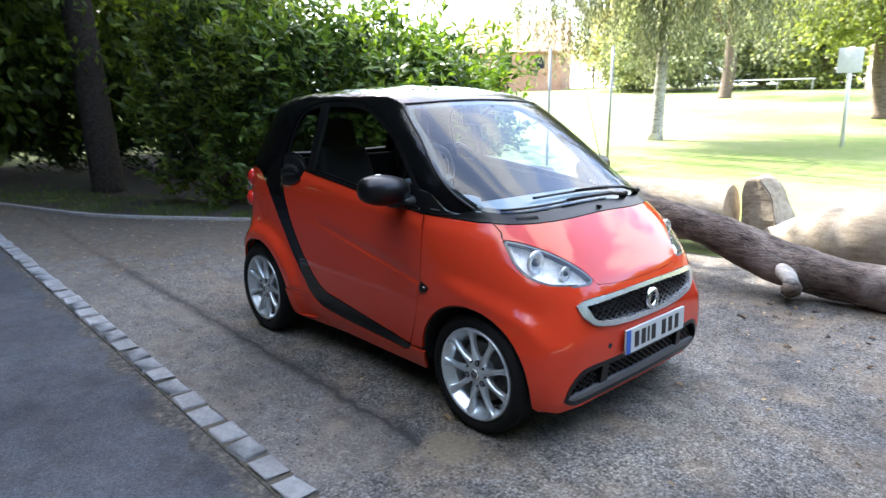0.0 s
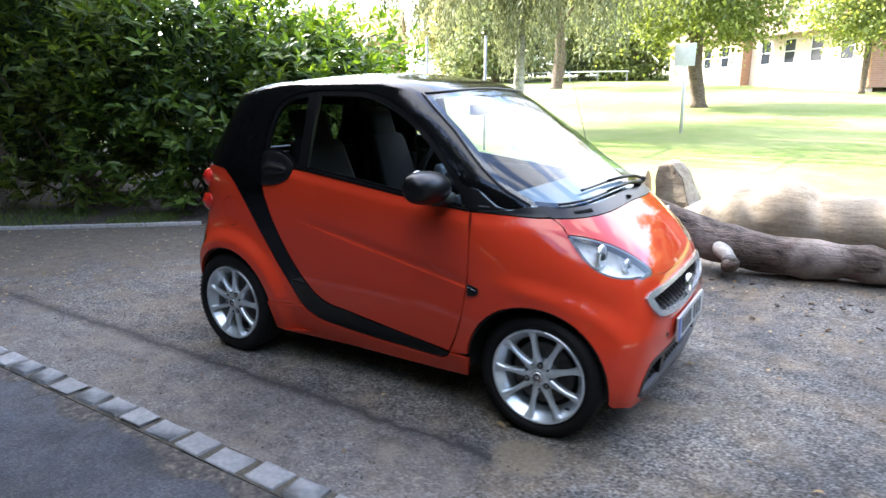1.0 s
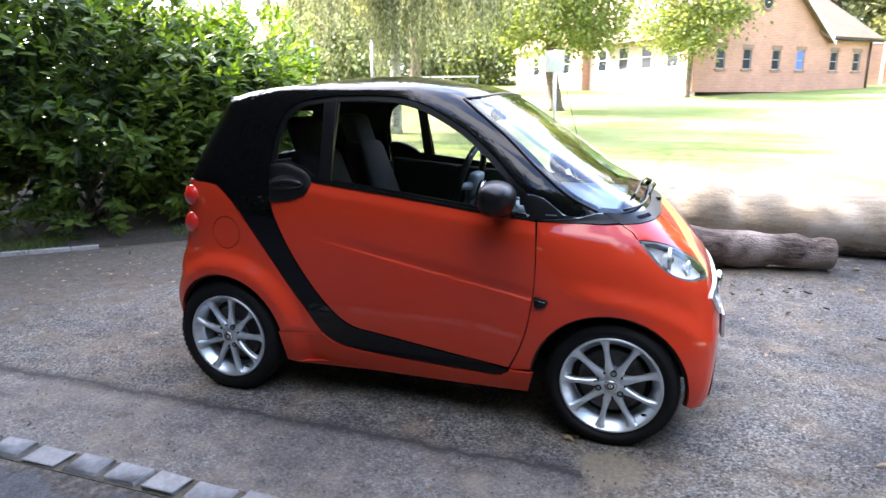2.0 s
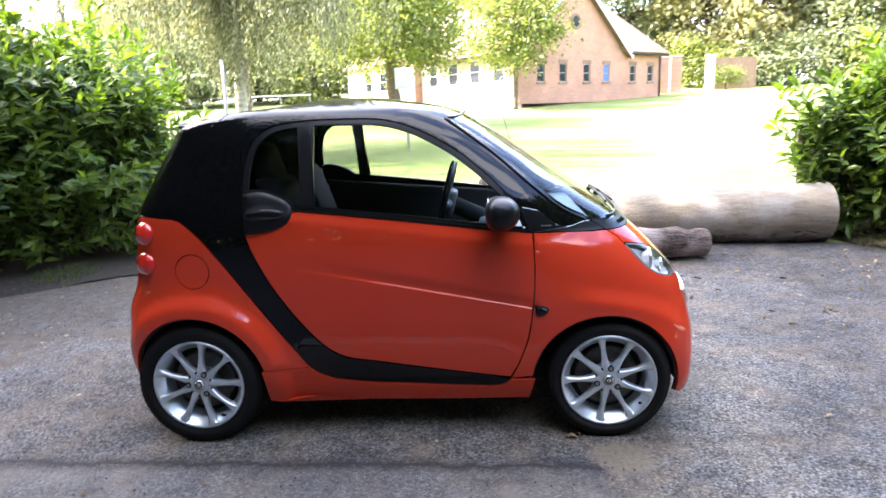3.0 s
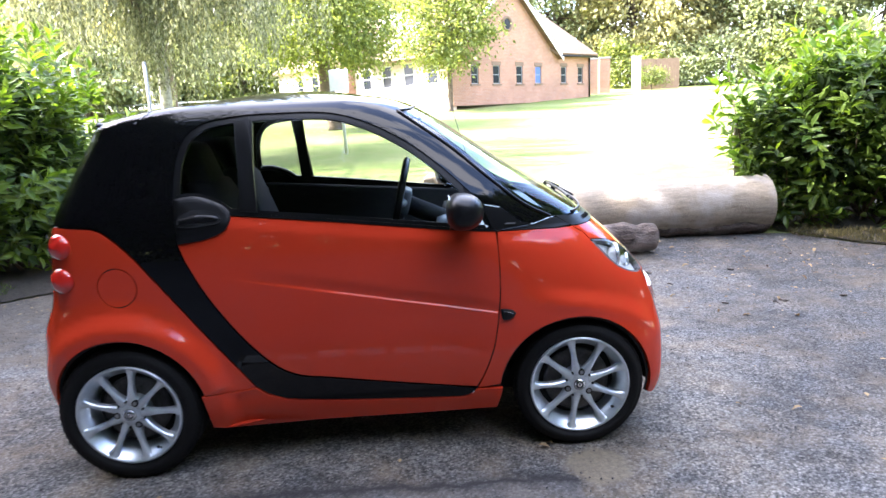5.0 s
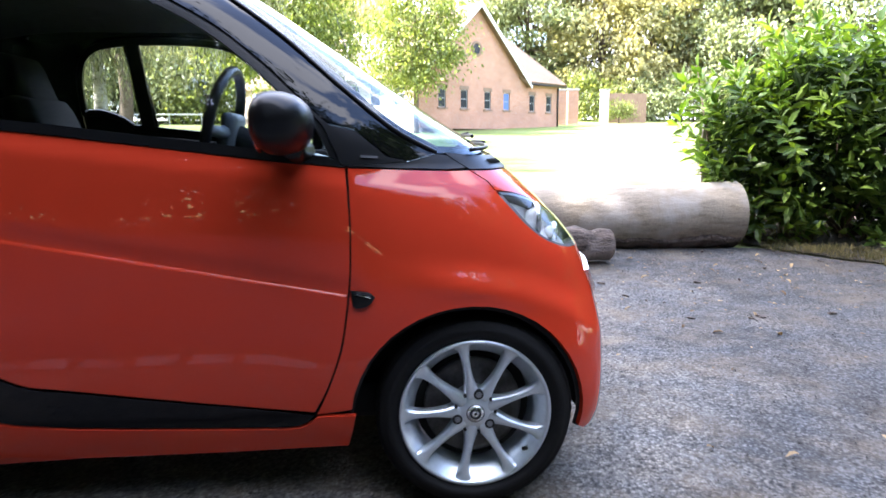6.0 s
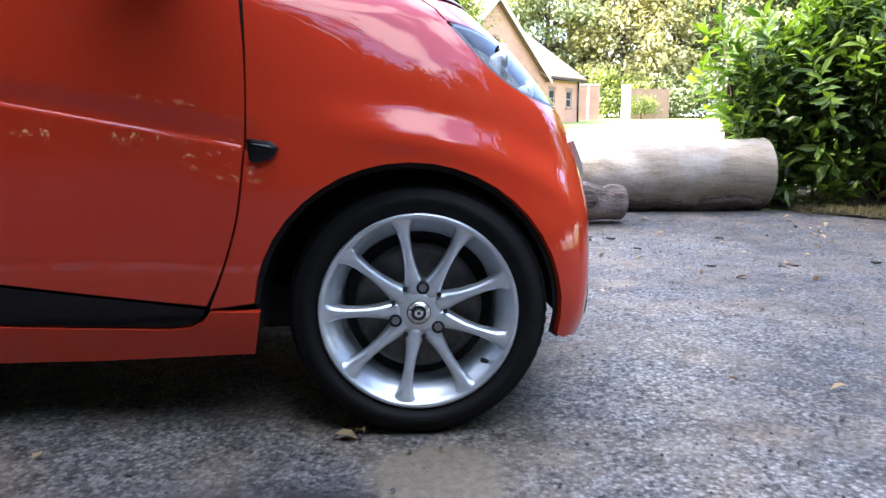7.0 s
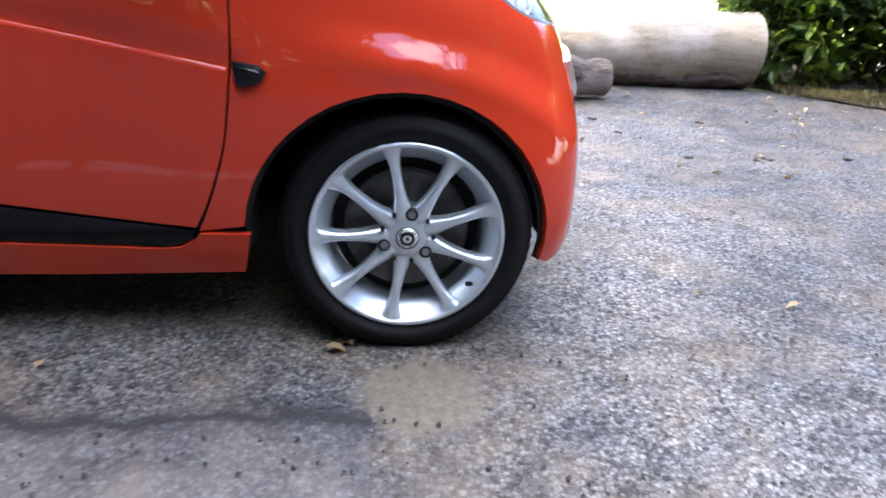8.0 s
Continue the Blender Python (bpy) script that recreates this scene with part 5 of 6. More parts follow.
PLAIN_LEAF = ([(0, 0, 0), (0.28, 0.45, 0.05), (0, 1.0, -0.06), (-0.28, 0.45, 0.05)], [(0, 1, 2, 3)])


def unit(v):
    return v / (np.linalg.norm(v, axis=-1, keepdims=True) + 1e-9)


def leaf_cloud(at, way, up, size, shape=PLAIN_LEAF):
    """One mesh of many leaves: places, growing directions, upper sides and lengths."""
    at, way = np.asarray(at, float), unit(np.asarray(way, float))
    side = unit(np.cross(way, up))
    top = np.cross(side, way)
    sv = np.array(shape[0], float)
    size = np.asarray(size, float).reshape(-1, 1, 1)
    pts = at[:, None] + size * (sv[None, :, :1] * side[:, None] + sv[None, :, 1:2] * way[:, None] + sv[None, :, 2:] * top[:, None])
    n, k = len(at), len(sv)
    faces = [tuple(i * k + j for j in f) for i in range(n) for f in shape[1]]
    return pts.reshape(-1, 3).tolist(), faces


def foliage(name, cloud, mat, parent, label=""):
    me = bpy.data.meshes.new(name)
    me.from_pydata(cloud[0], [], cloud[1])
    me.materials.append(mat)
    ob = new(name, me)
    ob.parent = parent
    if label:
        ob["label"] = label
    return ob


def shoots(rng, n, centre, radii, low=-0.5, lumps=0.22, seed=0, shell=0.72):
    """Places and outward ways of shoots through the outer part of a lumpy ellipsoid."""
    d = unit(rng.normal(size=(n * 2, 3)))
    d = d[d[:, 2] > low][:n]
    wob = np.array([1 + lumps * noise.noise(Vector(v) * 2.1 + Vector((seed, 0, 0))) * 1.6 + 0.12 * noise.noise(Vector(v) * 6 + Vector((0, seed, 0))) for v in d])
    depth = shell + (1 - shell) * rng.random(len(d)) ** 0.6
    at = np.array(centre) + d * np.array(radii) * (wob * depth)[:, None]
    return at, d


def laurel_bush(at, radii, n, seed, label, loose=0, mat=None, hollow=False):
    """A laurel: stems, and shoots each with a whorl of long glossy leaves."""
    rng = np.random.default_rng(seed)
    x, y = at
    z0 = gz(x, y)
    bush = thing("laurel_bush", (x, y, z0), label, "bush", "laurel bushes")
    c = (0, 0, radii[2] * 0.52)
    tips, out = shoots(rng, n, c, (radii[0], radii[1], radii[2] * 0.56), -0.85, 0.48, seed)
    stray = rng.random(len(tips)) < 0.10
    tips[stray] += out[stray] * rng.uniform(0.08, 0.26, (int(stray.sum()), 1)) + np.array((0, 0, 0.08))
    ok = tips[:, 2] > 0.12
    tips, out = tips[ok], out[ok]
    grow = unit(out * 0.8 + np.array((0, 0, 0.75)) + rng.normal(size=out.shape) * 0.35)
    P, W, U, S = [], [], [], []
    for tip, g in zip(tips, grow):
        m = int(rng.integers(7, 12))
        s = unit(np.cross(g, (0.3, 0.2, 1)))
        t = np.cross(s, g)
        for j in range(m):
            a = 2.4 * j + rng.random() * 0.5
            r = unit(s * math.cos(a) + t * math.sin(a))
            lean = 0.9 - 0.6 * j / m
            P.append(tip - g * 0.05 * (m - j) * 0.6)
            W.append(unit(g * (1 - lean * 0.6) + r * lean * np.array((1, 1, 0.7)) + np.array((0, 0, -0.26))))
            U.append(g + rng.normal(size=3) * 0.2)
            S.append(rng.uniform(0.115, 0.195))
    P, W, U, S = map(np.array, (P, W, U, S))
    front = np.argsort(P[:, 1] - 0.25 * np.abs(P[:, 2]))[: loose * 6 : 6] if loose else np.array([], int)
    rest = np.setdiff1d(np.arange(len(P)), front)
    foliage("leaves", leaf_cloud(P[rest], W[rest], U[rest], S[rest], LAUREL_LEAF), mat or LAUREL, bush)["kind"] = "stuff"
    if loose:
        me = bpy.data.meshes.new("leaf")
        me.from_pydata(LAUREL_LEAF[0], [], LAUREL_LEAF[1])
        me.materials.append(LAUREL)
        for i in front:
            w = Vector(W[i])
            s = w.cross(Vector(U[i])).normalized()
            u = s.cross(w)
            lf = new("leaf", me)
            lf.parent = bush
            lf.matrix_basis = Matrix.Translation(P[i]) @ Matrix((s, w, u)).transposed().to_4x4() @ Matrix.Scale(float(S[i]), 4)
    # stems
    k = 0
    for tip, g in list(zip(tips, grow))[:: max(1, len(tips) // 14)]:
        base = Vector((rng.uniform(-0.3, 0.3) * radii[0], rng.uniform(-0.3, 0.3) * radii[1], -0.05))
        mid = (Vector(tip) + base) / 2 + Vector((0, 0, -0.1 * radii[2])) + Vector(rng.normal(size=3) * 0.06)
        part("stem", tube([base, mid, Vector(tip)], [0.022, 0.013, 0.004], 6), BARK, bush)
    # dark leaf core: the bush's inner shade put into leaf colour
    deep = 1.0 if x < 0 else 0.9
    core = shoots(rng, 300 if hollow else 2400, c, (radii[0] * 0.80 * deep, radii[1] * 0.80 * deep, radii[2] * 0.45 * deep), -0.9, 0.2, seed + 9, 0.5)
    foliage("inner_leaves", leaf_cloud(core[0], core[1] + rng.normal(size=core[0].shape), rng.normal(size=core[0].shape), rng.uniform(0.12, 0.2, len(core[0])), LAUREL_LEAF), DARKENED, bush)["kind"] = "stuff"
    return bush


def tree(name, x, y, height, crown, crown_z, trunk_r, mat, bark, n, leaf, seed, label, category="tree", low=-0.6, lean=(0, 0), clusters=90, group="", fork=0.45, spread=0.55, floor=0.6):
    """A tree: tapered trunk, limbs out to the clusters, and a crown of small leaves with gaps."""
    rng = np.random.default_rng(seed)
    z0 = gz(x, y)
    ob = thing(name, (x, y, z0 - 0.03), label, category, group)
    top = Vector((lean[0] * height, lean[1] * height, height * 0.92))
    line = [Vector((0, 0, -0.1)), Vector((0, 0, 0.12)), top * 0.2 + Vector(rng.normal(size=3) * 0.04 * trunk_r * 8), top * fork, top * 0.7, top]
    part("trunk", tube(line, [trunk_r * 1.5, trunk_r * 1.12, trunk_r, trunk_r * 0.8, trunk_r * 0.45, trunk_r * 0.1], 14, True, 0.25, seed), bark, ob)
    c = Vector((top.x * 0.7, top.y * 0.7, crown_z))
    at, d = shoots(rng, clusters, c, crown, low, 0.34, seed, 0.55)
    for k in range(0, len(at), max(1, len(at) // 14)):
        s = top * (fork - 0.12 + 0.3 * rng.random())
        e = Vector(at[k])
        m = s.lerp(e, 0.5) + Vector((0, 0, 0.12 * (e - s).length))
        part("limb", tube([s, m, e], [trunk_r * 0.42, trunk_r * 0.24, 0.012], 7), bark, ob)
    per = max(1, n // len(at))
    size = np.repeat(rng.uniform(0.6, 1.25, len(at)), per)[:, None]
    P = np.repeat(at, per, 0) + rng.normal(size=(len(at) * per, 3)) * spread * size * np.array((1, 1, 0.62))
    W = unit(np.repeat(d, per, 0) * 0.5 + rng.normal(size=P.shape) * 0.8 + np.array((0, 0, -0.35)))
    ok = P[:, 2] > floor
    P, W = P[ok], W[ok]
    U = rng.normal(size=P.shape) * 0.6 + np.array((0, 0, 1.0))
    foliage("crown", leaf_cloud(P, W, U, rng.uniform(0.6, 1.25, len(P)) * leaf), mat, ob)
    return ob


def weeping_tree(x, y, height, radius, seed, label):
    """A weeping birch: pale trunk, arching limbs and long hanging strands of small leaves."""
    rng = np.random.default_rng(seed)
    ob = thing("weeping_tree", (x, y, gz(x, y) - 0.03), label, "tree")
    part("trunk", tube([(0, 0, -0.1), (0.02, 0, 0.2), (0.06, 0.03, 2.0), (0.0, 0.1, 4.0), (0.1, 0.0, height)], [0.24, 0.16, 0.13, 0.11, 0.03], 14, True, 0.2, seed), BIRCH, ob)
    P, W, S = [], [], []
    for k in range(40):
        a = 2.4 * k + rng.random() * 0.6
        r = radius * rng.uniform(0.45, 1.05)
        z1 = height * rng.uniform(0.70, 1.02)
        e = Vector((r * math.cos(a) + 0.35, r * math.sin(a), z1 - 0.12 * r))
        s = Vector((0, 0, height * rng.uniform(0.35, 0.7)))
        m = s.lerp(e, 0.55) + Vector((0, 0, 0.9))
        if k < 16:
            part("limb", tube([s, m, e], [0.06, 0.035, 0.012], 7), BARK, ob)
        for j in range(72):
            if j % 9 == 0:
                t = rng.random() ** 0.7
                tuft = s.lerp(m, t * 2) if t < 0.5 else m.lerp(e, t * 2 - 1)
                tuft = tuft + Vector(rng.normal(size=3) * (0.40, 0.40, 0.25))
                fall = rng.uniform(1.2, 4.4)
            q = tuft + Vector(rng.normal(size=3) * (0.13, 0.13, 0.16))
            end = max(1.25 + 0.9 * rng.random() ** 2 * 2, q.z - fall * rng.uniform(0.7, 1.1))
            drift = rng.normal(size=2) * 0.10
            steps = np.arange(q.z, end, -0.06)
            clump = rng.uniform(0.6, 1.0)
            for i, z in enumerate(steps):
                if rng.random() > clump:
                    continue
                f = i / max(1, len(steps))
                P.append((q.x + drift[0] * f + rng.normal() * 0.024, q.y + drift[1] * f + rng.normal() * 0.024, z))
                W.append((rng.normal() * 0.32, rng.normal() * 0.32, -0.9))
                S.append(rng.uniform(0.08, 0.13))
    P, W, S = map(np.array, (P, W, S))
    foliage("crown", leaf_cloud(P, W, rng.normal(size=P.shape), S, ([(0, 0, 0), (0.17, 0.45, 0.05), (0, 1.0, -0.06), (-0.17, 0.45, 0.05)], [(0, 1, 2, 3)])), WILLOW, ob)
    return ob


hedge = "dense glossy green laurel bush at the edge of the forecourt"
laurel_bush((-4.06, 3.30), (1.05, 1.08, 2.10), 640, 11, hedge, 110)
laurel_bush((-5.15, 2.30), (1.25, 1.20, 2.62), 680, 12, hedge, 60)
# bushes further left take leaf copies with shade in their colour
laurel_bush((-6.55, 1.55), (1.25, 1.20, 3.10), 600, 13, "tall bush behind the forecourt, its leaves coloured for deep shade", mat=SHADY)
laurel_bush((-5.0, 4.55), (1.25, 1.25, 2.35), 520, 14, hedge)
laurel_bush((-10.9, 3.0), (1.6, 1.4, 2.6), 640, 15, "tall bush behind the forecourt, its leaves coloured for deep shade", mat=DARKENED)
laurel_bush((-12.9, 1.2), (1.6, 1.4, 2.3), 600, 17, "tall bush behind the forecourt, its leaves coloured for deep shade", mat=DARKENED)
laurel_bush((-14.2, -0.6), (1.7, 1.4, 2.3), 600, 18, "tall bush behind the forecourt, its leaves coloured for deep shade", mat=DARKENED)
laurel_bush((-6.6, 4.6), (1.5, 1.4, 2.9), 560, 16, hedge)
laurel_bush((4.98, 3.50), (1.12, 0.80, 1.80), 600, 21, "bright green laurel bush beside the log end", 120)
laurel_bush((4.12, 3.46), (0.54, 0.36, 1.56), 170, 24, "slim green laurel bush growing round a timber post", hollow=True)
laurel_bush((6.35, 2.95), (1.35, 1.05, 2.35), 608, 22, "tall bright green laurel bush on the dirt verge", 60)
laurel_bush((7.7, 2.6), (1.4, 1.2, 2.7), 560, 23, "tall bright green laurel bush on the dirt verge")

weeping_tree(-5.7, 12.6, 8.2, 4.6, 31, "weeping birch with long hanging pale green strands")
tree("field_tree", -2.75, 20.8, 7.4, (2.3, 2.6, 2.7), 4.1, 0.24, ASH, BARK, 25000, 0.17, 41, "leaning light green tree standing on the field", lean=(-0.07, 0), clusters=150, low=-0.75, group="trees on the field")
tree("field_tree", 2.0, 29.2, 7.2, (2.1, 2.1, 2.9), 4.3, 0.12, ASH, BARK, 13000, 0.20, 42, "slender young green tree in front of the brick hall", clusters=70, low=-0.9, group="trees on the field")
tree("field_tree", -13.5, 34.0, 10.0, (4.5, 4.0, 4.2), 6.5, 0.3, WOODS_PALE, BARK, 9000, 0.26, 44, "tall pale green tree at the edge of the field", clusters=90, group="trees on the field")
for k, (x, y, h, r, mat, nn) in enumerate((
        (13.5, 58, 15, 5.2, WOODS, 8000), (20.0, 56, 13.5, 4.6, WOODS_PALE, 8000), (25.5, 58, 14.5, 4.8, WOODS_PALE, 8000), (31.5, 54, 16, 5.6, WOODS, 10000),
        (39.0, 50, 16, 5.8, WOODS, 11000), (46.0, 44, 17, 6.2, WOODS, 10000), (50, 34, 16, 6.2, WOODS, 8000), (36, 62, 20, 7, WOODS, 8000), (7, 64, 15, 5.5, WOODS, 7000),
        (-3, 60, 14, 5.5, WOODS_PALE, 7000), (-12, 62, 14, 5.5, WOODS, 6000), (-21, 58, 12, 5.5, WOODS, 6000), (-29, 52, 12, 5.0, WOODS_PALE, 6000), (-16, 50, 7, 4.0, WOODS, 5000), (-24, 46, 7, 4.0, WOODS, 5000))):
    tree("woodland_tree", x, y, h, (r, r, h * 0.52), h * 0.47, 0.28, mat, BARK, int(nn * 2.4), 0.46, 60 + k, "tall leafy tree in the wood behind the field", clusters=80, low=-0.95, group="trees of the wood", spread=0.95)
for k, (x, y, h) in enumerate(((-62, 72, 19), (-57, 74, 20), (-51, 76, 18), (-46, 74, 20), (-40, 78, 19))):
    tree("poplar", x, y, h, (1.7, 1.7, h * 0.45), h * 0.55, 0.2, WOODS, BARK, 2500, 0.5, 90 + k, "slim upright poplar far beyond the field", clusters=40, low=-1, group="row of poplars", spread=0.6)
# dark trees added to shade the forecourt, tall crowns out of view; low fillers
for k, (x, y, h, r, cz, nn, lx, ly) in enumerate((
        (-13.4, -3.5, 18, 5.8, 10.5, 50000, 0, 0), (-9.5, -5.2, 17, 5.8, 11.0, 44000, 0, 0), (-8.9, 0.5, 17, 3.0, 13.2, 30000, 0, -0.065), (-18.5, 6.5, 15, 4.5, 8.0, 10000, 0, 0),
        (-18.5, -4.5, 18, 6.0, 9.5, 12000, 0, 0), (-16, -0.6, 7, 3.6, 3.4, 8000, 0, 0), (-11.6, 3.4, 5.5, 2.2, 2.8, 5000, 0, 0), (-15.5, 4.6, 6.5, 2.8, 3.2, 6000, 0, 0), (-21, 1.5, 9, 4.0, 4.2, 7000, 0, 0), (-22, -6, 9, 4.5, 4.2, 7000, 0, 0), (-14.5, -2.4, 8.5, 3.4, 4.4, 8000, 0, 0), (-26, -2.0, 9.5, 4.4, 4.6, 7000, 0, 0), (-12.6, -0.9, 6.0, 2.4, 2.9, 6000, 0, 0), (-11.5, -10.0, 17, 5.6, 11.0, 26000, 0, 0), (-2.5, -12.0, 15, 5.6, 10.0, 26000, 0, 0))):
    tree("shade_tree", x, y, h, (r, r, h * (0.36 if h > 10 else 0.48) * (0.62 if ly else 1)), cz, (0.23 if ly else 0.32) if h > 10 else 0.12, DARKENED if h > 10 else SHADY, SHADED_BARK, nn, 0.28, 110 + k, "dark tree added for shade and backdrop round the forecourt", clusters=260 if h > 10 else 130, low=-0.95, lean=(lx, ly), group="shade trees", spread=0.85 if ly else 1.15 if h > 10 else 0.8)
# low boughs of mixed leaf round the nearest trunk
for k, (x, y, h, r, cz, nn) in enumerate(((-9.8, 1.9, 6.5, 2.3, 3.9, 9000), (-11.8, -1.6, 6.5, 2.2, 3.9, 8000), (-15.0, 1.2, 6.5, 2.6, 3.4, 9000))):
    tree("understorey_tree", x, y, h, (r, r, h * 0.36), cz, 0.10, SHADY, BARK, nn, 0.17, 210 + k, "small shady tree with low spreading boughs", clusters=150, low=-0.95, group="understorey trees", spread=0.42, floor=1.5 if cz < 5 else 3.7)
# unseen trees: some known from the paintwork, others added to darken its reflections
for k, (x, y, h, r) in enumerate(((-12, -12, 12, 4.5), (-5.5, -13, 10, 4.2), (0.5, -13.5, 9.5, 4.0), (6.5, -13, 10, 4.2), (12.5, -12, 12, 4.5), (18, -7, 12, 4.5), (12.0, 0.5, 10, 3.6), (13.0, -5.5, 11, 4.0), (-17, -10.5, 9, 3.8), (-22.5, -10, 10, 4.2), (-28, -11, 12, 5.0), (-36, -5, 13, 6.0))):
    tree("reflected_tree", x, y, h, (r, r, h * 0.42), h * 0.55, 0.25, DARKENED, BARK, 22000, 0.52, 130 + k, "unseen leafy dark green tree that darkens the paintwork's reflections", clusters=160, low=-0.95, group="roadside trees", spread=0.8)


# unseen hedge added between those trunks against bright reflections; undergrowth below the wood
for k in range(9):
    tree("roadside_bush", -13 + 3.4 * k, -10.0 + 0.4 * (k % 3), 3.2 + 0.5 * (k % 2), (2.4, 1.2, 1.8), 1.55, 0.08, DARKENED, BARK, 7000, 0.22, 170 + k, "unseen dense dark green roadside bush that blocks bright reflections", "bush", clusters=90, low=-0.95, group="roadside bushes", spread=0.5, floor=0.05)
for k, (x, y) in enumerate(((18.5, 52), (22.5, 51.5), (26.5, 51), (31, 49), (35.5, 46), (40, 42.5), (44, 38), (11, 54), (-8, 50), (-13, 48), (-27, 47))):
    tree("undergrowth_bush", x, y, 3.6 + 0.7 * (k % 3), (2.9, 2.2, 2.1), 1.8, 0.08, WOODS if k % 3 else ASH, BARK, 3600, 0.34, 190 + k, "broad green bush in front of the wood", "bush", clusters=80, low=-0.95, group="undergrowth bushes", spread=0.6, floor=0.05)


# ---- logs ----
def wavy_log(name, line, radii, seg, bark, label, seed, rough=0.12, ends=(0.9, 0.9), end_mat=None):
    """A lying trunk with an uneven surface and sawn ends."""
    pts = [Vector(p) for p in line]
    fine, rad = [], []
    for k in range(len(pts) - 1):
        for j in range(8):
            t = j / 8
            a, b, c, d = pts[max(k - 1, 0)], pts[k], pts[k + 1], pts[min(k + 2, len(pts) - 1)]
            fine.append(0.5 * (2 * b + (c - a) * t + (2 * a - 5 * b + 4 * c - d) * t * t + (3 * b - 3 * c + d - a) * t**3))
            rad.append(radii[k] + (radii[k + 1] - radii[k]) * (t * t * (3 - 2 * t)))
    fine.append(pts[-1])
    rad.append(radii[-1])
    o = pts[0]
    ob = thing(name, (0, 0, 0), label, "log", "logs along the field's edge")
    verts, faces = tube(fine, rad, seg, False, rough, seed)
    verts = [v + Vector((0, 0, 1)) * 0.012 * noise.noise(v * 9 + Vector((0, 0, seed))) for v in verts]
    part("log_body", (verts, faces), bark, ob)
    for end, way in ((0, -1), (len(fine) - 1, 1)):
        ring = [verts[end * seg + j] for j in range(seg)]
        mid = sum(ring, Vector()) / seg
        vs, fs = [mid + (fine[min(end + 1, len(fine) - 1)] - fine[max(end - 1, 0)]).normalized() * way * 0.008], []
        for f in (0.55, 1.0):
            vs += [mid.lerp(v, f) for v in ring]
        for j in range(seg):
            fs += [(0, 1 + j, 1 + (j + 1) % seg), (1 + j, 1 + seg + j, 1 + seg + (j + 1) % seg, 1 + (j + 1) % seg)]
        cut = part("sawn_end", ([v - mid for v in vs], fs), end_mat or SAWN, ob, "brown sawn log end")
        cut.location = mid
    return ob


def bark_patch(line, radii, x0, x1, seed):
    """A ragged sheet of bark hugging the underside and near side of a lying trunk."""
    xs = [p[0] for p in line][::-1]
    nx, nt, verts, faces = 96, 12, [], []
    for i in range(nx + 1):
        x = x0 + (x1 - x0) * i / nx
        cy, cz, r = (float(np.interp(x, xs, v)) for v in ([p[1] for p in line][::-1], [p[2] for p in line][::-1], radii[::-1]))
        f = (x - x0) / (x1 - x0)
        top = radians(30 + 24 * min(1, f * 3.0) + 9 * noise.noise(Vector((x * 3, seed, 0))) + 5 * noise.noise(Vector((x * 14, seed, 1))))
        for j in range(nt + 1):
            a = radians(-30) + (top + radians(30)) * j / nt
            edge = i in (0, nx) or j in (0, nt)
            lift = -0.02 if edge else 0.030 + 0.022 * noise.noise(Vector((x * 7, a * 9, seed))) + 0.010 * noise.noise(Vector((x * 26, a * 24, seed))) + 0.02 * (1 - j / nt)
            verts.append(Vector((x, cy - (r + lift) * math.sin(a), cz - (r + lift) * math.cos(a))))
    for i in range(nx):
        for j in range(nt):
            k = i * (nt + 1) + j
            faces.append((k, k + 1, k + nt + 2, k + nt + 1))
    return verts, faces


GREAT_LINE = [(3.83, 3.20, 0.365), (3.0, 3.23, 0.345), (2.3, 3.28, 0.335), (1.82, 3.33, 0.335), (1.50, 3.37, 0.375), (1.22, 3.42, 0.325), (0.98, 3.48, 0.275), (0.7, 3.57, 0.215), (0.25, 3.74, 0.14), (-0.25, 3.90, 0.04)]
GREAT_R = [0.285, 0.272, 0.264, 0.266, 0.312, 0.268, 0.232, 0.19, 0.13, 0.09]
great = wavy_log("stripped_log", GREAT_LINE, GREAT_R, 36, STRIPPED, "huge pale stripped trunk lying along the field's edge", 3, 0.07)
part("loose_bark", bark_patch(GREAT_LINE, GREAT_R, 2.0, 3.815, 9), LOG_BARK, great, "dark ragged bark left under the trunk")
wavy_log("bark_log", [(2.46, 2.61, 0.182), (1.95, 2.54, 0.198), (1.45, 2.46, 0.220), (1.08, 2.43, 0.280), (0.70, 2.42, 0.405), (0.28, 2.43, 0.50), (-0.35, 2.50, 0.61)],
         [0.130, 0.145, 0.158, 0.165, 0.148, 0.122, 0.108], 44, LOG_BARK, "knobbly bark-covered log leaning across the stripped trunk", 8, 0.20)
stub = thing("branch_stub", (1.13, 2.34, 0.33), "pale sawn branch stub on the bark-covered log", "log")
part("stub_body", tube([(0.02, 0.02, -0.05), (0.05, -0.05, -0.09), (0.09, -0.10, -0.13), (0.13, -0.15, -0.175)], [0.070, 0.064, 0.056, 0.060], 18, True, 0.34, 4), BIRCH, stub)
part("stub_end", tube([(0.115, -0.140, -0.160), (0.135, -0.160, -0.185), (0.150, -0.175, -0.205)], [0.064, 0.070, 0.056], 16, True, 0.5, 7), LOG_BARK, stub)
wavy_log("old_log", [(0.27, 3.42, 0.43), (-0.2, 3.38, 0.41), (-0.8, 3.32, 0.40), (-1.6, 3.22, 0.38), (-2.75, 3.02, 0.36)], [0.27, 0.28, 0.29, 0.30, 0.28], 32, STRIPPED, "thick old log with a brown sawn end behind the car", 6, 0.12)


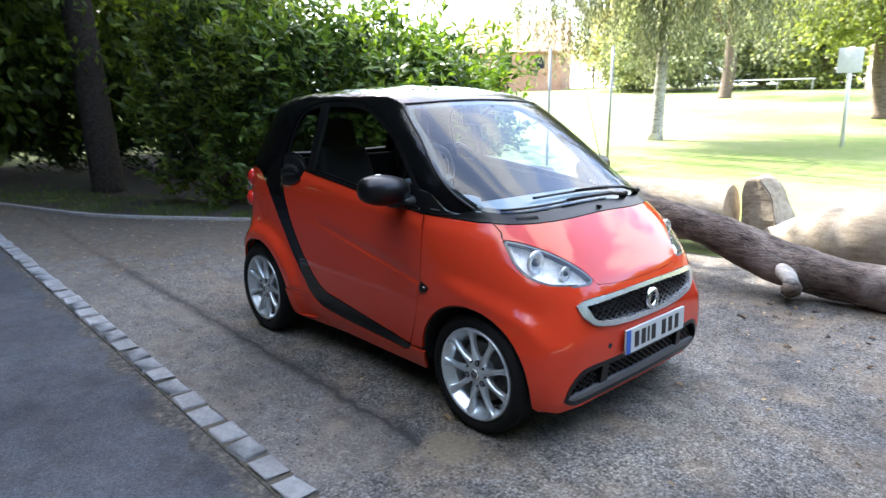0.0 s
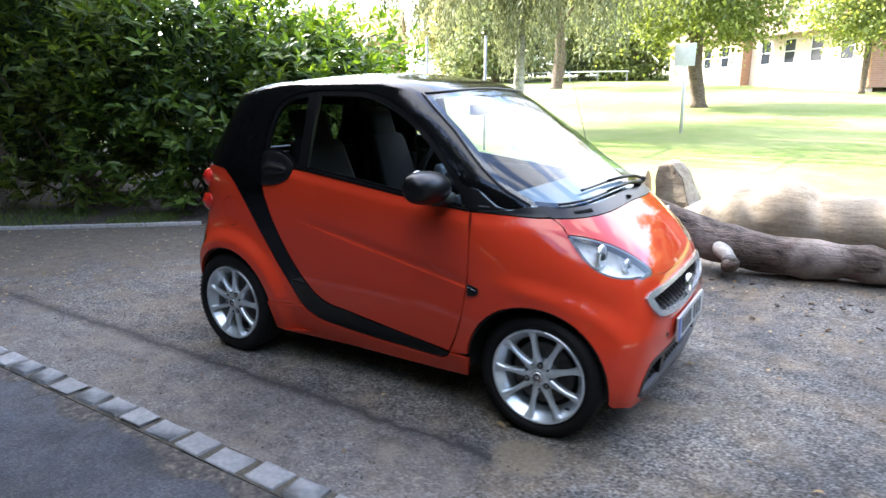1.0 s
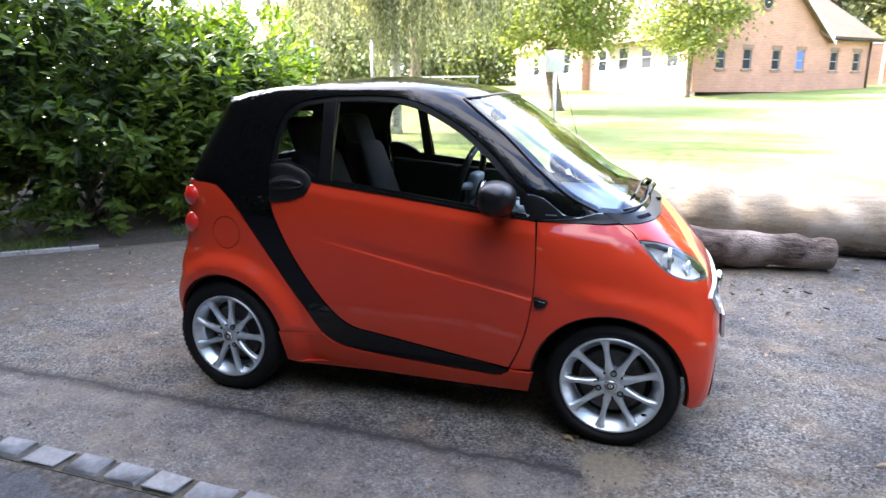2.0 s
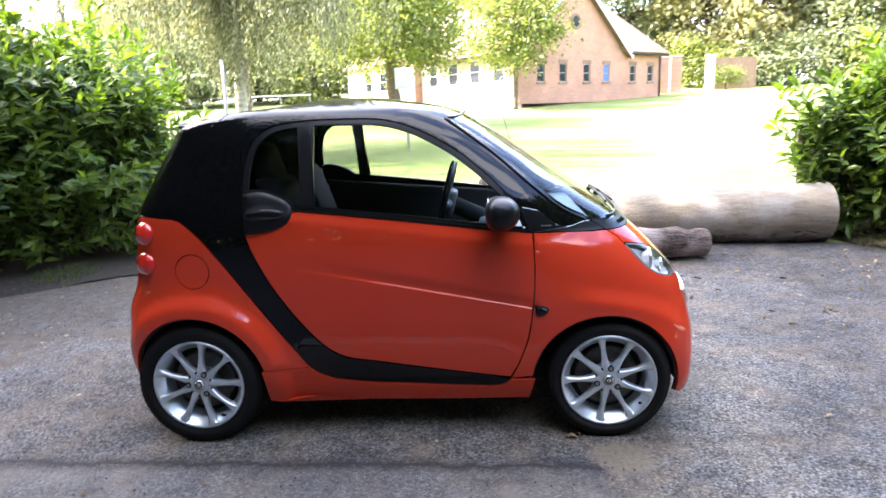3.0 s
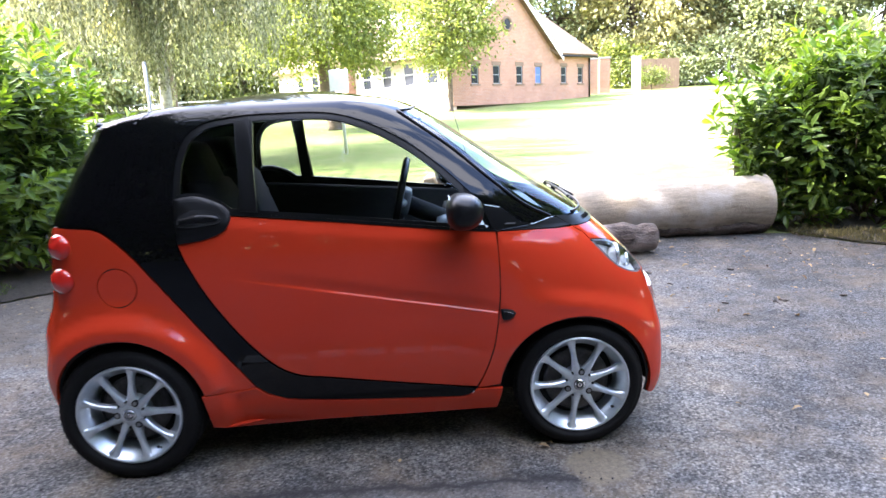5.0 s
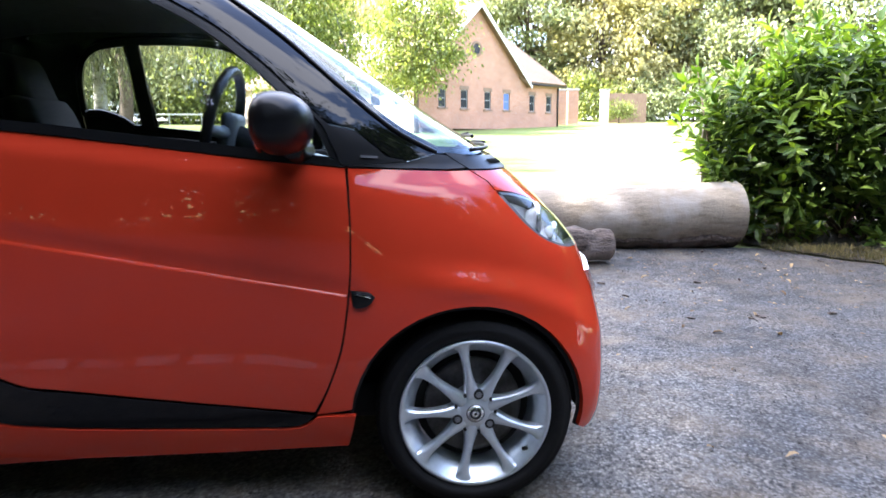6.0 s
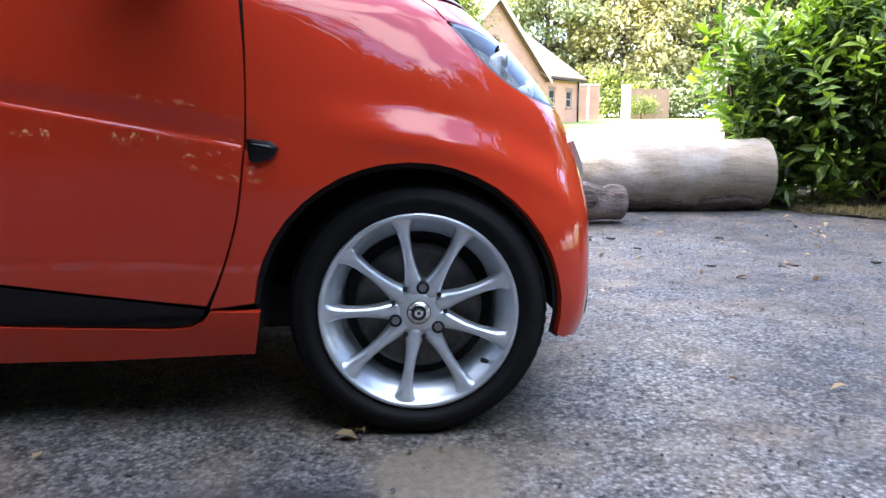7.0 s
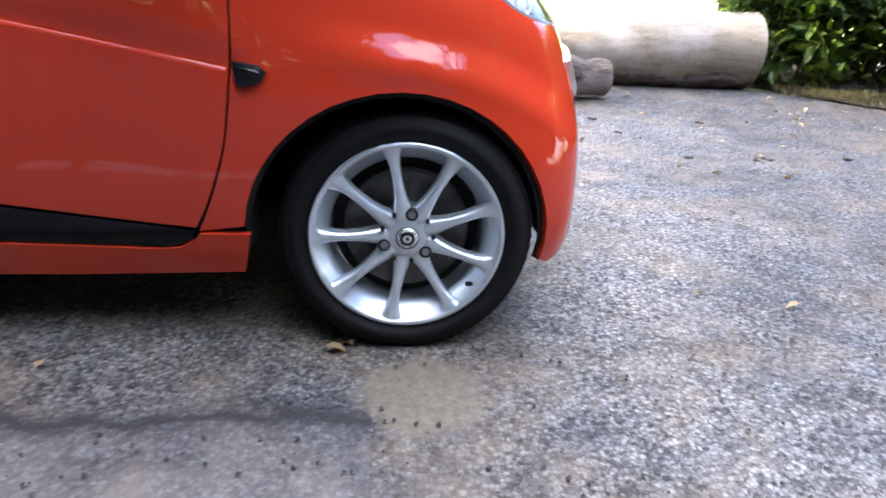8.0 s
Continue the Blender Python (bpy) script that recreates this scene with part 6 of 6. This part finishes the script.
def split_block():
    ob = thing("split_block", (0.46, 3.62, gz(0.5, 3.8) - 0.02), "pale upright wedge of split trunk", "log", "logs along the field's edge")
    bm = bmesh.new()
    rows = []
    for z, x0, x1, y0, y1 in ((-0.05, -0.16, 0.40, -0.16, 0.20), (0.33, -0.15, 0.25, -0.16, 0.20), (0.55, -0.13, 0.15, -0.15, 0.19), (0.70, -0.11, 0.06, -0.13, 0.17)):
        rows.append([bm.verts.new((x, y, z + 0.06 * (y + x))) for x, y in ((x0, y0 + 0.03), (x1 - 0.05, y0), (x1, y1 - 0.06), (x0 + 0.04, y1))])
    for a, b in zip(rows, rows[1:]):
        for j in range(4):
            bm.faces.new((a[j], a[(j + 1) % 4], b[(j + 1) % 4], b[j]))
    bm.faces.new(rows[-1])
    bm.normal_update()
    bmesh.ops.bevel(bm, geom=[e for e in bm.edges if e.calc_face_angle(0) > 0.5], offset=0.012, segments=2, affect="EDGES")
    bmesh.ops.subdivide_edges(bm, edges=bm.edges[:], cuts=2, use_grid_fill=True)
    for v in bm.verts:
        v.co += Vector((0.035, 0.035, 0.020)) * noise.noise(Vector((v.co.x * 9, v.co.y * 9, v.co.z * 2.5)))
    part("block_body", bm, STRIPPED, ob, smooth=False)


split_block()


# ---- fittings of the field ----
def steel_post(x, y, height, r, label):
    ob = thing("fence_post", (x, y, gz(x, y)), label, "post", "steel posts at the field's edge")
    part("post_shaft", tube([(0, 0, -0.1), (0, 0, height)], [r, r], 14), POST, ob)
    part("post_cap", tube([(0, 0, height), (0, 0, height + 0.015), (0, 0, height + 0.03)], [r * 1.12, r * 1.1, r * 0.5], 14), POST, ob)


steel_post(-4.38, 8.46, 2.16, 0.028, "slim grey steel post standing in the grass")
steel_post(-5.08, 7.43, 2.16, 0.028, "slim grey steel post standing in the grass")


def notice():
    ob = thing("notice_sign", (-1.55, 12.8, gz(-1.55, 12.8)), "white notice board on a pale post in the field", "sign")
    part("sign_post", tube([(0.05, 0.02, -0.1), (0.0, 0.02, 2.0)], [0.042, 0.042], 12), WHITE, ob)
    part("sign_board", box(-0.23, 0.23, -0.025, 0.0, 1.48, 1.98, 0.008), WHITE, ob)


notice()


def rail_fence():
    ob = thing("rail_fence", (-21.5, 45.2, gz(-20, 45)), "low pale rail fence at the far side of the field", "fence")
    for k in range(5):
        part("rail_post", box(-0.035 + 2.25 * k, 0.035 + 2.25 * k, -0.035 - 0.15 * k, 0.035 - 0.15 * k, -0.1, 0.72, 0.008), POST, ob)
    part("rail", tube([(-0.1, 0, 0.70), (9.1, -0.6, 0.70)], 0.045, 10), WHITE, ob)


rail_fence()


# ---- brick hall and its wing ----
def wall_window(parent, x, z, w, h, mat, lintel=True):
    """A recessed sash window: opening reveal, frame, panes, sill and arch."""
    win = new("window")
    win.parent = parent
    win.location = (x, 0, z)
    part("pane", box(-w / 2 + 0.05, w / 2 - 0.05, 0.06, 0.075, 0.05, h - 0.05), mat, win, smooth=False)
    bm = box(-w / 2, -w / 2 + 0.04, 0.05, 0.12, 0, h)
    for b in ((w / 2 - 0.04, w / 2, 0.05, 0.12, 0, h), (-w / 2 + 0.04, w / 2 - 0.04, 0.05, 0.12, 0, 0.04), (-w / 2 + 0.04, w / 2 - 0.04, 0.05, 0.12, h - 0.04, h), (-w / 2 + 0.04, w / 2 - 0.04, 0.055, 0.115, h * 0.5 - 0.02, h * 0.5 + 0.02)):
        box(*b, into=bm)
    part("window_frame", bm, POST, win, smooth=False)
    part("sill", box(-w / 2 - 0.08, w / 2 + 0.08, -0.06, 0.05, -0.09, -0.004), ROOF_TILE, win, smooth=False)
    part("lintel", box(-w / 2 - 0.08, w / 2 + 0.08, -0.02, 0.05, h + 0.004, h + 0.20), ROOF_TILE, win, smooth=False)


def pierced_wall(outline, openings, thick):
    """A wall in its own x, z plane, with rectangular openings right through, as (verts, faces)."""
    pts, lines = [], []
    for lp in [outline] + [[(x - w / 2, z), (x + w / 2, z), (x + w / 2, z + h), (x - w / 2, z + h)] for x, z, w, h in openings]:
        n = len(pts)
        pts += lp
        lines += [(n + k, n + (k + 1) % len(lp)) for k in range(len(lp))]
    made = delaunay_2d_cdt([Vector(p) for p in pts], lines, [], 0, 1e-6)
    v2, faces = made[0], made[2]
    cx = np.array([sum(v2[i].x for i in f) / len(f) for f in faces])
    cz = np.array([sum(v2[i].y for i in f) / len(f) for f in faces])
    ok = in_polygon(cx, cz, outline)
    for x, z, w, h in openings:
        ok &= ~((np.abs(cx - x) < w / 2) & (cz > z) & (cz < z + h))
    faces = [tuple(f) for f, k in zip(faces, ok) if k]
    n = len(v2)
    verts = [(v.x, 0, v.y) for v in v2] + [(v.x, thick, v.y) for v in v2]
    have = {(f[k - 1], f[k]) for f in faces for k in range(3)}
    out = list(faces) + [tuple(i + n for i in reversed(f)) for f in faces]
    out += [(a, b, b + n, a + n) for a, b in have if (b, a) not in have]
    return verts, out


def brick_hall():
    """Its own x runs along the front wall, y goes back from it."""
    base = 2.05
    hall = thing("brick_hall", (2.2, 30.5, base), "low orange brick hall with a steep tiled gable", "building")
    hall.rotation_euler = (0, 0, math.atan2(8.5, 9.4))
    L, G, E, A = 12.6, 8.9, 2.35, 6.15     # length, gable width, eave and apex heights
    wins = [(x, 0.70, 0.58, 0.98) for x in (1.70, 3.45, 5.45, 7.20, 9.75, 11.55)]
    front = [(0, -0.4), (L, -0.4), (L, E), (G, E), (G / 2, A), (0, E)]
    part("front_wall", pierced_wall(front, wins, 0.3), BRICK, hall, "orange brick wall with small sash windows", smooth=False)
    part("plinth", box(-0.02, L + 0.02, -0.04, -0.003, -0.4, 0.35), BRICK, hall, smooth=False)
    part("side_wall", box(L - 0.3, L, 0.303, 7.0, -0.4, E), BRICK, hall, smooth=False)
    part("back_wall", box(0.0, L, 9.0, 9.3, -0.4, E), BRICK, hall, smooth=False)
    for k, (x, z, w, h) in enumerate(wins):
        wall_window(hall, x, z, w, h, BLUE_BOARD if k == 3 else DULL_GLASS)

    def slab(quad, thick, mat, name):
        n = (Vector(quad[1]) - Vector(quad[0])).cross(Vector(quad[-1]) - Vector(quad[0])).normalized() * thick
        verts = [Vector(q) for q in quad] + [Vector(q) + n for q in quad]
        m = len(quad)
        faces = [tuple(reversed(range(m))), tuple(range(m, 2 * m))] + [(k, (k + 1) % m, m + (k + 1) % m, m + k) for k in range(m)]
        return part(name, (verts, faces), mat, hall, smooth=False)

    o = 0.35
    drop = (A - E) / (G / 2) * 0.3
    slab([(G + 0.3, -o, E - drop), (G + 0.3, 7.5, E - drop), (G / 2, 7.5, A), (G / 2, -o, A)], 0.16, ROOF_TILE, "roof_slope")
    slab([(-0.3, -o, E - drop), (G / 2, -o, A), (G / 2, 7.5, A), (-0.3, 7.5, E - drop)], 0.16, ROOF_TILE, "roof_slope")
    slab([(G - 0.2, -0.30, E - 0.02), (L + 0.4, -0.30, E - 0.02), (G / 2 + 3.9, 3.9, A + 0.7), (G / 2 + 0.2, 3.9, A - 0.1)], 0.14, ROOF_TILE, "roof_slope")
    slab([(L + 0.4, -0.30, E - 0.02), (L + 0.4, 8.1, E - 0.02), (G / 2 + 3.9, 3.9, A + 0.7)], 0.14, ROOF_TILE, "roof_hip")
    for s in (-1, 1):
        x1 = G / 2 + s * (G / 2 + 0.32)
        part("barge_board", merged(([(G / 2, -o - 0.05, A + 0.20), (x1, -o - 0.05, E - drop + 0.17), (x1, -o - 0.05, E - drop - 0.10), (G / 2, -o - 0.05, A - 0.08),
                                     (G / 2, -o - 0.004, A + 0.20), (x1, -o - 0.004, E - drop + 0.17), (x1, -o - 0.004, E - drop - 0.10), (G / 2, -o - 0.004, A - 0.08)],
                                    [(0, 1, 2, 3), (7, 6, 5, 4), (0, 4, 5, 1), (1, 5, 6, 2), (2, 6, 7, 3), (3, 7, 4, 0)])), WHITE, hall, smooth=False)
    ring = part("round_window", turned([(0.42, 0.02), (0.42, -0.06), (0.30, -0.06), (0.28, 0.02)], 28), ROOF_TILE, hall, "round brick window surround")
    ring.location = (G / 2, 0, 3.9)
    glass = part("round_pane", turned([(0.29, -0.012), (0.001, -0.014)], 28), DULL_GLASS, hall)
    glass.location = (G / 2, 0, 3.9)
    part("gutter", tube([(G + 0.1, -0.36, E - 0.06), (L + 0.4, -0.36, E - 0.06)], 0.06, 8), TRIM, hall)
    part("downpipe", tube([(L - 0.15, -0.09, -0.3), (L - 0.15, -0.09, E - 0.1)], 0.05, 8), TRIM, hall)


def hall_wing():
    wing = thing("school_wing", (2.14, 30.60, 1.9), "long pale sunlit wing with sash windows and tiled roof", "building")
    wing.rotation_euler = (0, 0, math.atan2(15.0, -12.0))
    # own x runs away from the hall; the front faces its own +y, so build mirrored in y
    L, E = 19.0, 2.7
    wins = [(1.5 + 2.05 * k, 0.95, 0.95, 1.25) for k in range(8)]
    holder = new("wing_front")
    holder.parent = wing
    holder.rotation_euler = (0, 0, math.pi)
    holder.location = (L, 0, 0)
    flipped = [(L - x, z, w, h) for x, z, w, h in wins]
    gab = [(0, -0.6), (L, -0.6), (L, E), (16.4, E), (14.3, 4.75), (12.2, E), (0, E)]
    part("front_wall", pierced_wall(gab, flipped, 0.3), BRICK_PALE, holder, smooth=False)
    for x, z, w, h in flipped:
        wall_window_flat(holder, x, z, w, h)
    part("roof_slope", ([(-0.2, 0.30, E - 0.1), (L + 0.2, 0.30, E - 0.1), (L + 0.2, -4.5, E + 3.1), (1.4, -4.5, E + 3.1), (-0.2, 0.30, E + 0.06), (L + 0.2, 0.30, E + 0.06), (L + 0.2, -4.5, E + 3.26), (1.4, -4.5, E + 3.26)],
                        [(0, 3, 2, 1), (4, 5, 6, 7), (0, 1, 5, 4), (1, 2, 6, 5), (2, 3, 7, 6), (3, 0, 4, 7)]), ROOF_TILE, wing, smooth=False)
    part("back_wall", box(10.0, L, -9.0, -8.7, -0.6, E), BRICK_PALE, wing, smooth=False)
    part("gable_roof", ([(L - 11.9, 0.36, E - 0.1), (L - 14.3, 0.36, 4.95), (L - 16.7, 0.36, E - 0.1), (L - 11.9, -4.0, E - 0.1), (L - 14.3, -4.0, 4.95), (L - 16.7, -4.0, E - 0.1),
                         (L - 11.9, 0.36, E - 0.26), (L - 14.3, 0.36, 4.78), (L - 16.7, 0.36, E - 0.26)],
                        [(0, 3, 4, 1), (1, 4, 5, 2), (0, 1, 7, 6), (1, 2, 8, 7)]), WHITE, wing, smooth=False)


def wall_window_flat(parent, x, z, w, h):
    """A part of a part: one joined window."""
    win = part("window", box(-w / 2 + 0.05, w / 2 - 0.05, 0.06, 0.075, 0.05, h - 0.05), DULL_GLASS, parent, smooth=False)
    win.location = (x, 0, z)
    bm = box(x - w / 2, x - w / 2 + 0.06, 0.03, 0.12, z, z + h)
    for b in ((x + w / 2 - 0.06, x + w / 2, 0.03, 0.12, z, z + h), (x - w / 2 + 0.06, x + w / 2 - 0.06, 0.03, 0.12, z, z + 0.06), (x - w / 2 + 0.06, x + w / 2 - 0.06, 0.03, 0.12, z + h - 0.06, z + h), (x - w / 2 + 0.06, x + w / 2 - 0.06, 0.035, 0.115, z + h * 0.5 - 0.025, z + h * 0.5 + 0.025)):
        box(*b, into=bm)
    part("window_frame", bm, WHITE, parent, smooth=False)


brick_hall()
hall_wing()


def far_house():
    h = thing("far_house", (-46, 52, gz(0, 52)), "brick house with a red tiled roof beyond the hedge", "building")
    h.rotation_euler = (0, 0, radians(28))
    part("front_wall", pierced_wall([(-6, -1), (6, -1), (6, 4.4), (-6, 4.4)], [(-3.6, 2.4, 1.1, 1.2), (0, 2.4, 1.1, 1.2), (3.6, 2.4, 1.1, 1.2)], 0.3), BRICK, h, smooth=False)
    for x in (-3.6, 0, 3.6):
        part("window", box(x - 0.55, x + 0.55, 0.08, 0.12, 2.4, 3.6), DULL_GLASS, h, smooth=False)
    part("gable_wall", ([(6, 0.0, -1), (6, 7, -1), (6, 7, 4.4), (6, 3.5, 7.6), (6, 0, 4.4), (5.7, 0.303, -1), (5.7, 7, -1), (5.7, 7, 4.4), (5.7, 3.5, 7.6), (5.7, 0.303, 4.4)],
                        [(0, 1, 2, 3, 4), (9, 8, 7, 6, 5), (0, 4, 9, 5), (1, 6, 7, 2)]), BRICK, h, smooth=False)
    part("roof", ([(-6.3, -0.4, 4.2), (6.3, -0.4, 4.2), (6.3, 3.5, 7.8), (-6.3, 3.5, 7.8), (6.3, 7.4, 4.2), (-6.3, 7.4, 4.2), (-6.3, -0.4, 4.05), (6.3, -0.4, 4.05)],
                  [(0, 1, 2, 3), (3, 2, 4, 5), (0, 6, 7, 1)]), BRICK, h, smooth=False)


far_house()


def brick_pier(x, y, w, h, mat, label, cap=True):
    ob = thing("gate_pier", (x, y, gz(x, y)), label, "pillar", "gate piers")
    part("pier_shaft", box(-w / 2, w / 2, -w / 2, w / 2, -0.2, h), mat, ob, smooth=False)
    part("pier_cap", box(-w / 2 - 0.06, w / 2 + 0.06, -w / 2 - 0.06, w / 2 + 0.06, h + 0.003, h + 0.12, 0.02), CONCRETE, ob, smooth=False)


brick_pier(13.9, 44.0, 0.75, 2.35, BRICK, "square orange brick gate pier")
brick_pier(12.7, 42.5, 0.6, 2.3, BRICK, "square orange brick gate pier")
brick_pier(16.65, 45.0, 0.5, 2.35, WHITE, "white painted gate pier")
fence = thing("board_fence", (17.4, 47.0, gz(17, 47)), "brown close-boarded fence panel", "fence")
for k in range(22):
    part("board", box(0.15 * k, 0.15 * k + 0.14, -0.012, 0.012, -0.1, 2.2 + 0.03 * (k % 3)), FENCE, fence, smooth=False)
tree("golden_shrub", 18.0, 45.5, 1.6, (1.0, 0.8, 0.8), 0.85, 0.05, ASH, BARK, 2500, 0.14, 151, "small yellow-green shrub by the gate", "bush", clusters=40, spread=0.25, floor=0.05)
post = thing("timber_post", (3.80, 3.75, gz(3.8, 3.75)), "dark timber post with a grey cap beside the laurel", "post")
part("post_shaft", box(-0.05, 0.05, -0.05, 0.05, -0.1, 1.05, 0.006), TIMBER, post)
part("post_top", tube([(0, 0, 1.05), (0, 0, 1.16)], [0.085, 0.01], 4), POST, post, smooth=False)


# ---- kerb, edging and litter ----
def sett_mesh(k):
    rng = random.Random(40 + k)
    bm = box(-0.096, 0.096, -0.056, 0.056, -0.07, 0.010, 0.008)
    for v in bm.verts:
        v.co += Vector((rng.uniform(-1, 1) * 0.008, rng.uniform(-1, 1) * 0.007, rng.uniform(-1, 1) * 0.004))
    me = bpy.data.meshes.new("sett")
    bm.to_mesh(me)
    bm.free()
    for p in me.polygons:
        p.use_smooth = True
    me.materials.append(GRANITE)
    return me


kerb = part("kerb", box(-14, 9.5, -1.613, -1.484, -0.10, -0.001), JOINT, None, smooth=False)
tagged(kerb, "flush kerb of grey granite setts between forecourt and road", "kerb", kind="structure")
setts = [sett_mesh(k) for k in range(6)]
rng = random.Random(9)
x = -13.9
while x < 9.3:
    long = rng.uniform(0.185, 0.225)
    ob = new("sett", rng.choice(setts))
    ob.parent = kerb
    ob.matrix_basis = pose(x + long / 2, -1.548 + rng.uniform(-0.006, 0.006), rng.uniform(-0.003, 0.005), rng.uniform(-1.5, 1.5), rng.uniform(-1.5, 1.5), rng.uniform(-2, 2)) @ Matrix.Diagonal((long / 0.240, 1, 1, 1))
    x += long
edging = new("edging")
tagged(edging, "thin pale concrete edging along the soil bed", "kerb", kind="structure")
line = smooth_curve([(-9.3, -1.40), (-6.5, -0.42), (-5.2, 0.55), (-4.15, 1.45)], closed=False, steps=12)
for k in range(0, len(line) - 1, 3):
    a, b = Vector((*line[k], 0)), Vector((*line[min(k + 3, len(line) - 1)], 0))
    way, size = b - a, (b - a).length
    ob = part("edging_stone", box(0.006, size - 0.006, -0.03, 0.03, -0.06, 0.035, 0.006), CONCRETE, edging)
    ob.matrix_basis = pose(a.x, a.y, 0, 0, 0, math.degrees(math.atan2(way.y, way.x)))


def litter():
    """Dry leaves and twigs lying on the forecourt; the nearer ones are things."""
    rng = np.random.default_rng(77)
    spots = [(2.0, -0.53), (1.76, -0.455), (0.776, -0.724), (2.74, 0.72), (2.715, 1.66), (2.3, 0.9), (0.80, -0.70)]
    me = bpy.data.meshes.new("fallen_leaf")
    me.from_pydata([(x * 1.3, y - 0.5, z * 2.2 + 0.06) for x, y, z in LAUREL_LEAF[0]], [], LAUREL_LEAF[1])
    me.materials.append(LITTER)
    for k in range(46):
        if k < len(spots):
            x, y = spots[k]
        else:
            x, y = rng.uniform(1.2, 4.3), rng.uniform(0.2, 2.9)
        ob = new("fallen_leaf", me)
        ob.matrix_basis = pose(x, y, gz(x, y) + 0.010, rng.uniform(-12, 12), rng.uniform(-12, 12), rng.uniform(0, 360)) @ Matrix.Scale(float(rng.uniform(0.035, 0.07)), 4)
        tagged(ob, "dry orange-brown leaf fallen on the asphalt", "leaf", "fallen leaves")
    chip = bpy.data.meshes.new("bark_chip")
    bm = box(-0.5, 0.5, -0.22, 0.22, -0.06, 0.10, 0.05)
    for v in bm.verts:
        v.co += Vector((0.10, 0.09, 0.04)) * noise.noise(v.co * 3.1)
    bm.to_mesh(chip)
    bm.free()
    chip.materials.append(LOG_BARK)
    for k in range(34):
        x, y = (rng.uniform(2.2, 4.6), rng.uniform(0.9, 2.9)) if k < 22 else (rng.uniform(0.8, 2.4), rng.uniform(1.7, 2.3))
        ob = new("bark_chip", chip)
        ob.matrix_basis = pose(x, y, gz(x, y) + 0.007, 0, 0, rng.uniform(0, 360)) @ Matrix.Scale(float(rng.uniform(0.018, 0.06)), 4)
        tagged(ob, "dark flake of bark lying on the asphalt", "bark chip", "bark chips")
    n = 5200
    P = np.stack([rng.uniform(-9, 9, n), rng.uniform(-1.4, 3.4, n), np.zeros(n)], 1)
    keep = (P[:, 1] > 1.6 + rng.normal(size=n) * 0.6) | (P[:, 0] < -2.3 - 0.8 * rng.random(n)) | (rng.random(n) < 0.06)
    P = P[keep]
    P[:, 2] = ground_z(P[:, 0], P[:, 1]) + 0.012
    W = np.stack([rng.normal(size=len(P)), rng.normal(size=len(P)), np.full(len(P), 0.05)], 1)
    ob = foliage("leaf_litter", leaf_cloud(P, W, np.tile((0.1, 0, 1.0), (len(P), 1)), rng.uniform(0.015, 0.045, len(P))), LITTER, None)
    tagged(ob, "small dry leaf litter scattered over the asphalt", "litter", kind="stuff")


def grit():
    """Loose stones on the worn asphalt."""
    rng = np.random.default_rng(5)
    n = 6500
    P = np.stack([rng.uniform(-3.5, 4.5, n), rng.uniform(-1.45, 2.6, n), np.zeros(n)], 1)
    P = P[(np.abs(P[:, 0]) > 1.35) | (np.abs(P[:, 1]) > 0.62)]
    n = len(P)
    S = rng.uniform(0.0025, 0.0065, n)
    base = np.array([(1, 0, 0), (0, 1, 0), (-1, 0, 0), (0, -1, 0), (0, 0, 0.9)], float)
    verts, faces = [], []
    for k in range(n):
        a = rng.uniform(0, 6.3)
        c, s = math.cos(a), math.sin(a)
        o = len(verts)
        for x, y, z in base * S[k] * rng.uniform(0.7, 1.3, (5, 1)):
            verts.append((P[k, 0] + x * c - y * s, P[k, 1] + x * s + y * c, gz(P[k, 0], P[k, 1]) + 0.004 + z))
        faces += [(o, o + 1, o + 4), (o + 1, o + 2, o + 4), (o + 2, o + 3, o + 4), (o + 3, o, o + 4)]
    tagged(part("grit", (verts, faces), GRIT, smooth=False), "loose dark grey grit on the asphalt", "grit", kind="stuff")


def grass_blades(name, spots, label, tall, mat):
    rng = np.random.default_rng(len(spots))
    P, W = [], []
    for x, y, r, n in spots:
        a, q = rng.random(n) * 6.283, np.sqrt(rng.random(n)) * r
        px, py = x + q * np.cos(a), y + q * np.sin(a)
        P.append(np.stack([px, py, ground_z(px, py) + 0.005], 1))
    P = np.concatenate(P)
    W = np.stack([rng.normal(size=len(P)) * 0.5, rng.normal(size=len(P)) * 0.5, np.ones(len(P))], 1)
    cloud = leaf_cloud(P, W, rng.normal(size=P.shape), rng.uniform(0.5, 1.2, len(P)) * tall, ([(0.05, 0, 0), (0.035, 0.6, 0.05), (0, 1, 0.2), (-0.05, 0, 0)], [(0, 1, 2, 3)]))
    tagged(foliage(name, cloud, mat, None), label, "grass", kind="stuff")


litter()
grit()
grass_blades("verge_grass", [(4.25, 2.95, 0.25, 500), (4.6, 2.7, 0.3, 900), (5.2, 2.2, 0.4, 1400), (4.9, 2.35, 0.35, 900), (5.7, 2.0, 0.5, 1400), (6.8, 1.75, 0.6, 1600), (4.4, 3.5, 0.4, 500), (4.9, 4.2, 0.8, 1500), (3.9, 4.3, 0.8, 1500)], "short scruffy dry grass on the verge", 0.06, STRAW)
grass_blades("bed_grass", [(-7.2, 0.2, 0.8, 1100), (-6.0, 0.65, 0.6, 1300), (-8.6, -0.4, 0.8, 900), (-4.9, 1.25, 0.4, 700), (-9.8, -0.6, 0.9, 800), (-3.7, 2.35, 0.3, 400)], "thin shaded grass along the soil bed", 0.07, BLADE)
